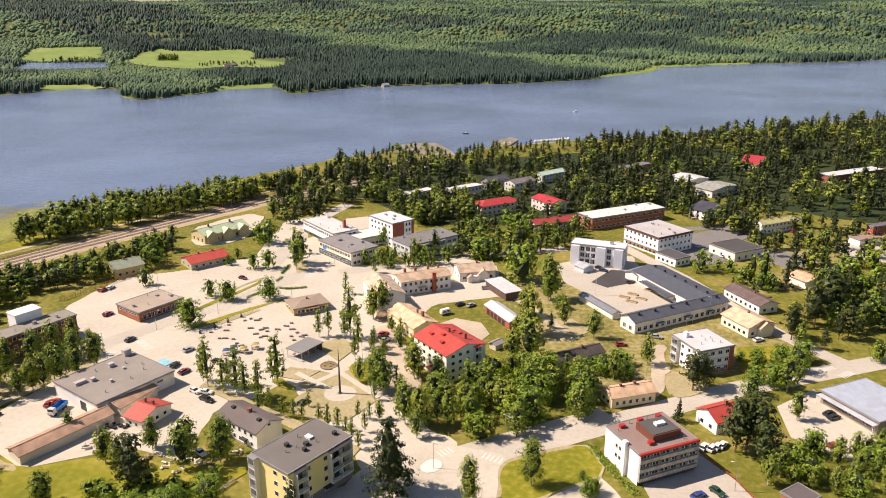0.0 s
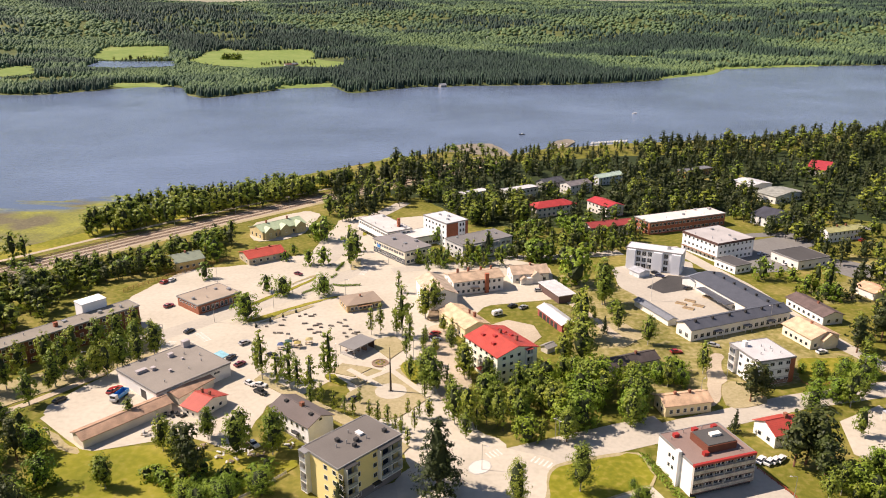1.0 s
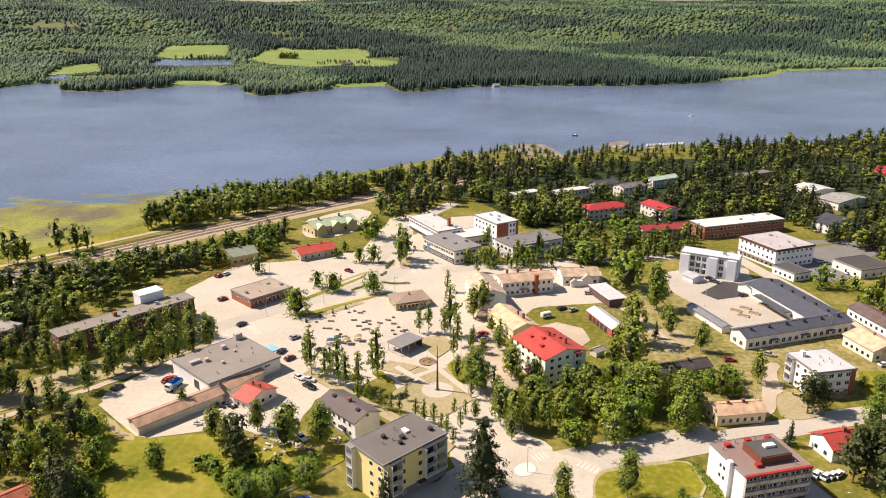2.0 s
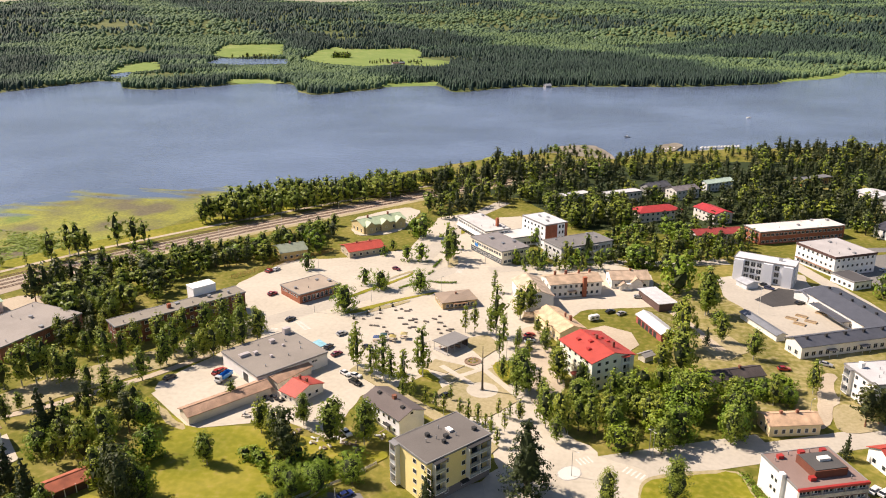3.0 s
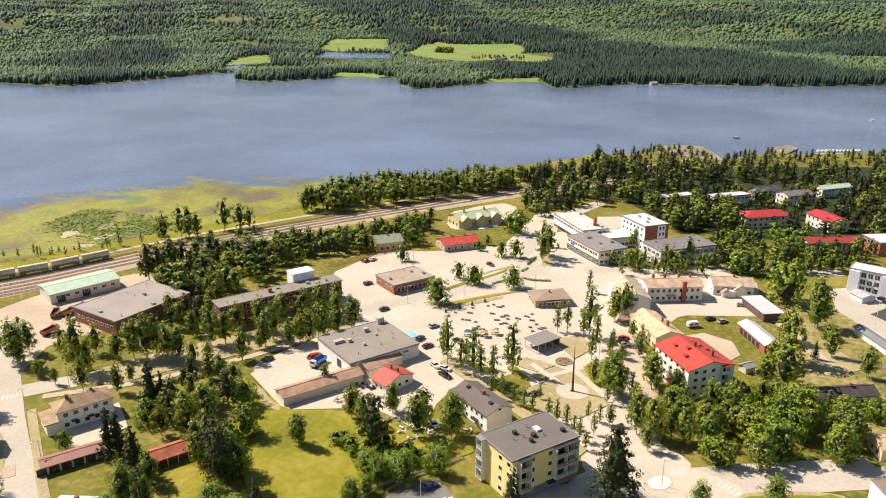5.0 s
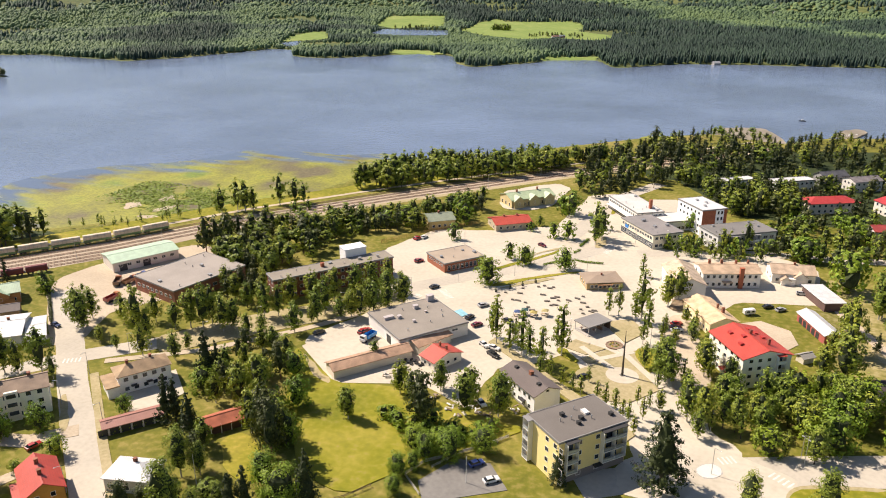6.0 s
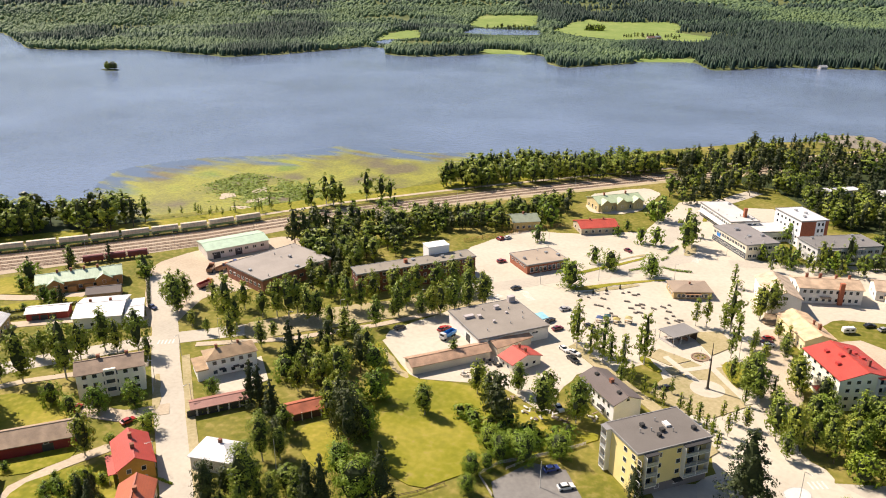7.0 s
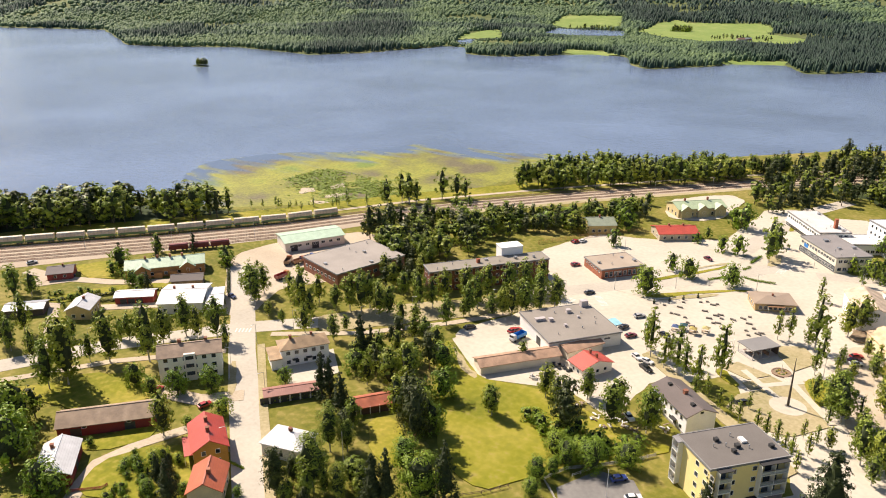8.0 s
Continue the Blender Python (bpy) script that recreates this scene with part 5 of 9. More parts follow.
school_a = building("school", "long school wing with dark grey seamed roof", 93.7, 274.4, -63.6, 8.5, 48.6, 5.0, paint("plaster", (0.72, 0.68, 0.61)), paint("metal", (0.092, 0.097, 0.114)), rise=1.8, axis="y", category="school", floors=1, spacing=2.8, size=(1.5, 1.6))
school_b = building("school", "long school wing with blue-grey seamed roof", 102.6, 302.3, 111.5, 41.8, 15.8, 5.0, paint("plaster", (0.72, 0.68, 0.61)), paint("metal", (0.092, 0.097, 0.114)), rise=1.6, category="school", floors=1, spacing=2.8, size=(1.5, 1.6))
grey_flats = building("apartment_block", "new pale grey apartment block with tall balcony bays", 76.4, 343, -21.3, 26, 9.3, 10.0, paint("plaster", (0.58, 0.59, 0.61)), paint("felt", (0.62, 0.62, 0.63)), "flat", over=0.2, category="apartment block")
corner_office = building("office", "white three-storey office with flat roof", 112.5, 369.6, -60.3, 24.3, 24, 9.5, paint("plaster", (0.75, 0.74, 0.72)), paint("felt", (0.45, 0.42, 0.4)), "flat", over=0.2, category="office", floors=3, spacing=2.8, size=(1.1, 1.1))
building("annex", "low white annex with dark flat roof", 113.3, 344.5, -60.1, 13, 10, 4.0, paint("plaster", (0.75, 0.74, 0.72)), paint("felt", (0.08, 0.075, 0.075)), "flat", over=0.2, category="annex", floors=1, spacing=2.6)
building("shop", "low cream shop with black flat roof", 148.8, 356.4, -64, 17, 19.5, 4.5, paint("plaster", (0.66, 0.62, 0.56)), paint("felt", (0.07, 0.065, 0.062)), "flat", over=0.2, category="shop", floors=1, spacing=4)
building("house", "white two-storey house with yellow-green roof", 185.5, 397.1, -66, 6, 24, 6.0, paint("plaster", (0.70, 0.70, 0.69)), paint("metal", (0.48, 0.46, 0.2)), rise=1.6, axis="y", floors=2, spacing=2.6, size=(1.0, 1.2), chimneys=[(0, 2, 6.8, 8.4, 0.7), (0, -4, 6.8, 8.4, 0.7)])
building("house", "long white house with dark brown roof", 130.2, 290.5, -71.3, 21.5, 9.3, 4.0, paint("plaster", (0.70, 0.69, 0.66)), paint("tile", (0.13, 0.09, 0.08)), rise=1.6, floors=1, spacing=2.6, chimneys=[(2, 0, 4.8, 6.4, 0.7)])
metal_hall = building("shop", "long low hall with pale metal roof", 133, 202.5, -67.7, 20.2, 19.1, 4.5, paint("wood", (0.3, 0.25, 0.2)), paint("metal", (0.40, 0.44, 0.50)), "flat", over=0.6, category="shop", wins=[win(0, 12, 1, 1.8, 1.6, 1.2)])
building("garage", "small brick garage with dark roof", 90.7, 157.7, -59.1, 6.2, 7, 3.0, paint("brick", (0.36, 0.16, 0.09)), paint("felt", (0.12, 0.1, 0.1)), "flat", over=0.2, category="garage")
building("house", "small house with peach tile roof", 164.4, 313.9, -67.1, 10.3, 10.1, 3.5, paint("plaster", (0.72, 0.67, 0.61)), paint("tile", (0.62, 0.38, 0.24)), rise=1.4)
building("house", "red brick house with flat dark roof", 237.5, 380.6, -68.8, 4, 23, 9.0, paint("brick", (0.4, 0.1, 0.06)), paint("felt", (0.14, 0.12, 0.12)), "flat", over=0.3, floors=3, spacing=2.8)
building("garage", "low garages with brown flat roof", 224.2, 373.3, -71.9, 7.3, 16.7, 4.0, paint("plaster", (0.66, 0.61, 0.54)), paint("felt", (0.3, 0.2, 0.16)), "flat", over=0.3, category="garage")
building("school", "brick hall with white flat roof", 295.4, 525.3, -64.8, 10.5, 55.5, 6.0, paint("brick", (0.36, 0.14, 0.09)), paint("felt", (0.54, 0.53, 0.52)), "flat", over=0.3, category="hall", floors=1, spacing=3.5)
building("house", "tall house with bright red roof among pines", 243, 569.9, -34.4, 14, 30, 5.0, paint("wood", (0.4, 0.38, 0.34)), paint("metal", (0.42, 0.045, 0.050)), rise=4.0, floors=2)
brick_long = building("school", "long red brick building with white flat roof", 104.1, 415.1, -63.7, 13.6, 52.2, 7.0, paint("brick", (0.40, 0.13, 0.07)), paint("felt", (0.68, 0.62, 0.56)), "flat", over=0.3, category="hall", floors=2, spacing=2.6, size=(1.8, 1.3))
building("house", "pinkish two-storey house with dark red roof", 61.5, 398.4, -67.6, 9.4, 26.3, 6.0, paint("plaster", (0.50, 0.45, 0.43)), paint("metal", (0.36, 0.06, 0.05)), rise=1.8, axis="y", floors=2, spacing=2.6, chimneys=[(0, 4, 6.8, 8.6, 0.8), (0, -4, 6.8, 8.6, 0.8)])
building("house", "ochre house with bright red hipped roof", 32.3, 439.1, -59.5, 12.5, 28.3, 6.0, paint("plaster", (0.60, 0.54, 0.44)), paint("metal", (0.45, 0.050, 0.043)), "hip", rise=2.2, floors=2)
building("house", "cream house with bright red gable roof", 65.5, 442.7, -58.7, 19.2, 12.2, 6.5, paint("plaster", (0.62, 0.57, 0.50)), paint("metal", (0.45, 0.043, 0.043)), rise=1.6, floors=2)
building("apartment_block", "long low block with white roof", -15.7, 466.7, -48.9, 7.3, 20.4, 6.0, paint("plaster", (0.60, 0.58, 0.56)), paint("felt", (0.52, 0.51, 0.5)), "flat", over=0.3, category="apartment block", floors=2)
building("apartment_block", "pale two-storey row with white roof", 13.9, 474.2, -52.9, 7.9, 25.6, 7.0, paint("plaster", (0.60, 0.59, 0.57)), paint("felt", (0.52, 0.51, 0.5)), "flat", over=0.3, category="apartment block", floors=2)
building("house", "dark grey house with dark gable roof", 36, 500.9, -50, 9.2, 17.9, 6.0, paint("wood", (0.3, 0.29, 0.28)), paint("tile", (0.09, 0.09, 0.1)), rise=2.4, axis="y", floors=2)
building("house", "pale house with grey-brown roof", 52.7, 494.4, -53.4, 10.7, 18.7, 6.5, paint("plaster", (0.60, 0.57, 0.52)), paint("tile", (0.18, 0.16, 0.16)), rise=1.8, axis="y", floors=2)
building("house", "long house with pale green roof among pines", 77.3, 522.7, -51.7, 7.2, 23.5, 6.0, paint("plaster", (0.60, 0.60, 0.57)), paint("metal", (0.5, 0.62, 0.5)), rise=1.6, axis="y", floors=2)
building("house", "brown wooden house with grey roof", 145.7, 553.1, -55.2, 7.5, 28.1, 5.0, paint("wood", (0.42, 0.22, 0.08)), paint("felt", (0.15, 0.15, 0.16)), "flat", over=0.3, floors=1)
building("house", "house with white and peach roof", 174.1, 512.3, -61.9, 17.6, 18.2, 5.0, paint("plaster", (0.66, 0.62, 0.59)), paint("metal", (0.60, 0.595, 0.59)), rise=1.2, floors=1)
building("house", "white house with mossy grey roof", 183.3, 484.8, -56.5, 15.7, 28, 5.0, paint("plaster", (0.62, 0.60, 0.55)), paint("tile", (0.3, 0.3, 0.26)), rise=1.6, floors=1)
building("house", "white house with black gable roof", 159.7, 427.5, -56.3, 12.6, 22.2, 5.5, paint("plaster", (0.62, 0.61, 0.59)), paint("tile", (0.05, 0.05, 0.065)), rise=3.0, floors=2)

building("shed", "low school shed with grey metal roof", 65.3, 284.8, -64.9, 22.8, 3.9, 2.8, paint("plaster", (0.66, 0.64, 0.6)), paint("metal", (0.2, 0.21, 0.23)), rise=0.7, category="shed")
building("shed", "small white annex with grey metal roof", 91.2, 321.9, -53.1, 6.9, 11.6, 3.6, paint("plaster", (0.7, 0.68, 0.64)), paint("metal", (0.2, 0.21, 0.24)), rise=1.2, axis="y", category="shed")
building("shed", "pale grey bin shed with metal roof", 67.3, 332.1, -56.9, 6.6, 6.5, 2.8, paint("wood", (0.6, 0.62, 0.64)), paint("metal", (0.45, 0.46, 0.48)), rise=0.8, category="shed")
building("shed", "tiny cream garden shed with grey roof", 20, 248.1, -46.9, 3.3, 4.3, 2.4, paint("wood", (0.6, 0.55, 0.45)), paint("felt", (0.3, 0.28, 0.25)), rise=0.8, axis="y", category="shed")

# ---- the town's trees ----
# shore belts and woods
wood("woods", "birch stand along the lake shore", [(-220.3, 365), (-192.1, 389.3), (-160.7, 421.3), (-120, 461.4), (-122, 487.4), (-180.3, 451.9), (-222, 418), (-231.7, 391.6)], 105, ("birch",), 9, 17, 11, 3.6)
wood("woods", "tall mixed trees beside the railway", [(-99.2, 408.8), (-73, 412.1), (-69.5, 471.8), (-82.5, 515.4), (-115, 505)], 54, ("birch", "birch", "pine", "spruce"), 9, 15, 12, 2.4)
wood("woods", "pine and birch belt along the lake", [(-389.5, 118.2), (-380.9, 144.8), (-350.5, 186.3), (-311.4, 229.8), (-326.4, 239.7), (-378.7, 202.8), (-409.1, 157.2), (-417, 128.2)], 130, ("pine", "birch", "birch"), 13, 19, 13, 3)
grove([(-314.9, 238.2), (-275, 281.1), (-282.4, 288.9), (-325.3, 248.4)], 14, ("sapling",), 5, 8, 14, 4)
wood("woods", "dark pine wood along the harbour", [(-86.3, 517.3), (-59.4, 529.9), (-35.8, 548.9), (6.8, 541.1), (41.6, 556.8), (96, 573.3), (122.2, 619.1), (224.6, 655.3), (431.8, 720.9), (394.5, 655), (238.3, 597.5), (182.3, 564.8), (88.1, 522.4), (36.3, 541), (-33.3, 508.6), (-70.4, 488.9)], 300, ("pine", "spruce", "spruce", "spruce", "birch"), 10, 16, 15, 4.2, 0, 12)
wood("woods", "dark waterfront trees", [(127.9, 650), (241, 689.8), (459.5, 769.8), (431.8, 720.9), (229.6, 655.3), (123.2, 624.1)], 90, ("pine", "spruce", "spruce"), 10, 15, 16, 2.4)
wood("woods", "spruces by the harbour", [(-85.5, 517.3), (-79.8, 558.9), (-63.5, 569.3), (-44.9, 556.9), (-53.2, 529.9)], 20, ("spruce", "birch"), 9, 14, 26, 2.4)
wood("woods", "dense dark wood round the eastern houses", [(172.1, 560.1), (391.3, 649.6), (457, 649.5), (282.1, 385.1), (237.4, 430.9), (181.4, 418.6), (187.8, 472.3), (160, 504.2)], 300, ("pine", "spruce", "spruce", "spruce", "birch"), 10, 17, 17, 4.2, 0, 12)
wood("woods", "dark pines between the houses", [(85.2, 504.2), (170.6, 540.2), (165.5, 472.3), (144.4, 450.8), (78.9, 441.4)], 44, ("pine", "spruce", "pine", "birch"), 9, 15, 18, 4, 0, 18)
wood("woods", "birches by the station road", [(-71.5, 469.6), (-32, 488), (-22, 437.5), (-44, 450.9), (-61.2, 446.9)], 28, ("birch", "pine"), 9, 14, 19, 2.4)
wood("woods", "leafy trees behind the town hall", [(-22.6, 450.9), (17, 465.1), (18.5, 412.8), (2.1, 407), (-12.6, 412.8)], 61, ("birch", "birch", "spruce"), 9, 14, 20, 2.4)
wood("woods", "mixed trees among the villas", [(-53.3, 472.5), (-33.5, 513), (31.2, 525.4), (120, 560.2), (166.2, 525.2), (141.6, 441.3), (98, 416.3), (70.1, 407), (50.7, 407), (21.7, 411.6), (-7.6, 407), (-32.8, 444.1)], 135, ("pine", "pine", "birch", "spruce"), 9, 14, 21, 3.6, 0, 12)
wood("woods", "leafy garden trees along the street", [(-0.9, 351.9), (5.1, 385.3), (28.3, 411.6), (57.1, 407), (62.1, 375.1), (57.3, 351.9), (32.4, 343.3)], 62, ("birch", "birch", "pine", "bush"), 7, 12, 22, 2.4)
grove([(47.4, 407), (69.7, 404.7), (90, 409.2), (68, 365.5), (47.9, 356.3)], 26, ("birch", "pine"), 7, 12, 23, 3.4)
grove([(-33.9, 339.2), (-22.4, 331.2), (1.8, 332.7), (1.9, 345.9), (-26.5, 351.9)], 14, ("birch", "bush"), 5, 10, 24, 3)
wood("woods", "low waterfront trees behind the quay", [(-98, 525.8), (-87.6, 583), (-46, 634.6), (-37.6, 617.3), (7.5, 600.7), (15.2, 637.1), (42.9, 647.4), (75.5, 650), (116.2, 669.1), (137.4, 686.3), (122.6, 607.5), (42, 561.9), (-36.1, 554), (-60, 534.9)], 170, ("birch", "pine", "spruce"), 6, 9, 72, 2.4)
wood("woods", "tall dark spruces among the villas", [(-8.9, 480.1), (112.3, 521.7), (160, 504.2), (138.2, 441.3), (93, 424.7), (57.1, 407), (5.4, 412.8)], 60, ("spruce", "pine", "birch"), 9, 13, 73, 3, 0, 12)
wood("woods", "leafy trees beside the town hall", [(-33.2, 449.6), (-8.4, 449.5), (-1.1, 407), (-13.9, 401.4), (-20.3, 416.4), (-28.5, 431.1)], 20, ("birch", "spruce"), 8, 12, 74, 3, 0, 6)
wood("woods", "tall birches between the depot and the brick block", [(-210, 242.1), (-213.5, 258.7), (-207.2, 264.5), (-181.1, 232.3), (-168.6, 211.3), (-181, 203.7), (-193.9, 211.1)], 26, ("birch", "birch", "pine"), 9, 12, 76, 2.6, 1)
wood("woods", "leafy trees along the railway fence", [(-193.5, 300.8), (-189.7, 322), (-174.1, 339.3), (-156.1, 356.5), (-138.2, 385.4), (-134, 359.2), (-142.8, 329.6), (-155.7, 316.1), (-172.1, 307.6), (-178, 290.5)], 36, ("birch", "birch", "pine", "bush"), 7, 11, 78, 3, 0, 6)
plant("birch", [(-262.5, 297.3, 17), (-260.6, 308, 18), (-254.8, 307.2, 19), (-251.8, 310.2, 14), (-245.4, 325.5, 19), (-239.2, 331.2, 16), (-236, 335, 13)], 1.2)
plant("bush", [(-230, 317.5, 7), (-226.5, 325.2, 6), (-242.2, 308.8, 6)])
plant("sapling", [(-280.7, 284.8, 11), (-281.1, 277, 9), (-271, 290, 8)])
plant("bush", [(-290.9, 155.4, 11), (-260.3, 186.9, 9), (-288.4, 150, 6), (-271.6, 148.9, 7), (-267, 150, 6), (-298.1, 121.5, 8), (-283, 151, 4), (-276, 128, 3)])
plant("birch", [(-296.9, 113.3, 15), (-301, 116, 13), (-294.2, 175.4, 11), (-293, 118.5, 11), (-221.3, 169, 17), (-221.6, 175.8, 13)], 1.15)
plant("spruce", [(-288.9, 190.7, 9), (-263.9, 151, 8), (-290, 172, 8)], 1.2)
# the wood behind the square
wood("woods", "dense sunny wood of leafy trees", [(-3.9, 200.8), (2.9, 186.7), (16, 185.2), (37, 194.3), (51.8, 204.1), (51.6, 216.7), (40.4, 228.5), (28.9, 230.6), (12.9, 224.4), (-0.5, 216.7)], 62, ("birch", "bush", "birch", "sapling"), 8, 13, 25, 2.6, 1)
wood("woods", "pines and birches behind the depot", [(-224.3, 239.5), (-199.7, 231), (-177.1, 255), (-184.5, 279.4), (-187.1, 303.8), (-178.1, 322), (-195.6, 317.1), (-224.5, 286.9), (-245.7, 262.9)], 120, ("pine", "birch", "birch"), 9, 13, 27, 2.4)
wood("woods", "birches along the railway fence", [(-185.7, 301.5), (-160.3, 313.2), (-137.7, 364.5), (-149.4, 377.2), (-173.3, 337.5), (-192, 311.5)], 52, ("birch", "pine"), 7, 11, 28, 2.4)
grove([(123.7, 250.8), (143.3, 243.7), (168.2, 255.7), (194.4, 302), (180.7, 323.3), (160.3, 302)], 26, ("pine", "birch", "bush"), 8, 13, 29, 4)
grove([(83.8, 165.3), (87.9, 156.1), (116.4, 156.1), (126.2, 178.2), (107, 180.9), (93.8, 172.9)], 22, ("birch", "bush"), 6, 11, 30, 3.4)
grove([(138.9, 331.1), (152.8, 302), (128, 277.2), (125.6, 308.9)], 8, ("bush", "birch"), 5, 9, 31, 4)
plant("birch", [(-215.9, 166.5, 16.9), (-203.9, 162.8, 6.9), (-194.3, 161.1, 6.8), (-182.6, 161.3, 12.1), (-170.8, 163.6, 11.3), (-172, 171, 7.1), (-208.9, 178.4, 11.5), (-193.8, 170.4, 20.4), (-198.1, 183.2, 11.9), (-187.3, 181.6, 11.6), (-183, 184.8, 16.2), (-178.9, 186.7, 17.7), (-177.7, 190.1, 16.2), (-170.1, 187.1, 15.3), (-159.1, 186.5, 10.6), (-156.5, 191.4, 8.4), (-163.7, 202.6, 15.2), (-159.7, 205.6, 12.9), (-146, 196.4, 12.8), (-145.2, 205.9, 8.5), (-145, 214.8, 15.8), (-136.8, 212.2, 10.8), (-130.9, 216.7, 14.1), (-127.7, 221.5, 15.6), (-125, 227.3, 12.1), (-121.6, 234.4, 12.9), (-144.7, 208.8, 13.3), (-134, 215.6, 12.6), (-189.5, 170.6, 12.5), (-167.7, 190.1, 13.7)], 1.0)
plant("birch", [(-142.6, 233.2, 15), (-137.9, 238.2, 16), (-132.9, 242.6, 15), (-121.8, 233.1, 15), (-126.9, 230.3, 16), (-130.4, 222.5, 14), (-134.9, 217, 13), (-148, 226, 15), (-154, 220, 15), (-160, 214, 14)])
plant("birch", [(-224.7, 94.4, 20), (-214.7, 92.3, 25.5), (-216.8, 87.4, 17.4), (-217.9, 107.8, 19.8), (-237.5, 117.1, 7.7), (-226.4, 120.1, 11.9), (-223.3, 122.5, 14), (-208.2, 116.1, 22.4), (-214.4, 125.5, 15.3), (-214.4, 134.5, 16.3), (-208.7, 135.1, 13.4), (-203.1, 139.2, 17.6), (-197.3, 138.4, 9), (-252, 91.9, 13.1), (-261.2, 100.9, 15.7), (-292.5, 112, 15.4), (-244.2, 109.4, 8.7), (-259, 92.8, 13.9), (-238.7, 93.1, 12.4), (-217.3, 129.6, 10.9), (-230.7, 119.5, 8.7), (-223.9, 104.3, 10.4)], 0.95)
plant("spruce", [(-290.9, 155.5, 13), (-296.8, 178.1, 9.3), (-284.4, 187.5, 8), (-147.1, 135, 15.7), (-144.5, 135.8, 15.1), (-135.1, 131.4, 14.8), (-151.9, 157.7, 18.4), (-149.4, 159.6, 14.4), (-101.7, 107.6, 15.6), (-99.1, 109.6, 16.8), (-88.7, 118.7, 18), (-141.3, 78.5, 13), (-151, 81.8, 8.4)])
plant("bush", [(-257.7, 185.5, 8.4), (-161.5, 133.3, 6.4), (-117.2, 156.4, 10.6), (-198.2, 104.8, 8.3), (-183.3, 109.7, 9.2), (-176.5, 117, 9.2), (-162.2, 110.2, 6.9), (-165.1, 100.9, 4.1), (-169.9, 62.1, 9.9), (-103.5, 122.5, 11.1), (-93.8, 116.1, 13.8), (-75.2, 139.6, 7.6), (-73.1, 144, 5.5), (-73, 133.2, 5.8), (-75.7, 150.9, 8.7), (-72.2, 149.1, 8.6), (-58.8, 157.7, 8.6), (-61.6, 158.6, 5.2), (-66.4, 152, 9.4), (-69.8, 153.9, 4.4), (-247.2, 193.4, 3.2), (-204.4, 71.9, 15.4), (-187, 62.5, 17.5), (-165.5, 63.4, 8.2), (-130.2, 90, 3.3)])
plant("birch", [(-167.2, 94.2, 14.7), (-125.2, 116.7, 15.7), (-132.9, 149.9, 15.9), (-128.5, 153.2, 17.8), (-140.7, 148.2, 10.3), (-120.7, 143.3, 15.3), (-100.2, 156.9, 11.2), (-116.6, 102.3, 18.2), (-109, 103.4, 11.4), (-106.7, 109, 10.4), (-110.9, 140, 13.1), (-121.2, 140, 14.8), (-127.7, 128.1, 10.9), (-121.6, 119.5, 10.5), (-71.2, 179.6, 12.5), (-60.7, 177.9, 13.9), (-82.7, 183.6, 9.1), (-92.7, 174.9, 12.5), (-87.7, 172.8, 11.4), (-93.8, 180.2, 7.9), (-110, 190.3, 8.3)])
plant("pine", [(-107.9, 131.4, 20), (-131.1, 167.3, 14.8), (-120.9, 94.4, 16.9), (-121.6, 100.4, 10.8), (-123.6, 120.5, 12.4), (-227.4, 244.9, 20.7), (-223.8, 247.7, 19.6), (-226.3, 258, 17.2), (-227.4, 267.8, 14.1), (-221.8, 269.9, 13.7), (-78.9, 161.5, 14.4)])
plant("sapling", [(-77.5, 218.2, 19.6), (-71.2, 213.7, 14.1), (-66.5, 212.7, 18.3), (-58.2, 207.7, 16.6), (-54.6, 219, 20.6), (-80.5, 222.6, 14.1), (-56.8, 221.3, 14.8), (-47, 257.2, 12.1), (-43.5, 258.3, 13.3), (-34.8, 255.8, 23.2), (-30.8, 247.1, 14.3), (-42.2, 301.5, 11), (-37, 256.2, 12.7), (-31.1, 238.5, 13.1), (-70.9, 218.9, 11.8), (-63.3, 210.8, 14.5)])
plant("birch", [(-102, 157.9, 10), (-70.5, 172.6, 15.6), (-61.2, 175.6, 14.7), (-82.3, 181.7, 11), (-71.9, 343.5, 18.1), (-68.2, 339.3, 17.6), (-73.5, 357.1, 12.7), (-69.6, 332.8, 15.7), (-27.8, 274.5, 14.9), (-24.8, 281.3, 15.1), (-22.1, 216.2, 15.1), (-19.1, 213.4, 13.9), (-9.4, 224.2, 13.3), (-11.1, 195.5, 14.9), (-6.9, 193.7, 14.7), (-1.3, 222.9, 10.1)])
plant("sapling", [(-56.5, 200.6, 9.4), (-54, 203.7, 9.3), (-48.8, 199.5, 8.3), (-45.4, 198.8, 7.3), (-42.4, 196.6, 8), (-36.9, 194.3, 8.8), (-34.2, 193.8, 9), (-31, 192.2, 8.5), (-26.2, 186.6, 8.9), (-22.8, 191, 7.9), (-42, 205.3, 6.4), (-25.7, 198.9, 6.8), (-22.1, 197.7, 7.1), (-28.4, 189.9, 6.6), (-23.8, 182.2, 7.3), (-62, 219.6, 6.4)])
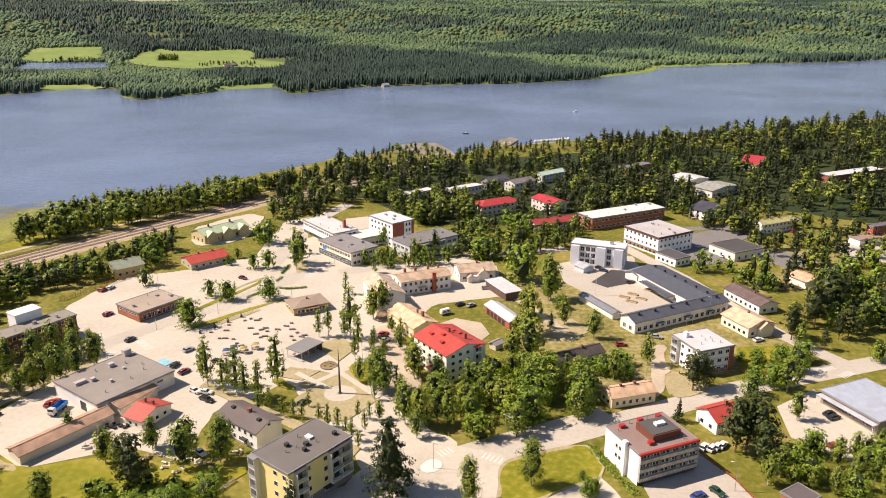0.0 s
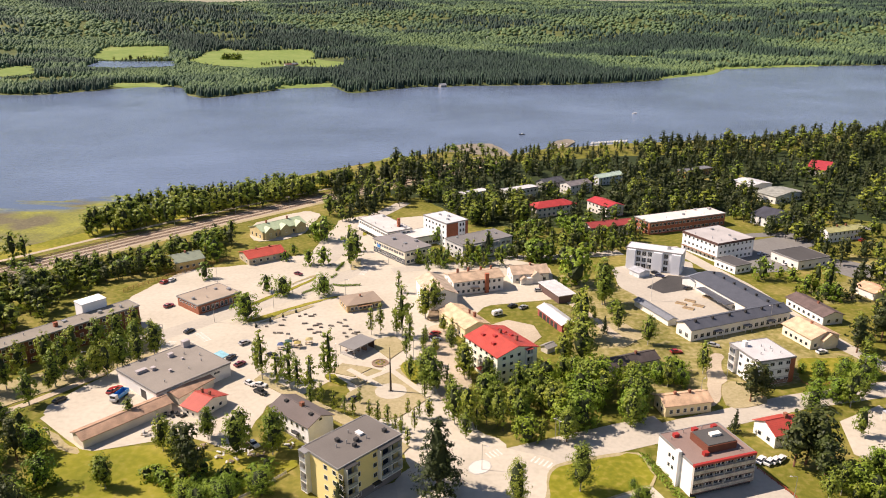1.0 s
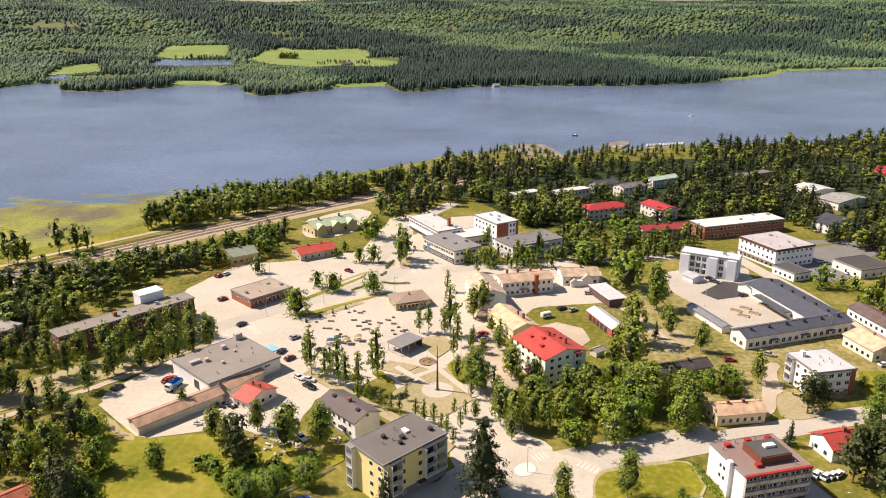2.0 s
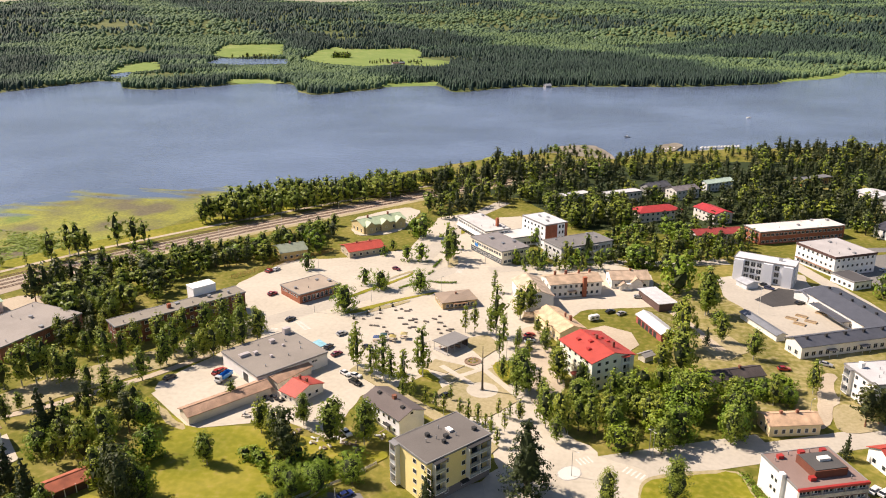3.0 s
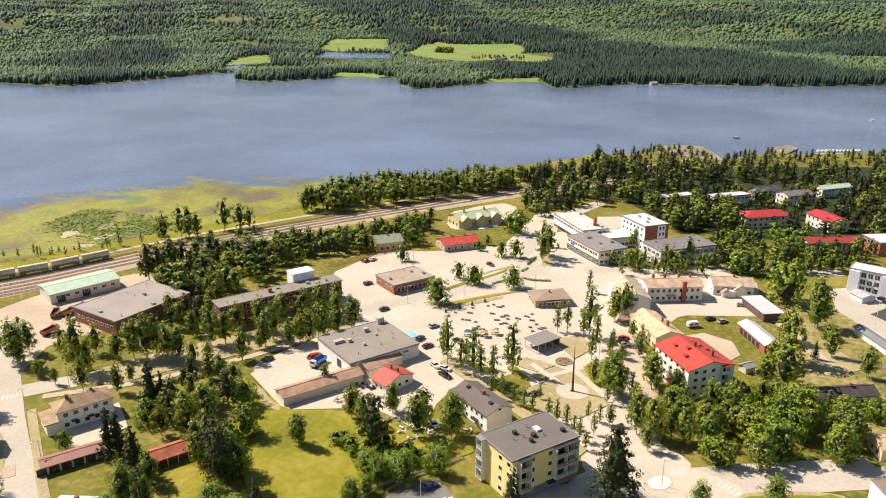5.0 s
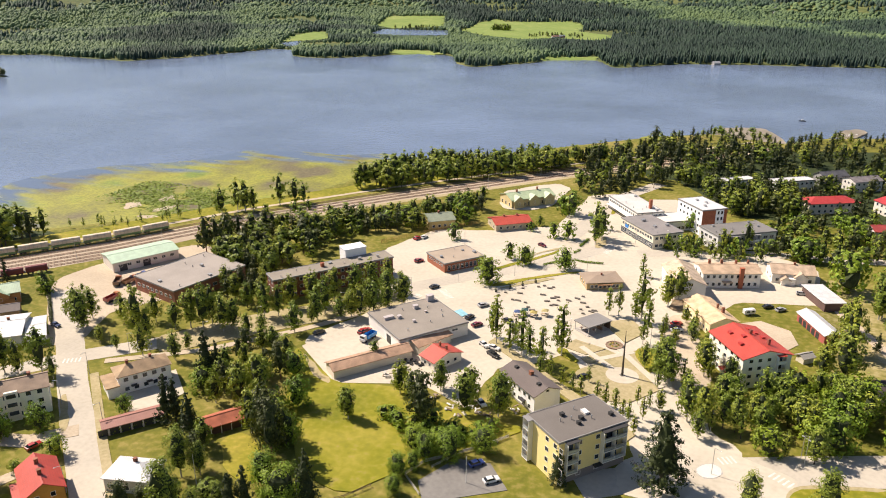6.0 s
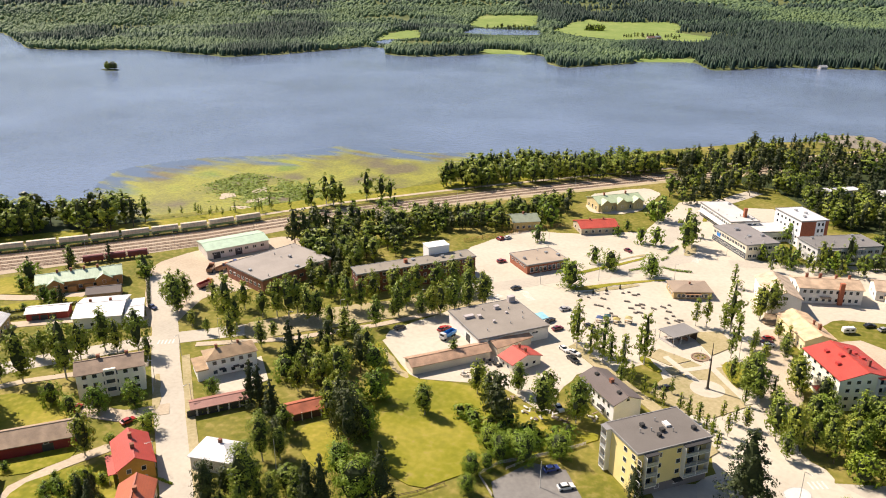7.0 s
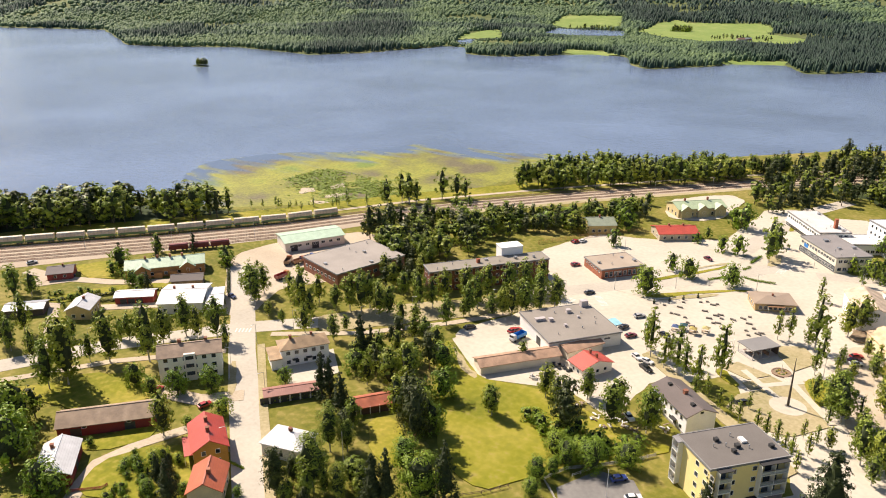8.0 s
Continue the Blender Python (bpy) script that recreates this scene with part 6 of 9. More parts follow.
plant("bush", [(-134.1, 312.1, 8.6), (35.6, 319.6, 15.8), (-30.2, 372.9, 10.7), (-37.7, 341.3, 7.7), (-100.7, 298.6, 9), (-92, 294, 9.9), (-99.6, 267.8, 12.6), (-74.4, 296, 10.6), (-90.8, 334.7, 8.2), (-83.7, 335.2, 10.8), (-92, 373.7, 14.3), (-97.7, 377.3, 11.3), (-104, 339.7, 6), (-102.5, 349.8, 6.1), (-146.9, 384.9, 7.8), (-138.7, 338.2, 12.2), (-144.4, 344.4, 11.5)])
plant("birch", [(46.4, 295.4, 20.5), (33.5, 259.2, 21.5), (33.9, 278.9, 10.4), (48.3, 268.6, 12.1), (-13.9, 342.2, 14), (-11.3, 341.4, 12.6), (-4, 352, 14.8), (2.8, 337.9, 11.6), (-29, 335.7, 9), (-32.1, 328.3, 9.7)])
plant("spruce", [(-13.5, 163.1, 23)], 1.25)
plant("pine", [(-80.5, 163.4, 18.3), (-111.6, 135.2, 21.7), (-116.6, 138.6, 15.5)])
plant("spruce", [(-37.2, 153.1, 12.1)])
plant("birch", [(33.2, 276.1, 14), (30.5, 236.1, 21), (28.3, 255.8, 10.5), (45.3, 294.2, 21), (-20.5, 215.9, 15.7), (-9.2, 227.7, 12.8), (71.9, 234, 12.4), (57.8, 223.6, 10.5), (112.5, 214.8, 13.3), (108, 197.5, 10.6), (23.5, 165.3, 15.4), (6.9, 157.2, 14.9), (32.1, 216.7, 12.3), (24.6, 237, 13.1), (57.3, 255.8, 12.7), (144.7, 312.4, 17.5), (141, 316, 13.6), (196.4, 360.8, 13.6), (204.5, 365.4, 10.7)])
plant("spruce", [(-2.3, 215.9, 13.3), (71.7, 196.8, 8.5), (152.7, 307.5, 16.5), (42.5, 265.1, 7.6), (-24.2, 642.3, 12.4), (-45.9, 634.4, 8.8)])
plant("pine", [(82.1, 215.9, 14.3), (86.7, 218.6, 12.4), (86.7, 182.3, 18.7), (88.8, 179.6, 18.5), (87.7, 172.9, 15), (83, 180.9, 17.2), (154.2, 274.4, 21.8), (158.7, 274.4, 20.1), (131.8, 254.7, 14.3), (153.1, 254.7, 14.3), (145.7, 266.1, 19)], 1.35)
grove([(-23.8, 203), (-18.8, 222.9), (-7.9, 240.9), (-0.3, 211), (-4.1, 187.8), (-14.1, 188.5)], 12, ("birch", "sapling"), 6, 10, 75, 4)
grove([(-32.1, 230.9), (-16.1, 276.2), (-7, 245.7), (-4.1, 221.3), (-19.1, 224.6), (-25.7, 212.1)], 12, ("birch", "sapling"), 6, 10, 77, 4)
plant("bush", [(36.6, 316, 19), (48.7, 284.9, 6.8), (55.5, 226.5, 7.5), (62.8, 224.4, 6.4), (39.6, 162, 5), (37.4, 167.8, 3.2), (122.3, 329.5, 11.8), (135.6, 329.5, 7.6), (131.7, 333.4, 5.7), (172.4, 274.3, 11), (204.7, 331, 11.3), (155, 237, 8.8), (100.4, 212.9, 8.2), (105.8, 237, 4.4), (37.6, 160.6, 6), (127.9, 237, 8.8)])

wood("woods", "garden trees among the eastern houses", [(169.3, 412.7), (253.8, 406.8), (246.3, 331), (168.2, 255.7), (148.7, 277.2), (160.4, 331.1), (141.9, 339.1)], 95, ("pine", "birch", "spruce"), 8, 13, 41, 3, 0, 18)
wood("woods", "dark garden trees between the houses", [(138.2, 441.3), (190.4, 441.3), (169.3, 380.1), (141.3, 406.9)], 40, ("pine", "birch", "spruce"), 8, 13, 42, 3)
wood("woods", "roadside trees beyond the brick hall", [(144.3, 504.2), (215.2, 504.1), (193.9, 441.3), (141.6, 441.3)], 45, ("pine", "spruce", "spruce"), 8, 13, 43, 3, 0, 18)
wood("woods", "dark waterfront trees along the harbour", [(-87.1, 534.9), (-81.4, 570.2), (-56, 583), (-37.1, 570.2), (7.1, 561.9), (34.1, 578.5), (102, 596), (131.1, 666.3), (255.6, 716.8), (487.2, 817.9), (438.9, 732.8), (233.4, 666.1), (122.4, 619.4), (95.6, 570), (50.7, 561.8), (6.8, 542.3), (-60, 534.9)], 130, ("pine", "birch", "spruce"), 10, 16, 44, 4)
wood("woods", "birch belt at the water's edge", [(-234.2, 395.7), (-228.4, 430.4), (-186.9, 468.5), (-127.4, 505.3), (-87.4, 545), (-83.3, 521.1), (-122.3, 485.6), (-179.9, 450.6), (-220.3, 414.5)], 80, ("birch", "spruce", "birch"), 9, 13, 45, 3)
wood("woods", "round clump of trees in the hay field", [(-641, 1720), (-605, 1720), (-605, 1748), (-641, 1748)], 14, ("birch", "bush"), 13, 18, 51, 5)
wood("woods", "trees round the far farmstead", [(-510, 1585), (-395, 1590), (-400, 1635), (-505, 1640)], 26, ("birch", "pine"), 7, 12, 52, 8)
wood("woods", "trees round the far pond", [(-900, 1685), (-860, 1740), (-700, 1700), (-735, 1682)], 26, ("birch", "spruce"), 9, 15, 53, 6)

wood("woods", "dense garden trees behind the car shelter", [(-155.6, 153.5), (-154.1, 177.4), (-144.6, 184.5), (-127.9, 172.1), (-120.8, 159.8), (-132.3, 153.2), (-144.4, 149.6)], 17, ("birch", "birch", "pine", "bush"), 8, 12, 61, 3, 1)
wood("woods", "tall garden trees beside the field", [(-125.1, 146.5), (-120.9, 155.6), (-107.6, 144.9), (-102.3, 134), (-107.1, 130.4)], 8, ("birch", "bush"), 8, 11, 71, 2.6, 1)
wood("woods", "garden trees round the white-roofed house", [(-121.3, 104.9), (-110.5, 113), (-101.5, 105.3), (-119.7, 91.5)], 10, ("birch", "birch", "pine"), 6, 10, 62, 3, 1)
wood("woods", "dark old garden trees beside the barn", [(-240.9, 73.4), (-220.4, 84.6), (-204.1, 77.5), (-189.7, 68.1), (-195.1, 54.9)], 18, ("birch", "bush", "pine"), 9, 13, 63, 3, 1)
wood("shrubs", "overgrown green garden shrubs", [(-158, 66.4), (-138.4, 81.2), (-153.3, 90.9), (-164.6, 82.4)], 34, ("bush", "bush", "bush", "spruce"), 1.2, 3.6, 64, 2, 1)
plant("bush", [(-156.9, 80.8, 5), (-156.1, 84.3, 6), (-164.5, 83.9, 3), (-157.5, 87.7, 4), (-188.6, 104.5, 7), (-178.8, 79.4, 3), (-148, 77, 5)])
plant("spruce", [(-148.2, 83.1, 9), (-152, 86, 6)])
wood("shrubs", "low green garden shrubs along the lane", [(-291.6, 122.9), (-258, 151.8), (-248.2, 145.4), (-260.8, 129.3), (-278.1, 116.3)], 24, ("bush",), 1.5, 3.0, 65, 2)
wood("shrubs", "bushes at the field's edge", [(-92.4, 169.2), (-67.8, 163.2), (-64.7, 153.3), (-77.5, 152.7), (-92, 162.1)], 22, ("bush",), 2.5, 5, 66, 2)
wood("shrubs", "bushes along the yard fence", [(-72.4, 152.8), (-57.7, 165.6), (-58, 171.2), (-74, 160.4)], 12, ("bush",), 2.5, 4.5, 67, 2)
wood("woods", "leafy trees round the white flats", [(105.8, 237), (131.9, 237), (118.6, 216.7), (101.5, 220.5)], 14, ("birch", "bush"), 5, 10, 68, 3, 1)
wood("shrubs", "green shrubs round the old garden", [(47.7, 237), (65.7, 237), (64.9, 225.2), (47.6, 225.2)], 14, ("bush",), 3, 6, 69, 2)

# ---- railway ----
RAIL_LINE = [(-399.4, 81.9), (-356.3, 134.1), (-310.5, 192.3), (-279.3, 236.4), (-239.7, 306.4), (-192.2, 372.7), (-122.5, 459.6), (-51.3, 535.7), (-0.3, 601.9)]


def offset_line(points, d):
    p = [Vector((*q, 0)) for q in points]
    out = []
    for i, q in enumerate(p):
        t = (p[min(i + 1, len(p) - 1)] - p[max(i - 1, 0)]).normalized()
        out.append((q.x - t.y * d, q.y + t.x * d))
    return out


def on_line(points, s):
    """Place and heading at s metres along a line."""
    for (x0, y0), (x1, y1) in zip(points, points[1:]):
        n = math.hypot(x1 - x0, y1 - y0)
        if s <= n:
            return x0 + (x1 - x0) * s / n, y0 + (y1 - y0) * s / n, math.degrees(math.atan2(y1 - y0, x1 - x0))
        s -= n
    return x1, y1, math.degrees(math.atan2(y1 - y0, x1 - x0))


RUST = worn("rusty_rail", (0.23, 0.13, 0.08), 0.55, metal=0.3)
SLEEPER = worn("weathered_sleeper", (0.27, 0.21, 0.16), 0.9)


def railway_track(d, base):
    """A track: two rails on joined sleepers."""
    ob = thing("railway_track", 0, 0, 0.05, 0, "rusty railway track on ochre ballast", "railway track", "railway tracks")
    line = offset_line(base, d)
    for side in (-0.76, 0.76):
        p = offset_line(line, side)
        bm = bmesh.new()
        wide, rings = [offset_line(p, 0.06), offset_line(p, -0.06)], []
        for (ax, ay), (bx, by) in zip(*wide):
            rings.append([bm.verts.new(q) for q in ((ax, ay, 0.16), (bx, by, 0.16), (bx, by, 0.34), (ax, ay, 0.34))])
        for r0, r1 in zip(rings, rings[1:]):
            for k in range(4):
                bm.faces.new((r0[k], r0[(k + 1) % 4], r1[(k + 1) % 4], r1[k]))
        part("rail", bm, RUST, ob)
    bm = bmesh.new()
    total = sum(math.dist(a, b) for a, b in zip(line, line[1:]))
    for k in range(int(total / 1.3)):
        x, y, r = on_line(line, k * 1.3)
        c, s = math.cos(radians(r)), math.sin(radians(r))
        q = [(x + u * c - v * s, y + u * s + v * c) for u, v in ((-0.14, -1.3), (0.14, -1.3), (0.14, 1.3), (-0.14, 1.3))]
        solid(bm, [(a, b, 0.0) for a, b in q], [(a, b, 0.17) for a, b in q])
    tagged(part("sleeper_bed", bm, SLEEPER, ob), kind="stuff")


for d in (8.5, 3.5, -1.5, -6.5):
    railway_track(d, RAIL_LINE)
YARD_LINE = RAIL_LINE[:5]
patch("railway_bed", [*offset_line(YARD_LINE, -7), offset_line(YARD_LINE, -10)[4], offset_line(YARD_LINE, -16.5)[3], offset_line(YARD_LINE, -18.5)[2], offset_line(YARD_LINE, -25)[1], offset_line(YARD_LINE, -28)[0]], BALLAST, 0.058, "ochre ballast of the wide railway yard", "railway")
for d in (-11.0, -15.0):
    railway_track(d, YARD_LINE[:4])
strip("gravel_path", offset_line(RAIL_LINE, 17.5), 3.2, GRAVEL, "pale gravel path along the railway", "path", 0.1)
patch("lawn", [*offset_line(RAIL_LINE, 15.5)[1:8], *offset_line(RAIL_LINE, 33)[1:8][::-1]], LAWN, 0.06, "green verge between railway and lake", "lawn")
patch("dry_verge", [*offset_line(RAIL_LINE, -10)[4:8], *offset_line(RAIL_LINE, -14)[4:8][::-1]], DRY, 0.07, "dry grass verge beside the tracks", "verge")


def wagon(x, y, rot, length, label, colours, height=3.2):
    ob = thing("freight_wagon", x, y, 0.35, rot, label, "freight wagon", "wagons of the goods train")
    body = bmesh.new()
    a = length / 2 - 0.35
    ring = [(-1.45, 1.0), (1.45, 1.0), (1.45, 1.0 + height * 0.72), (1.0, 1.0 + height * 0.95), (0, 1.0 + height), (-1.0, 1.0 + height * 0.95), (-1.45, 1.0 + height * 0.72)]
    solid(body, [(a, u, z) for u, z in ring], [(-a, u, z) for u, z in ring])
    bmesh.ops.recalc_face_normals(body, faces=body.faces)
    part("body", body, colours[0], ob)
    low = boxes((-a - 0.02, a + 0.02, -1.49, 1.49, 1.0, 1.0 + height * 0.26), (-a + 0.8, a - 0.8, -1.52, 1.52, 1.0 + height * 0.26, 1.0 + height * 0.32))
    part("side_board", low, colours[1], ob)
    part("underframe", boxes((-a - 0.3, a + 0.3, -0.9, 0.9, 0.75, 1.0), (-a - 0.5, -a - 0.3, -0.9, 0.9, 0.7, 0.95), (a + 0.3, a + 0.5, -0.9, 0.9, 0.7, 0.95)), DARKMETAL, ob)
    for u in (-a + 1.6, a - 1.6):
        bm = bmesh.new()
        for du in (-0.85, 0.85):
            for v in (-0.76, 0.76):
                bmesh.ops.create_cone(bm, cap_ends=True, segments=10, radius1=0.46, radius2=0.46, depth=0.14, matrix=pose(u + du, v, 0.46, 90, 0, 0))
        box(bm, u - 1.3, u + 1.3, -0.7, 0.7, 0.5, 0.75)
        part("bogie", bm, DARKMETAL, ob)


GREYGREEN, CANVAS, MAROON = worn("wagon_green", (0.16, 0.24, 0.09), 0.7, spread=0.35), seamed("wagon_roof", (0.62, 0.52, 0.37), 0.6, 1.6, 0.2), seamed("maroon_boards", (0.17, 0.035, 0.035), 0.7, 0.25)
FAR_TRACK = offset_line(RAIL_LINE, 8.5)
for k in range(16):
    x, y, r = on_line(FAR_TRACK, 15 + k * 13.6)
    wagon(x, y, r, 13.0, "covered freight wagon with sandy roof and green sides", (CANVAS, GREYGREEN))
for x, y in ((-291.5, 184.6), (-286, 192), (-280.5, 199.3)):
    wagon(x, y, 53, 9.0, "old maroon wooden railway wagon", (MAROON, MAROON), 2.4)

# ---- cars ----
CAR_MESH = {}
TYRE, CARGLASS = worn("tyre_rubber", (0.02, 0.02, 0.02), 0.9), glazed("car_glass", (0.02, 0.024, 0.03), 0.05)


def car_paint(colour):
    m, nd, lk, bs = nodes_of("car_paint")
    g = grain(nd, lk, 3, 3)
    lk.new(ramp(nd, lk, g.outputs[0], [(0.3, shade(colour, 0.85)), (0.7, shade(colour, 1.1))]), bs.inputs["Base Color"])
    bs.inputs["Roughness"].default_value, bs.inputs["Coat Weight"].default_value = 0.35, 0.6
    return m


def car(x, y, rot, n, colour, word, z=0.12):
    """A parked car: shell, window band, bumpers, lamps, wheels."""
    ob = thing("car", x, y, z, rot, "parked " + word + " car with dark windows", "car", "parked cars")
    if colour not in CAR_MESH:
        prof = [(-2.15, 0.35), (2.15, 0.35), (2.2, 0.62), (2.05, 0.85), (1.0, 0.98), (-1.75, 1.0), (-2.15, 0.92)]
        bm = bmesh.new()
        solid(bm, [(u, -0.88, v) for u, v in prof], [(u, 0.88, v) for u, v in prof])
        roof = [(-1.35, 1.40), (0.15, 1.42), (0.25, 1.48), (-1.25, 1.47)]
        solid(bm, [(u, -0.66, v) for u, v in roof], [(u, 0.66, v) for u, v in roof])
        bmesh.ops.recalc_face_normals(bm, faces=bm.faces)
        band = bmesh.new()
        solid(band, [(-1.85, -0.80, 0.98), (0.95, -0.80, 0.98), (0.95, 0.80, 0.98), (-1.85, 0.80, 0.98)], [(-1.35, -0.66, 1.42), (0.2, -0.66, 1.42), (0.2, 0.66, 1.42), (-1.35, 0.66, 1.42)])
        wheel = bmesh.new()
        bmesh.ops.create_cone(wheel, cap_ends=True, segments=12, radius1=0.33, radius2=0.33, depth=0.22, matrix=pose(0, 0, 0.33, 90, 0, 0))
        CAR_MESH[colour] = mesh_of(bm, "body", car_paint(colour)), mesh_of(band, "window_band", CARGLASS), mesh_of(wheel, "wheel", TYRE), mesh_of(boxes((2.1, 2.22, -0.8, -0.45, 0.6, 0.75)), "headlight", TRIM)
    body, band, wheel, lamp = CAR_MESH[colour]
    part("body", body, None, ob)
    part("window_band", band, None, ob)
    for u, v in ((-1.35, -0.8), (-1.35, 0.8), (1.4, -0.8), (1.4, 0.8)):
        part("wheel", wheel, None, ob, at=pose(u, v, 0))
    part("headlight", lamp, None, ob)
    part("headlight", lamp, None, ob, at=pose(0, 1.25, 0))


RED, DRED, WHITE, SILVER, BLUE, INK, GREEN, NAVY = (0.35, 0.02, 0.02), (0.16, 0.01, 0.02), (0.7, 0.7, 0.69), (0.38, 0.38, 0.38), (0.03, 0.06, 0.25), (0.02, 0.02, 0.022), (0.02, 0.07, 0.03), (0.03, 0.04, 0.10)
car(-93.7, 233.3, 77.2, 4.5, INK, "black")
car(-88.8, 228.4, 57.5, 4.4, DRED, "dark red")
car(-93.1, 245.6, 53, 3.6, SILVER, "silver")
car(-75.9, 209.7, -33.5, 5.1, INK, "black")
car(-80.8, 214.9, -33.4, 4.3, WHITE, "white")
car(-76.8, 214, -12.8, 3.2, WHITE, "white")
car(-86.9, 240.7, 73.5, 3.6, WHITE, "white")
car(-79.5, 235.9, -19.2, 3.2, INK, "black")
car(-75.8, 233.1, 40.1, 2.4, SILVER, "grey")
car(-136.5, 278.3, 69.8, 3.5, DRED, "dark red")
car(-150.1, 305.3, 72.5, 4, RED, "red")
car(-148.1, 308.1, 79.2, 4.7, WHITE, "white")
car(-92.3, 320.4, -30.1, 4.3, DRED, "dark red")
car(-22.5, 259, 38.6, 4.2, RED, "red")
car(-22.4, 255.7, 31.5, 4.1, DRED, "dark red")
car(-21.6, 253.5, 32.9, 3.6, WHITE, "white")
car(-43.9, 207.5, 49.9, 3.4, INK, "black")
car(-124.3, 206.7, 87.3, 3.7, RED, "red")
car(19.4, 307.5, 8.1, 3.6, SILVER, "grey")
car(7.5, 288.7, 41.1, 2.8, INK, "black")
car(12, 287.6, 45, 3.6, SILVER, "grey")
car(-58.6, 151.9, 51.1, 3.5, BLUE, "blue")
car(-52.6, 147.1, 44.7, 3.7, WHITE, "white")
car(-228.7, 165.5, -11.7, 2.9, NAVY, "blue")
car(-189.2, 106.7, 109.5, 2.4, RED, "red")
car(-170.6, 110.2, 80.3, 1.8, RED, "red")
car(-137.9, 199.6, 63.1, 4.2, INK, "black")
car(-123.3, 207.8, 73.2, 4.6, RED, "red")
car(-68, 179.6, -41.9, 3.8, WHITE, "white")
car(-74.9, 209.3, -32.9, 3.1, INK, "black")
car(74.7, 182.5, 49.6, 4.1, WHITE, "white")
car(76.9, 181.8, 45.8, 3.9, WHITE, "white")
car(78.7, 182.6, 45.7, 4, WHITE, "white")
car(80.4, 183.4, 47.3, 4.3, WHITE, "white")
car(65.9, 160.4, 29.1, 2.8, BLUE, "blue")
car(71.4, 162, -59.5, 3.3, GREEN, "dark green")
car(119.4, 200.6, 27, 3.7, INK, "black")
car(119.7, 198.4, 23, 3.3, INK, "black")
car(112.3, 183.2, 16.7, 4, RED, "red")
car(124.4, 183.3, 13.6, 3.7, SILVER, "grey")
car(66.3, 249.6, 9.6, 2.9, RED, "red")
car(81.3, 256.3, -21.8, 2.7, SILVER, "grey")
car(119, 253.5, 21.3, 4.1, WHITE, "white")
car(75.1, 333.9, -43.8, 3.5, INK, "black")
car(76.4, 330.3, -28.5, 3.3, NAVY, "dark blue")
car(85.6, 314.9, 30.9, 4.2, INK, "black")
car(134, 366.9, 32.4, 5.3, WHITE, "white")
car(135.4, 364.1, 32.2, 5.3, SILVER, "silver")
car(141.1, 351.4, 31.1, 5.1, WHITE, "white")
car(131.8, 347.5, 40.8, 5.2, WHITE, "white")
car(195.4, 394.1, 35.1, 5.6, RED, "red")
car(-136.5, 278.2, 40.7, 2.7, RED, "red")
car(-151, 305.6, 80.1, 4.2, DRED, "dark red")
car(-117.7, 254.1, 61.3, 2.8, INK, "black")
car(-92.8, 245.4, 53.5, 2.9, SILVER, "silver")
car(-328.9, 135.6, 77.9, 5.2, SILVER, "grey")
car(-300.5, 137.8, 65.9, 2.6, NAVY, "blue")

# ---- lorries and machines in the yards ----


def lorry(x, y, rot, n, cab, load, word):
    ob = thing("lorry", x, y, 0.12, rot, word, "lorry", "working vehicles")
    bm = boxes((1.7, 3.4, -1.15, 1.15, 0.7, 1.6), (1.75, 3.15, -1.1, 1.1, 1.6, 2.7))
    bmesh.ops.bevel(bm, geom=bm.edges[:], offset=0.08, segments=1, affect="EDGES")
    part("cab", bm, car_paint(cab), ob)
    part("windscreen", boxes((3.12, 3.2, -0.95, 0.95, 1.75, 2.5)), CARGLASS, ob)
    part("load_bed", boxes((-3.6, 1.6, -1.2, 1.2, 0.95, 1.15), (-3.6, 1.6, -1.2, -1.1, 1.15, 2.2), (-3.6, 1.6, 1.1, 1.2, 1.15, 2.2), (-3.6, -3.5, -1.1, 1.1, 1.15, 2.2), (1.5, 1.6, -1.1, 1.1, 1.15, 2.3)), car_paint(load), ob)
    part("chassis", boxes((-3.5, 3.2, -0.6, 0.6, 0.55, 0.95)), DARKMETAL, ob)
    for u in (-2.6, -1.4, 2.4):
        for v in (-1.0, 1.0):
            w = bmesh.new()
            bmesh.ops.create_cone(w, cap_ends=True, segments=12, radius1=0.5, radius2=0.5, depth=0.3, matrix=pose(u, v, 0.5, 90, 0, 0))
            part("wheel", w, TYRE, ob)


lorry(-228, 191, 91.4, 7.6, (0.45, 0.16, 0.02), (0.3, 0.05, 0.04), "orange and red tipper lorry in the sandy yard")
lorry(-239.2, 204.3, 124.7, 11.7, (0.4, 0.14, 0.03), (0.2, 0.1, 0.05), "rusty orange dumper in the sandy yard")
lorry(-235.2, 207.2, 86.4, 6.3, (0.40, 0.13, 0.03), (0.3, 0.16, 0.08), "rusty orange loader beside the depot")
lorry(-235.2, 212, 75.3, 4.5, (0.03, 0.05, 0.2), (0.05, 0.06, 0.16), "dark blue lorry beside the depot")
lorry(-119.6, 202.6, -99.8, 5.7, (0.6, 0.6, 0.6), (0.02, 0.22, 0.55), "white lorry with bright blue load bed")

# ---- mast, plaza and market square ----
mast = thing("mast", -33.2, 213.8, 0.1, 0, "tall tapered dark metal sculpture mast on a round pad", "mast")
bm = bmesh.new()
tube(bm, 0, 0, 0.0, 0.25, 0.9, 0.9, 16)
part("foot", bm, GREYTAR, mast)
bm = bmesh.new()
tube(bm, 0, 0, 0.25, 16.0, 0.40, 0.08, 8)
part("shaft", bm, worn("dark_bronze", (0.035, 0.026, 0.02), 0.5), mast)


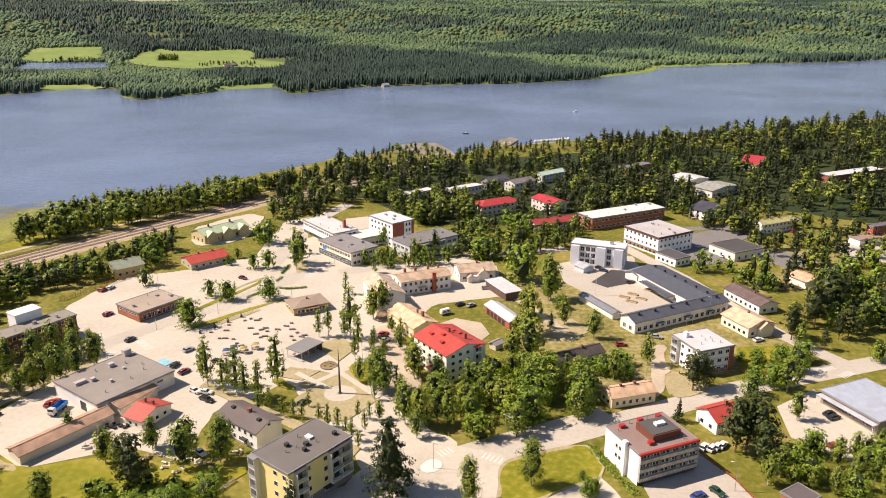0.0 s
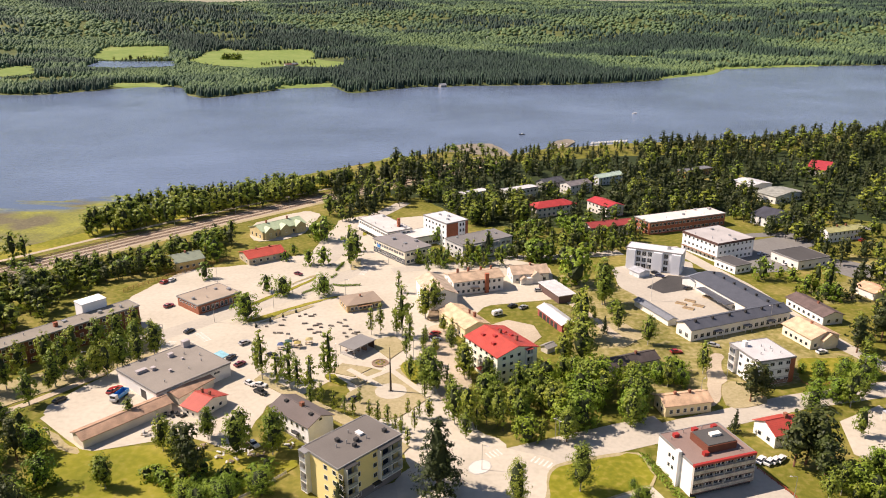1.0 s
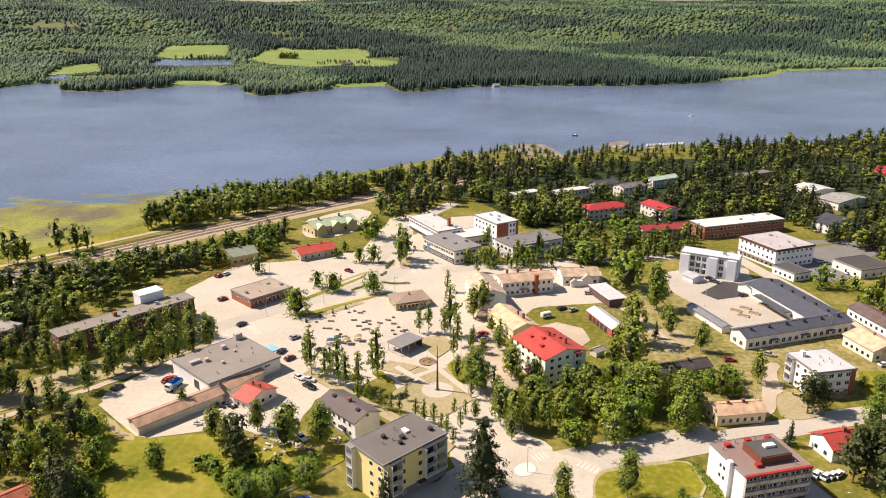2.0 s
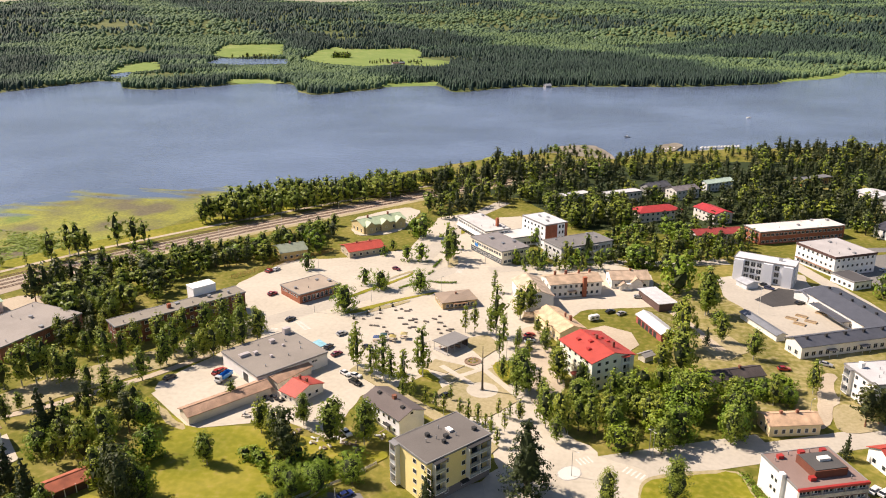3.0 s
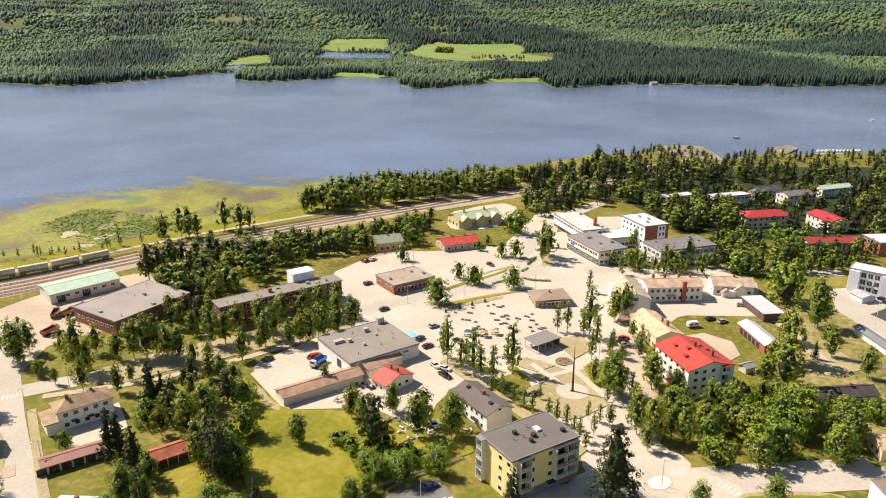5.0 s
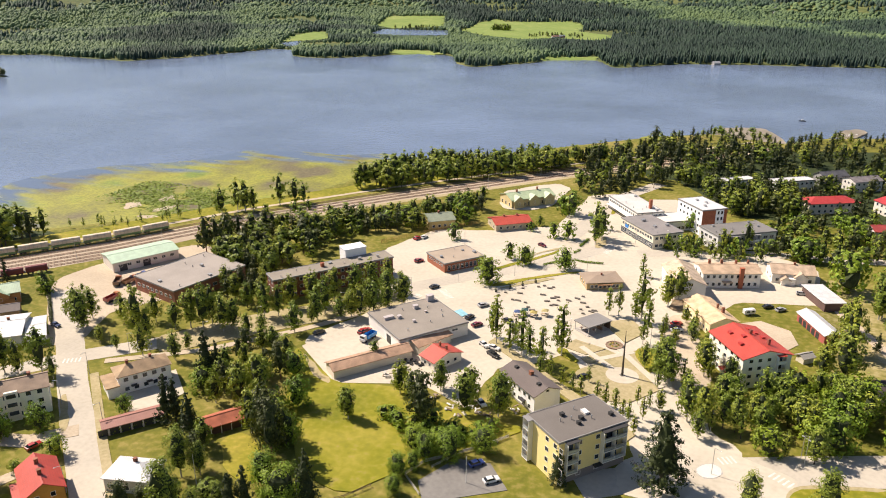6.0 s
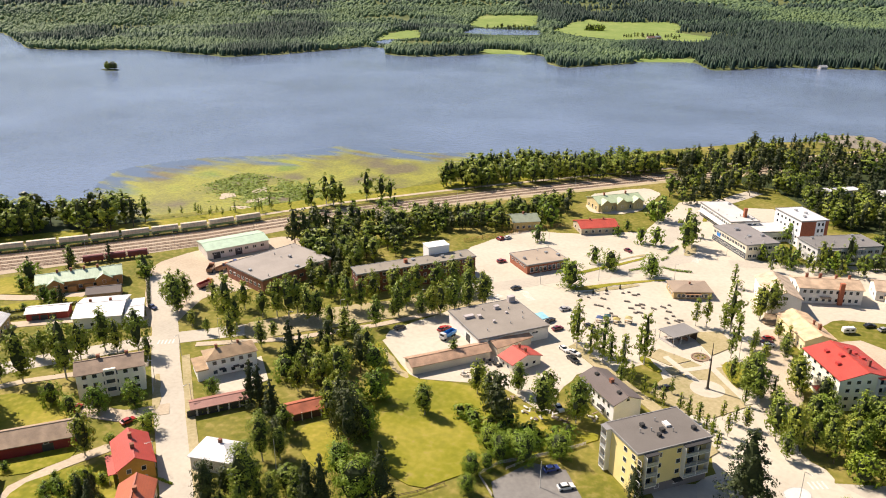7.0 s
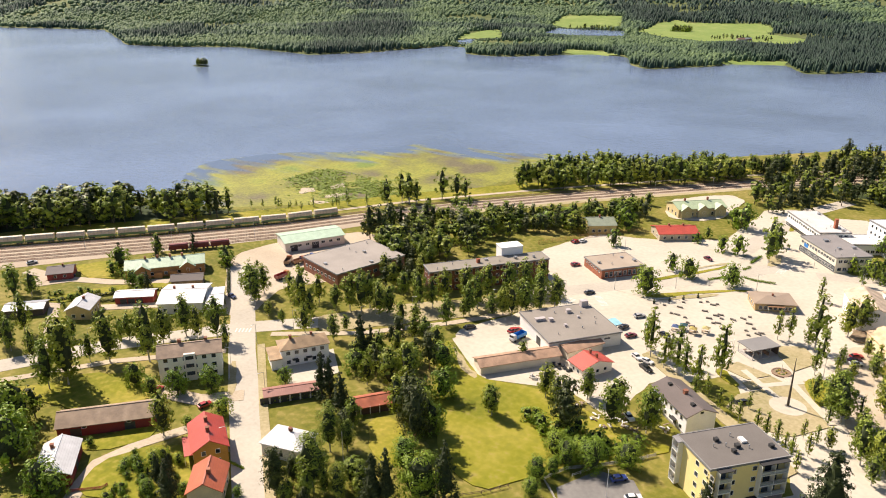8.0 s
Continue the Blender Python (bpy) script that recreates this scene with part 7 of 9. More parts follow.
def disc(name, x, y, r, material, label, category, z=None, n=40):
    return patch(name, [(x + r * math.cos(6.2832 * k / n), y + r * math.sin(6.2832 * k / n)) for k in range(n)], material, z, label, category)


patch("dry_lawn", [(-47.1, 211.3), (-40.7, 221.4), (-31.3, 233.9), (-25.3, 219.1), (-21.1, 209.1), (-28.2, 198.1), (-37.3, 196.2), (-47.7, 202.4)], DRY, label="dry mown grass round the mast", category="lawn")
patch("dry_lawn", [(-48.7, 249.8), (-38.2, 256.8), (-31.5, 247.8), (-36.8, 236.7), (-42.1, 243.4)], DRY, label="dry grass beside the pavilion", category="lawn")
for ring in ([(-56.8, 225.7), (-53.1, 232.3), (-42, 229.6), (-47.1, 222.7)], [(-46, 222.2), (-41.7, 229.2), (-36.4, 227), (-40.8, 218.9)], [(-47.9, 219.5), (-46.3, 222.1), (-42.5, 219.6), (-44.8, 216.8)]):
    patch("dry_lawn", ring, DRY, label="dry sandy square in the plaza", category="lawn")
patch("lawn", [(-57.6, 221.9), (-56.2, 225), (-47.8, 218.3), (-49, 215.4)], LAWN, label="narrow green strip in the plaza", category="lawn")
patch("lawn", [(-33.4, 233.2), (-27, 237.5), (-24.3, 230.9), (-24.7, 218.1), (-28.5, 222.1)], LAWN, label="small lawn beside the plaza path", category="lawn")
patch("dry_lawn", [(-79.2, 222.1), (-49.1, 200.8), (-23.1, 182.5), (-24.8, 178.5), (-49.8, 196.3), (-80.4, 218.1)], DRY, label="worn grass strip under the young birches", category="lawn")
disc("stone_pad", -33.2, 213.8, 5.2, PAVING, "pale round paved pad under the mast", "pavement")
for p in ([(-50, 227.9), (-35.8, 215.7)], [(-20.5, 211.1), (-32.9, 225.6)], [(-32.9, 225.6), (-40.6, 235.4)], [(-43.4, 220.5), (-32.8, 231.2)]):
    strip("footpath", p, 2.2, PAVING, "pale plaza footpath", "path")
bed = thing("flower_bed", -39.8, 233.4, 0.1, 0, "round flower bed with a stone rim", "flower bed")
bm = bmesh.new()
for k in range(24):
    a0, a1 = 6.2832 * k / 24, 6.2832 * (k + 1) / 24 - 0.03
    solid(bm, [(2.6 * math.cos(a0), 2.6 * math.sin(a0), 0), (3.0 * math.cos(a0), 3.0 * math.sin(a0), 0), (3.0 * math.cos(a1), 3.0 * math.sin(a1), 0), (2.6 * math.cos(a1), 2.6 * math.sin(a1), 0)], [(2.6 * math.cos(a0), 2.6 * math.sin(a0), 0.4), (3.0 * math.cos(a0), 3.0 * math.sin(a0), 0.4), (3.0 * math.cos(a1), 3.0 * math.sin(a1), 0.4), (2.6 * math.cos(a1), 2.6 * math.sin(a1), 0.4)])
part("rim", bm, worn("rim_stone", (0.3, 0.2, 0.14), 0.9), bed)
bm = bmesh.new()
tube(bm, 0, 0, 0, 0.25, 2.6, 2.6, 20)
part("soil", bm, EARTH, bed)
for k in range(6):
    c = [(1.6 * math.cos(k * 1.05 + q) * (0.4 + 0.1 * (j % 3)) + 0.6 * math.cos(k * 1.05), 1.6 * math.sin(k * 1.05 + q) * (0.4 + 0.1 * (j % 3)) + 0.6 * math.sin(k * 1.05), 0.4) for j, q in enumerate((0, 0.3, 0.6))]
    v, f = leaves(c, [0.35] * 3, 12, 0.16, 0.5, k)
    part("plant", crown_mesh("plant", v, f, LEAF["bush"] if k % 2 else worn("yellow_flowers", (0.5, 0.36, 0.04), 0.8)), None, bed)
bm = bmesh.new()
tube(bm, 0, 0, 0.25, 3.2, 0.06, 0.05)
part("post", bm, STEEL, bed)


def planter(x, y, rot, big):
    ob = thing("planter", x, y, 0.1, rot, "low grey concrete market block on the square", "planter", "market square blocks")
    l, w = (1.1, 0.4) if big else (0.6, 0.4)
    bm = boxes((-l, l, -w, w, 0, 0.45))
    bmesh.ops.bevel(bm, geom=bm.edges[:], offset=0.06, segments=1, affect="EDGES")
    part("block", bm, worn("block_grey", (0.16, 0.14, 0.12), 0.9), ob)


for x, y in [(-89.4, 261.2), (-83.9, 262.9), (-84.4, 268.2), (-86.3, 246.7), (-84.5, 255.7), (-82.4, 255.8), (-79.1, 255.1), (-75.1, 265.2), (-70.4, 263.7), (-69.2, 265.3), (-71.7, 259.8), (-69.2, 256.6), (-67.7, 257.7), (-65.1, 254.1), (-79.1, 272.4), (-77.2, 274.3), (-74.4, 272.7), (-73.3, 274.3), (-67.9, 262.2), (-58.5, 264), (-57.7, 257.6), (-56, 254.3), (-53.6, 257.2), (-52.8, 258.6), (-64.2, 263.9), (-71.8, 246), (-76.8, 251.4), (-74.6, 249.4), (-59.9, 270), (-56, 260.9), (-61.5, 267.1), (-46.1, 250.7)]:
    planter(x, y, dice.uniform(-15, 25), dice.random() > 0.5)
for x, y in [(-93.3, 260.5), (-89.3, 266), (-85.5, 271), (-81.5, 276.1)]:
    ob = thing("potted_shrub", x, y, 0.1, 0, "small conical shrub in a dark tub", "shrub", "shrubs along the square")
    bm = bmesh.new()
    tube(bm, 0, 0, 0, 0.5, 0.45, 0.55)
    part("tub", bm, BLACK, ob)
    v, f = leaves([(0, 0, 0.7), (0.2, 0, 1.0), (-0.1, 0.1, 1.4), (0, 0, 1.8)], [0.5, 0.45, 0.35, 0.2], 20, 0.16, 0.3, 3)
    part("shrub", crown_mesh("shrub", v, f, LEAF["spruce"]), None, ob)


def stall(x, y, rot, colour, word):
    ob = thing("market_stall", x, y, 0.1, rot, word, "market stall", "market stalls")
    bm = bmesh.new()
    solid(bm, [(-1.3, -1.3, 2.1), (1.3, -1.3, 2.1), (1.3, 1.3, 2.1), (-1.3, 1.3, 2.1)], [(-0.1, -0.1, 2.8), (0.1, -0.1, 2.8), (0.1, 0.1, 2.8), (-0.1, 0.1, 2.8)])
    part("canopy", bm, worn("stall_canvas", colour, 0.8), ob)
    for u in (-1.2, 1.2):
        for v in (-1.2, 1.2):
            part("leg", boxes((u - 0.04, u + 0.04, v - 0.04, v + 0.04, 0, 2.15)), STEEL, ob)
    part("table", boxes((-1.3, 1.3, -0.5, 0.5, 0.7, 0.78), (-1.2, -1.1, -0.4, 0.4, 0, 0.7), (1.1, 1.2, -0.4, 0.4, 0, 0.7)), paint("wood", (0.4, 0.3, 0.2)), ob)


stall(-72.2, 243.8, 10, (0.42, 0.33, 0.10), "market stall with yellow canopy")
stall(-75.9, 244.7, 15, (0.03, 0.09, 0.10), "market stall with dark green canopy")
stall(-77.9, 242, 5, (0.06, 0.10, 0.22), "market stall with blue canopy")
stall(-68.7, 247, 5, (0.45, 0.37, 0.16), "market stall with yellow canopy")
# blue painted parking bay at the shop's corner
patch("parking_bay", [(-101.8, 235.3), (-99.7, 239.2), (-95.3, 235.9), (-97.5, 231.6)], worn("blue_paint", (0.25, 0.50, 0.58), 0.8, 3, 0.6, 0.25), label="pale blue painted parking bay beside the shop", category="parking bay")

# traffic islands, verges and hedges by the roundabout
KERB = worn("kerb_stone", (0.42, 0.39, 0.35), 0.85)


def island(ring, top, label, z=0.17):
    patch("kerb", ring, KERB, z - 0.02, "low stone kerb", "kerb")
    cx, cy = sum(p[0] for p in ring) / len(ring), sum(p[1] for p in ring) / len(ring)
    inner = []
    for x, y in ring:
        n = math.hypot(x - cx, y - cy)
        inner.append((x + (cx - x) * 0.25 / n, y + (cy - y) * 0.25 / n))
    patch("lawn", inner, top, z + 0.02, label, "lawn")


island([(-107.1, 279.2), (-100.4, 289.8), (-91.2, 302.4), (-84.3, 316.4), (-83.1, 320), (-82.7, 314.5), (-92.4, 297.5), (-102.5, 280.7)], LAWN, "narrow green verge with dry edges")
island([(-93.8, 302.3), (-88.8, 312.6), (-82.8, 321), (-85.1, 321.1), (-91.9, 309.2)], DRY, "thin dry verge")
island([(-98.5, 266.2), (-90.6, 275.8), (-74.9, 291), (-67.5, 296.8), (-66.8, 295), (-76.3, 287.1), (-89.4, 272.3), (-95.5, 264.7)], LAWN, "narrow green verge")
island([(-94.7, 262.5), (-84.6, 272.6), (-75.3, 283.3), (-76.3, 285), (-87.5, 274.2)], DRY, "thin dry verge")
island([(-68.2, 326.5), (-64.8, 332.6), (-67, 346.9), (-73.7, 343.8)], DRY, "dry strip under the avenue trees")
island([(-6.3, 173.4), (-5, 176.3), (-2.2, 177.9), (-0.2, 176.8), (0.5, 174.4), (-0.9, 171.6), (-3.7, 170.3), (-5.7, 171.3)], paint("plaster", (0.56, 0.53, 0.47)), "pale teardrop traffic island at the junction")
island([(-73.7, 382.8), (-70.3, 386.1), (-74.3, 395)], LAWN, "small green triangle")


def hedge(points, wide, high, label, kind="bush", seed=1):
    """A clipped hedge: a row of leafy clumps."""
    ob = thing("hedge", 0, 0, 0, 0, label, "hedge", "hedges")
    total = sum(math.dist(a, b) for a, b in zip(points, points[1:]))
    n = max(2, int(total / (wide * 0.45)))
    c = [(*on_line(points, total * k / (n - 1) - (0.01 if k == n - 1 else 0))[:2], high * 0.5) for k in range(n)]
    v, f = leaves(c, [wide * 0.55] * n, 44, 0.15 + 0.04 * wide, 0.5, seed, high / wide)
    part("foliage", crown_mesh("foliage", v, f, LEAF[kind]), None, ob)


hedge([(-72.6, 308.4), (-68.7, 307.4), (-61.2, 309)], 1.8, 1.0, "low clipped green hedge on a traffic island")
hedge([(-84.1, 297.3), (-79.6, 303.9)], 1.5, 0.9, "low clipped green hedge on a traffic island")
hedge([(-75.9, 317.5), (-74.5, 322)], 1.6, 1.0, "low clipped green hedge on a traffic island")
hedge([(-75.6, 327.4), (-74.5, 338.2)], 1.6, 1.0, "low clipped green hedge on a traffic island")
hedge([(42.9, 182.3), (49.7, 162.5)], 3.4, 1.3, "wide bushy green hedge beside the office", seed=2)
hedge([(-158.3, 122.6), (-155.2, 126.5), (-149, 134.4)], 3.5, 2.2, "bushy hedge in front of the garages", seed=3)
hedge([(-267.5, 130.8), (-260.6, 137.4)], 1.6, 1.5, "dark clipped garden hedge", "spruce", 4)
hedge([(-266.8, 193.5), (-233.1, 167.1)], 1.5, 1.4, "dark clipped garden hedge", "spruce", 5)
hedge([(-156.3, 96.4), (-138, 97.9)], 0.8, 0.6, "low leafy green garden hedge", seed=6)
hedge([(-283.3, 118.8), (-268.9, 138.6), (-258.9, 151.1), (-250.2, 165)], 1.6, 1.4, "dark clipped hedge between the gardens", "spruce", 12)
hedge([(-158.9, 174.1), (-147.8, 185.7)], 1.6, 1.4, "dark clipped spruce hedge beside road", "spruce", 8)
hedge([(-43.1, 341.3), (-1.2, 346.3)], 1.8, 1.2, "green hedge along the street", seed=9)

# ---- fences ----


def fence(points, high, colour, label, gap=2.4, planks=True):
    ob = thing("fence", 0, 0, 0, 0, label, "fence", "fences")
    total = sum(math.dist(a, b) for a, b in zip(points, points[1:]))
    mat = paint("wood", colour)
    n = max(2, int(total / gap) + 1)
    key = ("post", round(high, 2), colour)
    if key not in SHARED:
        SHARED[key] = mesh_of(boxes((-0.06, 0.06, -0.06, 0.06, -0.2, high)), "post", mat)
    for k in range(n):
        x, y, r = on_line(points, min(total - 0.01, k * total / (n - 1)))
        part("post", SHARED[key], None, ob, at=pose(x, y, 0, 0, 0, r))
    for a, b in zip(points, points[1:]):
        m, r = ((a[0] + b[0]) / 2, (a[1] + b[1]) / 2), math.degrees(math.atan2(b[1] - a[1], b[0] - a[0]))
        h = math.dist(a, b) / 2
        rows = [(-h, h, -0.1, -0.06, high * q, high * q + 0.14) for q in ((0.15, 0.4, 0.65, 0.88) if planks else (0.45, 0.85))]
        for row in rows:
            part("board", boxes(row), mat, ob, at=pose(*m, 0, 0, 0, r))


fence([(-163.4, 292.7), (-153.8, 309.3), (-142.8, 325.4), (-131.7, 340.4)], 2.0, (0.42, 0.24, 0.07), "long ochre board fence beside the car park")
fence([(-68.6, 146.1), (-63.8, 155.6), (-57, 163.6)], 1.1, (0.45, 0.42, 0.38), "grey board fence round the yard", planks=False)
fence([(-73.8, 140.7), (-71.4, 147.6), (-60.8, 158.6), (-55, 167.2)], 1.1, (0.45, 0.42, 0.38), "grey board fence round the parking yard")
fence([(-73.8, 140.7), (-67, 135.1)], 1.1, (0.45, 0.42, 0.38), "grey board fence round the parking yard")
fence([(-88.1, 121.2), (-83.5, 126.6), (-79.4, 133.1)], 1.0, (0.22, 0.15, 0.09), "brown rail fence at the field's edge", planks=False)
fence([(72.6, 178.7), (78.1, 167.8), (80.3, 158.3)], 1.0, (0.35, 0.06, 0.04), "red-brown rail fence beside the parking", planks=False)
fence([(102.2, 232.7), (105.2, 225.2), (114.2, 230.6)], 1.1, (0.28, 0.1, 0.06), "red-brown wooden garden fence", planks=False)
fence([(-164.9, 65.9), (-159.5, 71.6), (-159.6, 73.2)], 0.9, (0.3, 0.05, 0.03), "low red wooden garden fence")

# ---- lamp posts and poles ----


def pole(x, y, h, label, kind="street_lamp", arm=True):
    ob = thing(kind, x, y, 0, dice.uniform(0, 360), label, kind.replace("_", " "), "poles along the streets")
    bm = bmesh.new()
    tube(bm, 0, 0, -0.2, h, 0.10, 0.06)
    part("pole", bm, STEEL if arm else TRIM, ob)
    if arm:
        part("arm", boxes((0, 1.5, -0.04, 0.04, h - 0.08, h)), STEEL, ob)
        part("lamp_head", boxes((1.1, 1.8, -0.14, 0.14, h - 0.18, h - 0.06)), TRIM, ob)


for x, y in [(-146.9, 100.4), (-161.3, 125.2), (-182.1, 128.8), (-189.4, 145.3), (-187.5, 160.4), (-170.3, 177.4), (-161, 195.2), (-138.9, 219.4), (-122.8, 243.4), (-217.3, 129.6), (-231.4, 108.5), (-238.7, 93.1)]:
    pole(x, y, 8.0, "grey street lamp with a short arm")
for x, y in [(-37.9, 342.9), (-64.7, 295.6), (-92, 280), (-111.4, 264), (-31.2, 320.9), (-71.3, 403), (-54.8, 230.8), (-28.6, 239.3), (-2.3, 172.9), (18.4, 187.4), (43, 199.5), (-52.2, 338.3), (-125.9, 306.3)]:
    pole(x, y, 8.0, "grey street lamp with a short arm")
for x, y in [(78.9, 230.6), (19.4, 186.7), (76.3, 163), (136.3, 642), (108.5, 277.2), (101, 504.2), (124, 232.7), (65.6, 212.9), (72.2, 339.1)]:
    pole(x, y, 9.0, "slender grey pole beside the street")
pole(-119.9, 116.1, 9.0, "white flagpole in the garden", "flagpole", False)
pole(-90.9, 118.3, 10.0, "white flagpole at the field's edge", "flagpole", False)
pole(66.7, 300.3, 12.0, "white flagpole before the grey block", "flagpole", False)
pole(-58.3, 144.2, 8.0, "white flagpole beside the yellow block", "flagpole", False)
for k in range(16):
    x, y, r = on_line(offset_line(RAIL_LINE, -9), 30 + k * 38)
    pole(x, y, 8.0, "dark railway line pole", "line_pole", True)


# ---- crossings, clutter and a caravan ----


def crossing(a, b, n=7, w=0.5, l=3.0):
    """White zebra bars laid across a street from a to b."""
    r = math.degrees(math.atan2(b[1] - a[1], b[0] - a[0]))
    ob = thing("zebra_crossing", a[0], a[1], ground_top((a[0] + b[0]) / 2, (a[1] + b[1]) / 2) + 0.004, r, "worn white zebra crossing on the street", "crossing", "crossings")
    d = math.dist(a, b)
    n = max(4, int(d / 1.1))
    for k in range(n):
        u = d * (k + 0.5) / n
        part("bar", boxes((u - w / 2, u + w / 2, -l / 2, l / 2, -0.02, 0.006)), ROADWHITE, ob)


ROADWHITE = worn("road_paint", (0.62, 0.59, 0.53), 0.8, 3, 0.6, 0.2)
for p in ([(11.3, 179.3), (16.9, 176)], [(127.5, 228.5), (136.8, 232.7)], [(135.6, 225.2), (142.3, 229.3)], [(-114.2, 253.8), (-107.4, 247.2)], [(-120.7, 240.1), (-120.5, 245.9)], [(-204.5, 147.6), (-199.6, 151.3)], [(-62.7, 322.5), (-61.3, 335.4)], [(-1.1, 179.3), (2.9, 182.1)]):
    crossing(*p)
caravan = thing("caravan", 1.1, 279.2, 0.1, 35, "small white caravan parked on the grass", "caravan")
bm = boxes((-2.2, 2.2, -1.05, 1.05, 0.45, 2.4))
bmesh.ops.bevel(bm, geom=bm.edges[:], offset=0.25, segments=2, affect="EDGES")
part("body", bm, worn("caravan_white", (0.72, 0.71, 0.69), 0.4, spread=0.08), caravan)
part("window", boxes((-1.5, -0.4, -1.08, -1.03, 1.3, 1.9)), CARGLASS, caravan)
part("window", boxes((0.4, 1.5, -1.08, -1.03, 1.3, 1.9)), CARGLASS, caravan)
for v in (-0.95, 0.95):
    bm = bmesh.new()
    bmesh.ops.create_cone(bm, cap_ends=True, segments=12, radius1=0.32, radius2=0.32, depth=0.2, matrix=pose(0, v, 0.32, 90, 0, 0))
    part("wheel", bm, TYRE, caravan)
part("drawbar", boxes((2.2, 3.3, -0.08, 0.08, 0.4, 0.5)), DARKMETAL, caravan)
tyres = thing("tyre_pile", -97.4, 193.9, 0.05, 0, "heap of old black tyres behind the cottage", "tyre pile")
for k in range(26):
    bm = bmesh.new()
    bmesh.ops.create_cone(bm, cap_ends=True, segments=12, radius1=0.5, radius2=0.5, depth=0.28, matrix=pose(dice.uniform(-3.5, 3.5), dice.uniform(-1.2, 1.2), 0.16 + 0.28 * (k % 3), dice.uniform(-12, 12), dice.uniform(-12, 12), 0))
    part("tyre", bm, TYRE, tyres)
for p, word in ((G1, w) for G1, w in zip([(-76, 173.9), (-71.7, 171.3), (-71.8, 175.9), (-67, 174.9), (-64, 173.8), (-69.9, 178.1), (-57.6, 180.5), (-83.1, 177.1), (-101, 182.7)], ("heap of grey boards and scrap in the yard", "white upturned rowing boat beside the trees", "heap of firewood and boards in the yard", "heap of rusty scrap metal in the yard", "stack of old timber in the yard", "heap of grey boards and scrap in the yard", "stack of planks beside the white house", "old white trailer in the yard", "heap of garden waste and boards"))):
    heap = thing("scrap_heap", *p, 0.05, dice.uniform(0, 180), word, "scrap heap", "yard clutter")
    for k in range(7):
        l, w, hh = dice.uniform(0.6, 2.2), dice.uniform(0.15, 0.7), dice.uniform(0.08, 0.35)
        tone = dice.choice(((0.5, 0.47, 0.42), (0.3, 0.22, 0.15), (0.16, 0.12, 0.09), (0.62, 0.6, 0.57)))
        part("board", boxes((-l / 2, l / 2, -w / 2, w / 2, 0, hh)), paint("felt", tone), heap, at=pose(dice.uniform(-1.4, 1.4), dice.uniform(-1.4, 1.4), 0.0 + 0.12 * k, dice.uniform(-6, 6), dice.uniform(-6, 6), dice.uniform(0, 180)))
# raised beds in the school court
for x, y in [(78.7, 297.4), (83.2, 300.7), (85.5, 295.5), (80.6, 292.3), (91.8, 305.4), (96.5, 308.9)]:
    bed = thing("raised_bed", x, y, 0.1, -30, "wooden raised planting bed in the school court", "raised bed", "school court beds")
    part("frame", boxes((-2.2, 2.2, -1.0, -0.85, 0, 0.5), (-2.2, 2.2, 0.85, 1.0, 0, 0.5), (-2.2, -2.05, -0.85, 0.85, 0, 0.5), (2.05, 2.2, -0.85, 0.85, 0, 0.5)), paint("wood", (0.5, 0.36, 0.2)), bed)
    part("soil", boxes((-2.05, 2.05, -0.85, 0.85, 0, 0.42)), EARTH, bed)

# ---- fittings of single houses ----
GLASSRAIL = glazed("balcony_glass", (0.40, 0.43, 0.42), 0.15)


def balcony_stack(ob, side, along, w, d, floors, z0, dz, cover=None, split=False):
    """Balconies one above the other: slab, side screens, glass front, a roof on top."""
    L, W, h = SIZE[ob]
    for k in range(floors):
        m = side_pose(L, W, side, along, z0 + k * dz)
        b = part("balcony", boxes((-w / 2, w / 2, -d, 0, -0.12, 0.08), (-w / 2, -w / 2 + 0.12, -d, 0, 0.08, dz - 0.12), (w / 2 - 0.12, w / 2, -d, 0, 0.08, dz - 0.12)), TRIM, ob, at=m)
        part("railing", boxes((-w / 2 + 0.12, w / 2 - 0.12, -d + 0.02, -d + 0.07, 0.2, 1.0)), GLASSRAIL, b)
        part("handrail", boxes((-w / 2 + 0.12, w / 2 - 0.12, -d, -d + 0.09, 1.0, 1.1)), STEEL, b)
        part("balcony_door", boxes((-w / 4, w / 4, -0.05, 0.0, 0.1, 2.2)), GLASS, b)
        if split:
            part("partition", boxes((-0.06, 0.06, -d, 0, 0.08, dz - 0.12)), TRIM, b)
    part("balcony_roof", boxes((-w / 2 - 0.15, w / 2 + 0.15, -d - 0.2, 0, 0, 0.16)), cover or BLACK, ob, at=side_pose(L, W, side, along, z0 + floors * dz))


def roof_box(ob, x, y, lx, ly, h, material, name="roof_vent", label=""):
    z = SIZE[ob][2] + 0.1
    p = part(name, boxes((x - lx / 2, x + lx / 2, y - ly / 2, y + ly / 2, z, z + h), (x - lx / 2 - 0.06, x + lx / 2 + 0.06, y - ly / 2 - 0.06, y + ly / 2 + 0.06, z + h, z + h + 0.1)), material, ob, label)
    return p


def roof_pipe(ob, x, y, h, r=0.12):
    bm = bmesh.new()
    z = SIZE[ob][2] + 0.1
    tube(bm, x, y, z, z + h, r, r)
    tube(bm, x, y, z + h, z + h + 0.15, r * 1.7, r * 1.2)
    part("vent_pipe", bm, STEEL, ob)


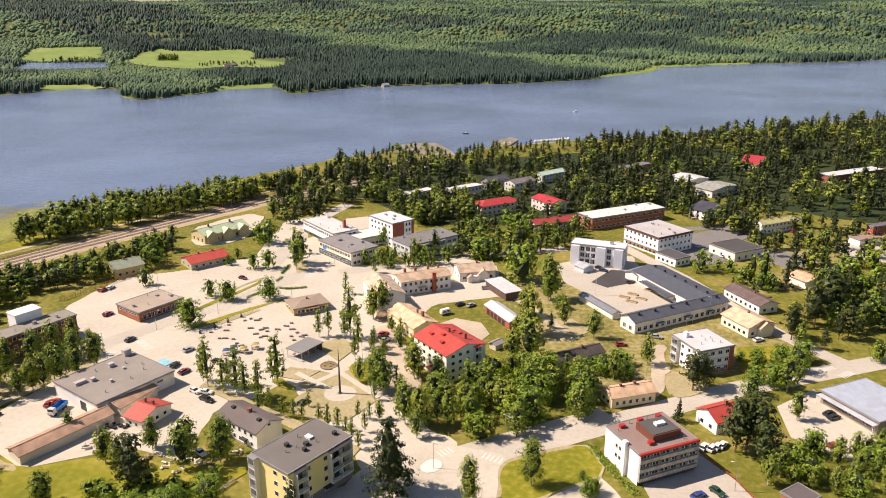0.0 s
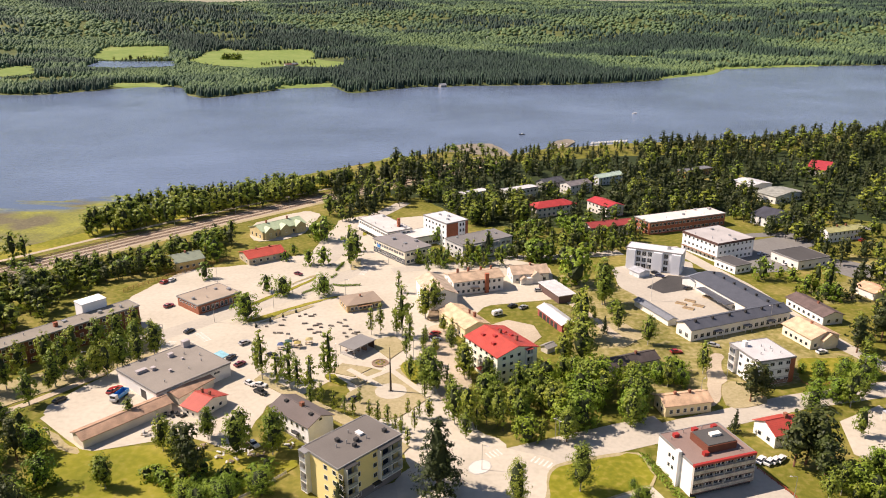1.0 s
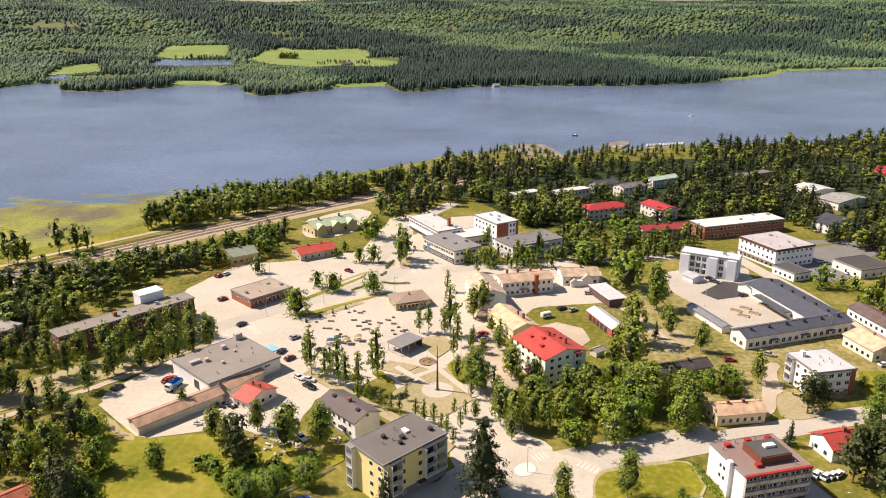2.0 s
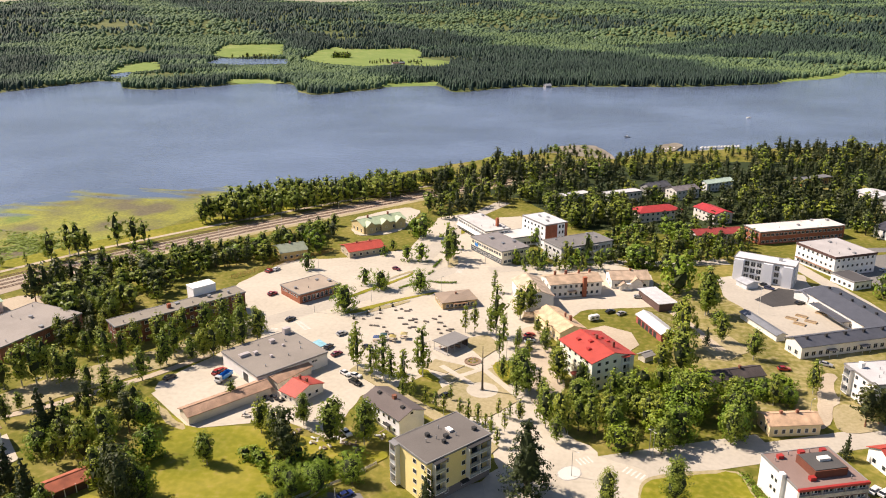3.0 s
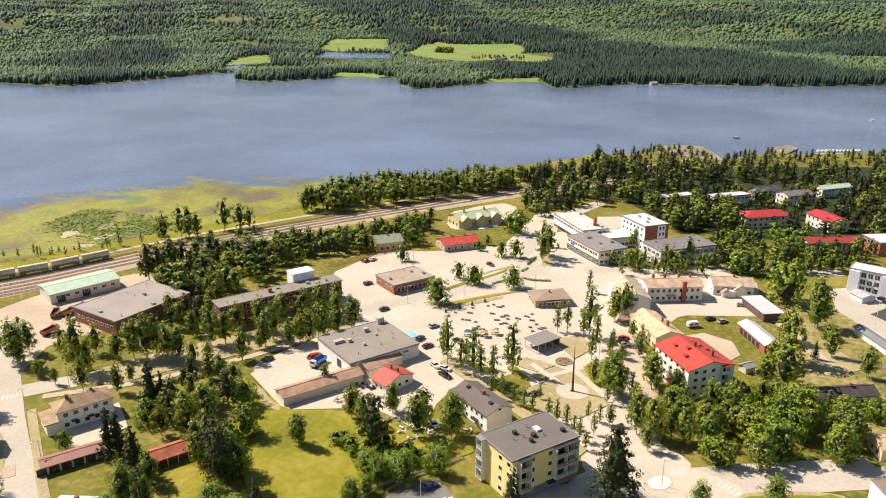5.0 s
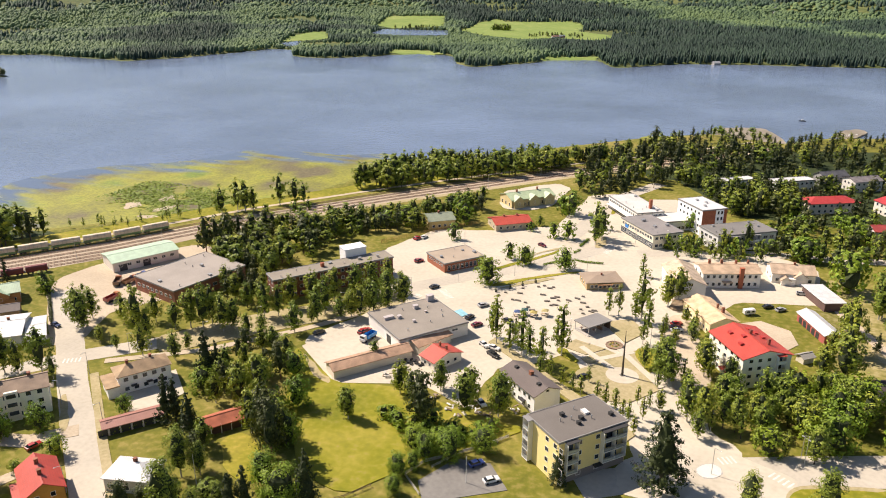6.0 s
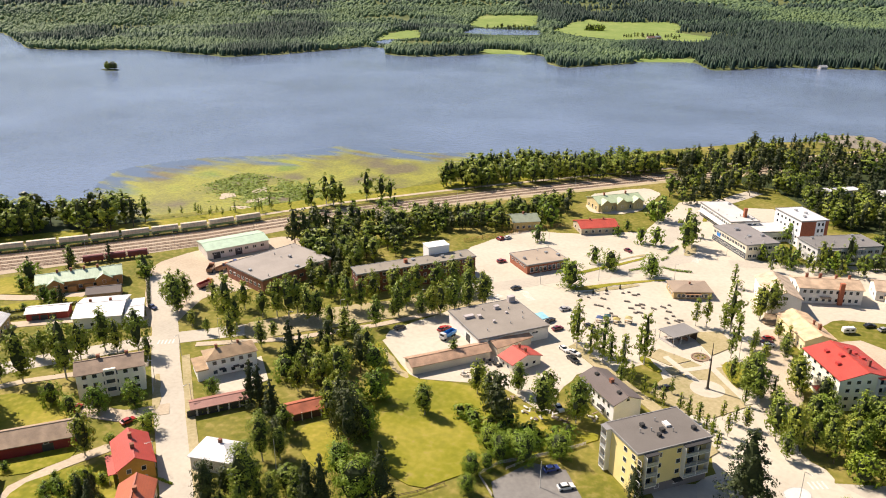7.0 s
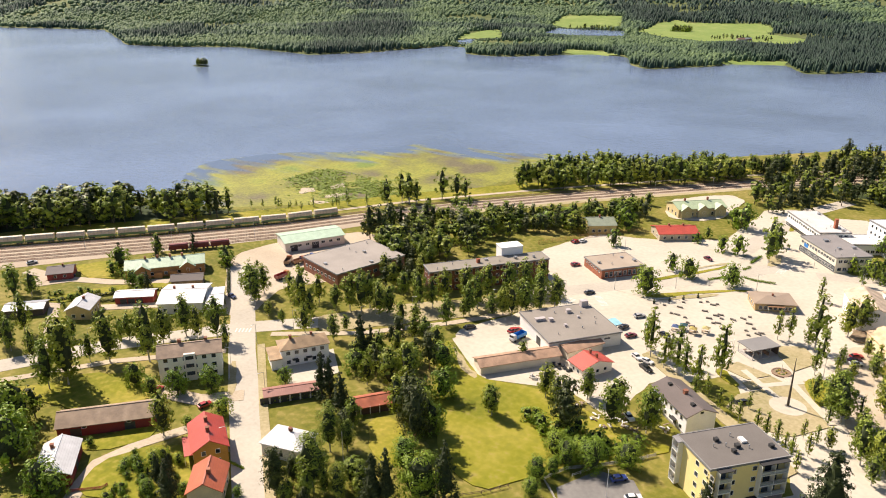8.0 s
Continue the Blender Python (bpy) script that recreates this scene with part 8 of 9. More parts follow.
def canopy(ob, side, along, w, d, z, material=None, posts=False):
    L, W, h = SIZE[ob]
    c = part("porch_roof", boxes((-w / 2, w / 2, -d, 0, 0, 0.18)), material or BLACK, ob, at=side_pose(L, W, side, along, z))
    if posts:
        for u in (-w / 2 + 0.1, w / 2 - 0.1):
            part("porch_post", boxes((u - 0.06, u + 0.06, -d + 0.04, -d + 0.16, -z, 0)), TRIM, c)


def cladding(ob, side, x0, x1, z0, z1, material, name="wall_panel", proud=0.05):
    """A facing laid on part of a wall, from x0 to x1 along it."""
    L, W, h = SIZE[ob]
    part(name, boxes((x0, x1, -proud, 0.0, z0, z1)), material, ob, at=side_pose(L, W, side, 0, 0))


# yellow block
balcony_stack(yellow_block, 0, -5.6, 2.6, 1.5, 4, 0.6, 3.0, EDGE)
balcony_stack(yellow_block, 1, -7.2, 3.4, 1.5, 3, 3.3, 3.0)
balcony_stack(yellow_block, 1, 6.0, 7.4, 1.5, 3, 3.3, 3.0, split=True)
cladding(yellow_block, 1, -10.5, 10.5, 0, 2.6, paint("plaster", (0.20, 0.17, 0.16)), "ground_floor_wall", 0.03)
canopy(yellow_block, 1, 1.4, 2.4, 1.4, 2.6)
for x, y, s in ((-2.5, -3, 1.0), (1.0, 0.5, 1.1), (2.6, -1.5, 0.9), (3, 8.5, 1.0)):
    roof_box(yellow_block, x, y, s, s, 0.8, BLACK)
roof_box(yellow_block, -1.0, 3.2, 2.0, 1.3, 0.5, TRIM, "skylight", "white roof skylight")
for x, y in ((-3.5, 1.5), (0, -2), (2, 3), (-0.5, -5)):
    roof_pipe(yellow_block, x, y, 0.9)
# long white house
for x in (-5.5, 6.0):
    part("roof_hatch", boxes((x - 0.6, x + 0.6, -1.6, -0.6, 7.3, 8.2)), BLACK, white_house)
canopy(white_house, 0, 3.5, 2.4, 1.3, 2.5)
canopy(white_house, 0, -4.0, 2.4, 1.3, 2.5)
cladding(white_house, 0, -8.8, 8.8, 0, 0.6, paint("plaster", (0.30, 0.28, 0.26)), "plinth", 0.06)
# supermarket
cladding(market, 1, -13.5, 13.5, 3.9, 5.0, paint("metal", (0.68, 0.66, 0.62)), "fascia", 0.12)
cladding(market, 0, -12.4, 12.4, 3.9, 5.0, paint("metal", (0.68, 0.66, 0.62)), "fascia", 0.12)
for x, y, lx, ly, h in ((-4, -9.5, 1.6, 3.6, 0.9), (-2.5, -6.0, 1.4, 1.4, 1.0), (-7, 3.0, 1.5, 1.8, 1.2), (3, -3, 0.9, 0.9, 0.8), (-2, 4.5, 0.8, 0.8, 0.6), (-10.5, 11, 1.8, 2.6, 2.2)):
    roof_box(market, x, y, lx, ly, h, paint("metal", (0.48, 0.432, 0.418)), "air_unit", "white rooftop ventilation unit")
for x, y in ((6, 2), (4, 8), (-8, -2), (8, -8), (0, 10), (-5, 7)):
    roof_pipe(market, x, y, 0.7, 0.15)
# red-edged office
WEATHERED = worn("weathered_panel", (0.46, 0.41, 0.34), 0.8, 3, 0.8, 0.45)
REDTRIM = paint("metal", (0.40, 0.036, 0.029))
cladding(red_office, 1, -9.6, 9.6, 9.2, 9.85, REDTRIM, "red_fascia", 0.75)
# near-black strip on the flush wall paints the shade of a recess
cladding(red_office, 1, -9.4, 9.4, 0, 1.2, paint("plaster", (0.06, 0.055, 0.05)), "recessed_wall", 0.02)
for k in range(3):
    cladding(red_office, 1, -9.4, 9.4, 1.2 + 2.7 * k, 1.34 + 2.7 * k, paint("wood", (0.16, 0.06, 0.04)), "floor_edge", 0.75)
    for q in range(6):
        cladding(red_office, 1, -9.4 + 3.14 * q, -6.3 + 3.14 * q, 1.36 + 2.7 * k, 2.45 + 2.7 * k, WEATHERED, "balcony_panel", 0.7)
    add_windows(red_office, *SIZE[red_office][:2], 1, 9, 1, 1.7, 1.3, 2.55 + 2.7 * k, margin=0.3)
    for q in range(7):
        cladding(red_office, 1, -9.45 + 3.14 * q, -9.3 + 3.14 * q, 1.36 + 2.7 * k, 3.9 + 2.7 * k, paint("wood", (0.45, 0.42, 0.38)), "divider", 0.68)
cladding(red_office, 0, 1.4, 2.8, 0, 10.6, paint("plaster", (0.74, 0.72, 0.70)), "chimney_shaft", 1.1)
add_windows(red_office, *SIZE[red_office][:2], 0, 2, 2, 0.9, 1.1, 3.0, 2.9, at=(-2.2, -0.6))
pent = roof_box(red_office, 0.8, 1.5, 7.5, 9.0, 2.0, paint("wood", (0.17, 0.055, 0.03)), "penthouse", "brown boarded roof penthouse")
roof_box(red_office, 0.8, 1.5, 6.9, 8.4, 2.2, paint("felt", (0.09, 0.085, 0.08)), "penthouse_roof", "dark felt penthouse roof")
roof_box(red_office, 0.5, 2.0, 1.4, 3.0, 2.9, TRIM, "skylight", "white roof skylight")
for x, y in ((-5, -6), (-5.5, 6.5), (-5.8, 0.5), (4.8, -3.8)):
    roof_box(red_office, x, y, 1.1, 1.5, 0.9, REDTRIM, "roof_vent", "red roof vent")
for x, y in ((-6, -3), (-6, 3), (-4, -8), (6, 6)):
    roof_pipe(red_office, x, y, 0.9)
# white flats with brick end
BRICK = paint("brick", (0.38, 0.12, 0.06))
cladding(white_flats, 1, 5.4, 7.4, 0, 9.2, BRICK, "brick_wall", 0.06)
cladding(white_flats, 2, -7.4, 7.4, 0, 9.2, BRICK, "brick_wall", 0.06)
balcony_stack(white_flats, 0, -4.2, 3.0, 1.3, 3, 0.8, 2.8, EDGE)
cladding(white_flats, 1, -7.3, 5.3, 0.2, 1.6, paint("plaster", (0.30, 0.18, 0.14)), "plinth", 0.04)
for k in range(3):
    cladding(white_flats, 1, -7.2, 5.2, 2.4 + 2.95 * k, 2.75 + 2.95 * k, paint("plaster", (0.50, 0.48, 0.46)), "band", 0.05)
roof_box(white_flats, -4, -4, 1.6, 1.2, 1.8, TRIM, "chimney")
for x, y in ((1, 0), (2.5, 2), (0, 3), (-2, 1), (3, -3), (4, 4)):
    roof_pipe(white_flats, x, y, 0.7)
# red-roofed flats
balcony_stack(red_flats, 1, 4.4, 2.6, 1.2, 3, 2.8, 2.6, paint("metal", (0.48, 0.065, 0.043)))
canopy(red_flats, 0, 3, 5.5, 2.2, 3.0, paint("metal", (0.48, 0.065, 0.043)))
for x, y, z in ((-5, -4.0, 11.6), (-1, -1.8, 12.2), (2.5, -4.8, 11.5), (-3, 3.6, 11.6), (0, 4.2, 11.5), (-6, 3.0, 11.7)):
    part("dormer", boxes((x - 0.7, x + 0.7, y - 0.6, y + 0.6, z - 0.4, z + 0.6)), paint("metal", (0.45, 0.05, 0.04)), red_flats)
for x, y in ((-2, 1.2), (5, 3.0)):
    part("chimney", boxes((x - 0.4, x + 0.4, y - 0.4, y + 0.4, 11.8, 13.8)), paint("brick", (0.3, 0.1, 0.07)), red_flats)
# tower and shops
cladding(tower, 1, -6.9, 0.5, 0, 12.8, BRICK, "brick_wall", 0.06)
cladding(tower, 1, 5.2, 6.9, 0, 12.8, BRICK, "brick_wall", 0.06)
for x, y in ((-5, 0), (0, 2), (5, -2)):
    roof_box(tower, x, y, 1.4, 1.0, 0.7, STEEL)
for ob in (shop_w, shop_c, grey_block, corner_office, brick_block, brick_office, depot, brick_long):
    L, W, h = SIZE[ob]
    rr = random.Random(int(L * 10))
    for k in range(7):
        x, y = rr.uniform(-L / 2 + 1.5, L / 2 - 1.5), rr.uniform(-W / 2 + 1.5, W / 2 - 1.5)
        if k % 3:
            roof_pipe(ob, x, y, rr.uniform(0.5, 1.0), 0.14)
        else:
            s = rr.uniform(0.9, 1.6)
            roof_box(ob, x, y, s, s * rr.uniform(0.7, 1.3), rr.uniform(0.5, 1.0), STEEL)
roof_box(shop_w, 10.5, 3, 1.4, 1.4, 4.5, BRICK, "chimney", "red brick chimney stack")
cladding(shop_w, 0, -17.0, 17.0, 0.2, 3.0, glazed("shop_glass", (0.05, 0.06, 0.07)), "shop_window", 0.05)
cladding(shop_c, 0, -14, 14, 0.2, 3.0, glazed("shop_glass_b", (0.05, 0.06, 0.07)), "shop_window", 0.05)
canopy(shop_w, 0, 0, 30, 2.0, 3.1, TRIM)
part("sign_panel", boxes((-1.5, 1.5, -0.12, 0, 0, 1.6)), worn("sign_blue", (0.03, 0.22, 0.6), 0.5), shop_c, "blue shop sign panel", side_pose(*SIZE[shop_c][:2], 0, -9, 3.4))
balcony_stack(grey_block, 1, -8, 6, 1.4, 2, 0.6, 3.4, EDGE, True)
balcony_stack(grey_block, 1, 3, 6, 1.4, 2, 0.6, 3.4, EDGE, True)
# corner office
cladding(corner_office, 0, -12.2, 12.2, 8.7, 9.8, paint("wood", (0.10, 0.05, 0.04)), "eaves_band", 0.3)
cladding(corner_office, 1, -12.2, 12.2, 8.7, 9.8, paint("wood", (0.10, 0.05, 0.04)), "eaves_band", 0.3)
canopy(corner_office, 0, 0, 23, 1.5, 2.7, paint("wood", (0.2, 0.12, 0.08)))
# grey flats: bays and balcony openings
for a in (-10.5, 2.0, 10.3):
    part("bay", boxes((-2.0, 2.0, -1.8, 0, 0, 9.6)), paint("plaster", (0.60, 0.61, 0.64)), grey_flats, at=side_pose(*SIZE[grey_flats][:2], 0, a, 0))
add_windows(grey_flats, *SIZE[grey_flats][:2], 0, 4, 3, 1.9, 2.1, 0.7, 3.1, at=(-7.2, -4.6, -2.0, 5.6))
add_windows(grey_flats, *SIZE[grey_flats][:2], 1, 2, 3, 1.2, 1.6, 0.9, 3.1)
add_windows(grey_flats, *SIZE[grey_flats][:2], 3, 2, 3, 1.2, 1.6, 0.9, 3.1)
add_windows(grey_flats, *SIZE[grey_flats][:2], 2, 7, 3, 1.4, 1.4, 0.9, 3.1)
roof_box(grey_flats, 6, 0, 1.6, 1.0, 1.2, STEEL)
# brick block behind the birches: white rooftop house and its chimneys
part("stair_tower", boxes((-10.5, -4.25, 8.0, 17.5, -0.4, 12.4), (-10.7, -4.2, 7.8, 17.7, 12.4, 12.65)), paint("plaster", (0.74, 0.73, 0.72)), brick_block, "white stair tower behind the block")
roof_box(brick_block, 0, -4, 1.3, 1.3, 1.6, BRICK, "chimney")
# hall: tall chimney and gable door
stack = part("chimney", boxes((-0.8, 0.8, -1.3, 0.0, 0, 8.8), (-0.9, 0.9, -1.4, 0.1, 8.8, 9.0)), BRICK, hall, at=side_pose(*SIZE[hall][:2], 0, 3.5, 0))
canopy(hall, 0, -2, 4.0, 2.0, 2.8, paint("tile", (0.50, 0.36, 0.24)))
part("porch", boxes((-2.2, 2.2, -2.6, 0, 0, 3.0)), paint("plaster", (0.72, 0.68, 0.61)), gable_house, at=side_pose(*SIZE[gable_house][:2], 0, -2, 0))


def front_gable(ob, side, along, w, d, h, rise, wall, roof):
    """A gabled projection on a wall."""
    L, W, _ = SIZE[ob]
    bm = bmesh.new()
    ring = [(-w / 2, 0), (w / 2, 0), (w / 2, h), (0, h + rise), (-w / 2, h)]
    solid(bm, [(u, -d, z) for u, z in ring], [(u, 1.5, z) for u, z in ring])
    bmesh.ops.recalc_face_normals(bm, faces=bm.faces)
    m = side_pose(L, W, side, along, 0)
    g = part("front_gable", bm, wall, ob, at=m)
    bm = bmesh.new()
    o = 0.4
    slab(bm, [(-w / 2 - o, -d - o, h - o * rise / (w / 2)), (0, -d - o, h + rise + 0.1), (0, 3.4, h + rise + 0.1), (-w / 2 - o, 3.4, h - o * rise / (w / 2))], 0.18)
    slab(bm, [(0, -d - o, h + rise + 0.1), (w / 2 + o, -d - o, h - o * rise / (w / 2)), (w / 2 + o, 3.4, h - o * rise / (w / 2)), (0, 3.4, h + rise + 0.1)], 0.18)
    part("gable_roof", bm, roof, g)
    fm, pm = window_meshes(1.1, 1.3)
    wd = part("window", fm, None, g, at=pose(0, -d, h * 0.45))


TAN = paint("tile", (0.50, 0.37, 0.26))
front_gable(gable_house, 0, 2.5, 5.0, 1.6, 3.6, 1.8, paint("plaster", (0.72, 0.68, 0.61)), TAN)
front_gable(gable_house, 0, -3.5, 3.4, 2.6, 2.6, 1.2, paint("plaster", (0.72, 0.68, 0.61)), TAN)
front_gable(peach_gable, 1, 1.0, 6.0, 1.6, 4.0, 2.0, paint("plaster", (0.70, 0.63, 0.50)), paint("tile", (0.62, 0.42, 0.27)))
for a in (-9.5, 0, 9.5):
    front_gable(station, 0, a, 6.0, 1.4, 4.6, 2.2, paint("wood", (0.62, 0.50, 0.26)), paint("metal", (0.40, 0.48, 0.30)))
for a in (-9, 9):
    front_gable(rail_house, 0, a, 6.0, 1.2, 4.0, 1.9, paint("wood", (0.52, 0.25, 0.09)), paint("metal", (0.40, 0.52, 0.36)))
for a in (-12, -3, 3, 12):
    part("veranda", boxes((-1.6, 1.6, -1.8, 0, 0, 2.4)), paint("wood", (0.5, 0.24, 0.08)), rail_house, at=side_pose(*SIZE[rail_house][:2], 0, a, 0))
# stair bay of the cream flats
part("stair_bay", boxes((-1.7, 1.7, -0.9, 0, 0, 9.2)), paint("plaster", (0.72, 0.68, 0.58)), cream_flats, at=side_pose(*SIZE[cream_flats][:2], 0, 0.0, 0))
for k in range(3):
    part("stair_window", boxes((-1.2, 1.2, -0.97, -0.9, 1.9 + 2.7 * k, 3.1 + 2.7 * k)), GLASS, cream_flats, at=side_pose(*SIZE[cream_flats][:2], 0, 0.0, 0))
# tan house: low wing and porches
wing = part("side_wing", boxes((-3.4, 0.0, -4.6, 4.2, 0, 3.6)), paint("plaster", (0.70, 0.69, 0.66)), tan_house, at=pose(-SIZE[tan_house][0] / 2, 0, 0))
part("wing_roof", boxes((-3.9, 0.1, -5.0, 4.6, 3.6, 4.0)), paint("tile", (0.38, 0.26, 0.15)), wing)
for a in (-3.5, 1.0, 4.5):
    canopy(tan_house, 0, a, 1.8, 1.2, 2.4)
# yard walls with hatches on the ochre house
canopy(ochre_house, 3, 0, 9, 2.2, 3.0, paint("metal", (0.44, 0.058, 0.036)), True)
# kiosk terrace and porch of the peach house
canopy(kiosk, 1, 0, 6, 1.6, 2.4, paint("wood", (0.3, 0.16, 0.08)), True)
# school canopies, vents and the court wing
for a in (-12, 2, 14):
    canopy(school_a, 1, a, 3.5, 1.8, 2.7, paint("metal", (0.092, 0.097, 0.114)), True)
for ob, axis in ((school_a, "y"), (school_b, "x")):
    L, W, h = SIZE[ob]
    run = W if axis == "y" else L
    for k in range(6):
        q = -run / 2 + (k + 0.5) * run / 6
        x, y = (1.2, q) if axis == "y" else (q, -1.2)
        part("roof_vent", boxes((x - 0.4, x + 0.4, y - 0.4, y + 0.4, h + 0.9, h + 2.3)), BLACK, ob)
part("court_roof", boxes((-10, 10, -4.2, 0, 3.2, 3.5)), paint("metal", (0.092, 0.097, 0.114)), school_b, at=side_pose(*SIZE[school_b][:2], 2, -1, 0))
# carport posts, metal hall posts
for a in (-4.2, -1.4, 1.4, 4.2):
    part("post", boxes((-0.1, 0.1, -0.1, 0.1, 0, 2.7)), TRIM, shelter, at=side_pose(*SIZE[shelter][:2], 0, a, 0) @ pose(0, -0.25, 0))
canopy(metal_hall, 0, 0, 20.2, 2.2, 3.3, paint("metal", (0.5, 0.52, 0.55)), True)

# open pavilion on the plaza
pav = thing("pavilion", -49.7, 243.0, 0.1, -34.1, "open market pavilion with grey flat roof and steel posts", "pavilion")
FOOTPRINTS.append((-49.7, 243.0, -34.1, 7.3, 10.8))
part("floor_slab", boxes((-3.9, 3.9, -5.6, 5.6, -0.3, 0.12)), KERB, pav)
part("roof", boxes((-3.9, 3.9, -5.7, 5.7, 3.3, 3.6)), paint("felt", (0.22, 0.21, 0.2)), pav)
for u in (-3.5, 3.5):
    for v in (-5.2, -1.8, 1.8, 5.2):
        part("post", boxes((u - 0.08, u + 0.08, v - 0.08, v + 0.08, 0.1, 3.3)), STEEL, pav)
part("back_wall", boxes((-3.5, 3.5, 5.1, 5.3, 0.1, 3.3)), paint("wood", (0.10, 0.06, 0.04)), pav)
part("counter", boxes((-2.6, 2.6, 1.6, 2.3, 0.1, 1.1)), paint("wood", (0.25, 0.15, 0.1)), pav)
for u, v in ((-2, -3.6), (0, -3.2), (2, -3.8), (-1.5, -0.8), (1.5, -1.0)):
    part("table", boxes((u - 0.5, u + 0.5, v - 0.5, v + 0.5, 0.8, 0.86), (u - 0.06, u + 0.06, v - 0.06, v + 0.06, 0.1, 0.8)), paint("wood", (0.25, 0.15, 0.1)), pav)

# ---- the reedy bay ----
BAY = [(-407, 296), (-420, 316), (-412, 338), (-402, 356), (-370, 380), (-356, 400), (-346, 432), (-318, 438), (-287, 438), (-262, 456), (-240, 446), (-226, 400), (-232, 362), (-256, 330), (-276, 298), (-296, 280), (-316, 262), (-334, 247), (-367, 258)]
REED_ISLE = [(-366, 320), (-367, 341), (-343, 352), (-298, 336), (-270, 330), (-280, 300), (-298, 288), (-318, 308), (-341, 311)]


def shallows():
    """Shallow water full of weed: streaks of yellow-green plants that thin out towards the open lake."""
    m, nd, lk, bs = nodes_of("weedy_shallows")
    co, mp, at = nd.new("ShaderNodeTexCoord"), nd.new("ShaderNodeMapping"), nd.new("ShaderNodeAttribute")
    mp.inputs["Rotation"].default_value, mp.inputs["Scale"].default_value = (0, 0, radians(-40)), (0.22, 1, 1)
    at.attribute_name = "inshore"
    lk.new(co.outputs["Object"], mp.inputs["Vector"])
    streak = nd.new("ShaderNodeTexNoise")
    streak.inputs["Scale"].default_value, streak.inputs["Detail"].default_value = 0.085, 6
    lk.new(mp.outputs[0], streak.inputs["Vector"])
    cover = nd.new("ShaderNodeMath")
    cover.operation = "MULTIPLY_ADD"
    cover.inputs[1].default_value = 0.34
    lk.new(at.outputs["Fac"], cover.inputs[0]), lk.new(streak.outputs[0], cover.inputs[2])
    fac = ramp(nd, lk, cover.outputs[0], [(0.50, (0, 0, 0)), (0.70, (1, 1, 1))])
    hue = ramp(nd, lk, grain(nd, lk, 0.03, 4).outputs[0], [(0.36, (0.150, 0.125, 0.062)), (0.47, (0.210, 0.205, 0.036)), (0.58, (0.275, 0.270, 0.036)), (0.70, (0.160, 0.215, 0.030))])
    fine = ramp(nd, lk, grain(nd, lk, 0.7, 4).outputs[0], [(0.3, (0.7, 0.7, 0.7)), (0.7, (1.25, 1.25, 1.2))])
    weed = mixed(nd, lk, 1.0, hue, fine, "MULTIPLY")
    lk.new(mixed(nd, lk, fac, (0.100, 0.132, 0.190), weed), bs.inputs["Base Color"])
    lk.new(mixed(nd, lk, fac, (0.16, 0.16, 0.16), (0.55, 0.55, 0.55)), bs.inputs["Roughness"])
    bs.inputs["IOR"].default_value = 1.33
    bumped(nd, lk, bs, grain(nd, lk, 0.3, 5).outputs[0], 0.4, 0.4)
    return m


def shore_near(x, y):
    """How near a place of the bay is to the shore, up to 60 metres."""
    return np.clip(60 - np.abs(along(x, NEAR_SHORE) - y), 0, 60) * 0.4


def weed_sheet():
    xs, ys, step = [p[0] for p in BAY], [p[1] for p in BAY], 3.0
    gx, gy = np.meshgrid(np.arange(min(xs) - 30, max(xs) + 30, step), np.arange(min(ys) - 30, max(ys) + 30, step), indexing="ij")
    px, py = gx.ravel(), gy.ravel()
    gap = np.full(len(px), 1e9)
    for (x0, y0), (x1, y1) in zip(BAY, BAY[1:] + BAY[:1]):
        t = np.clip(((px - x0) * (x1 - x0) + (py - y0) * (y1 - y0)) / ((x1 - x0) ** 2 + (y1 - y0) ** 2), 0, 1)
        gap = np.minimum(gap, np.hypot(px - x0 - t * (x1 - x0), py - y0 - t * (y1 - y0)))
    gap = np.where(within(px, py, BAY), gap, -gap)
    inshore = np.clip((gap + 14) / 40, 0, 1) + np.clip((shore_near(px, py)) / 60, 0, 0.4)
    keep = gap > -26
    n, m = gx.shape
    i = np.arange(n * m).reshape(n, m)
    quads = np.stack([i[:-1, :-1], i[1:, :-1], i[1:, 1:], i[:-1, 1:]], -1).reshape(-1, 4)
    quads = quads[keep[quads].all(1)]
    used, back = np.unique(quads, return_inverse=True)
    verts = np.stack([px, py, np.full(len(px), LAKE_Z + 0.03)], -1)[used]
    me = bpy.data.meshes.new("weedy_shallows")
    me.from_pydata(verts.tolist(), [], back.reshape(-1, 4).tolist())
    me.attributes.new("inshore", "FLOAT", "POINT").data.foreach_set("value", np.where(gap[used] < -12, 0.0, inshore[used]))
    me.materials.append(shallows())
    tagged(new("weedy_shallows", me), "shallow bay streaked with yellow-green water weed", "water weed", kind="structure")


weed_sheet()


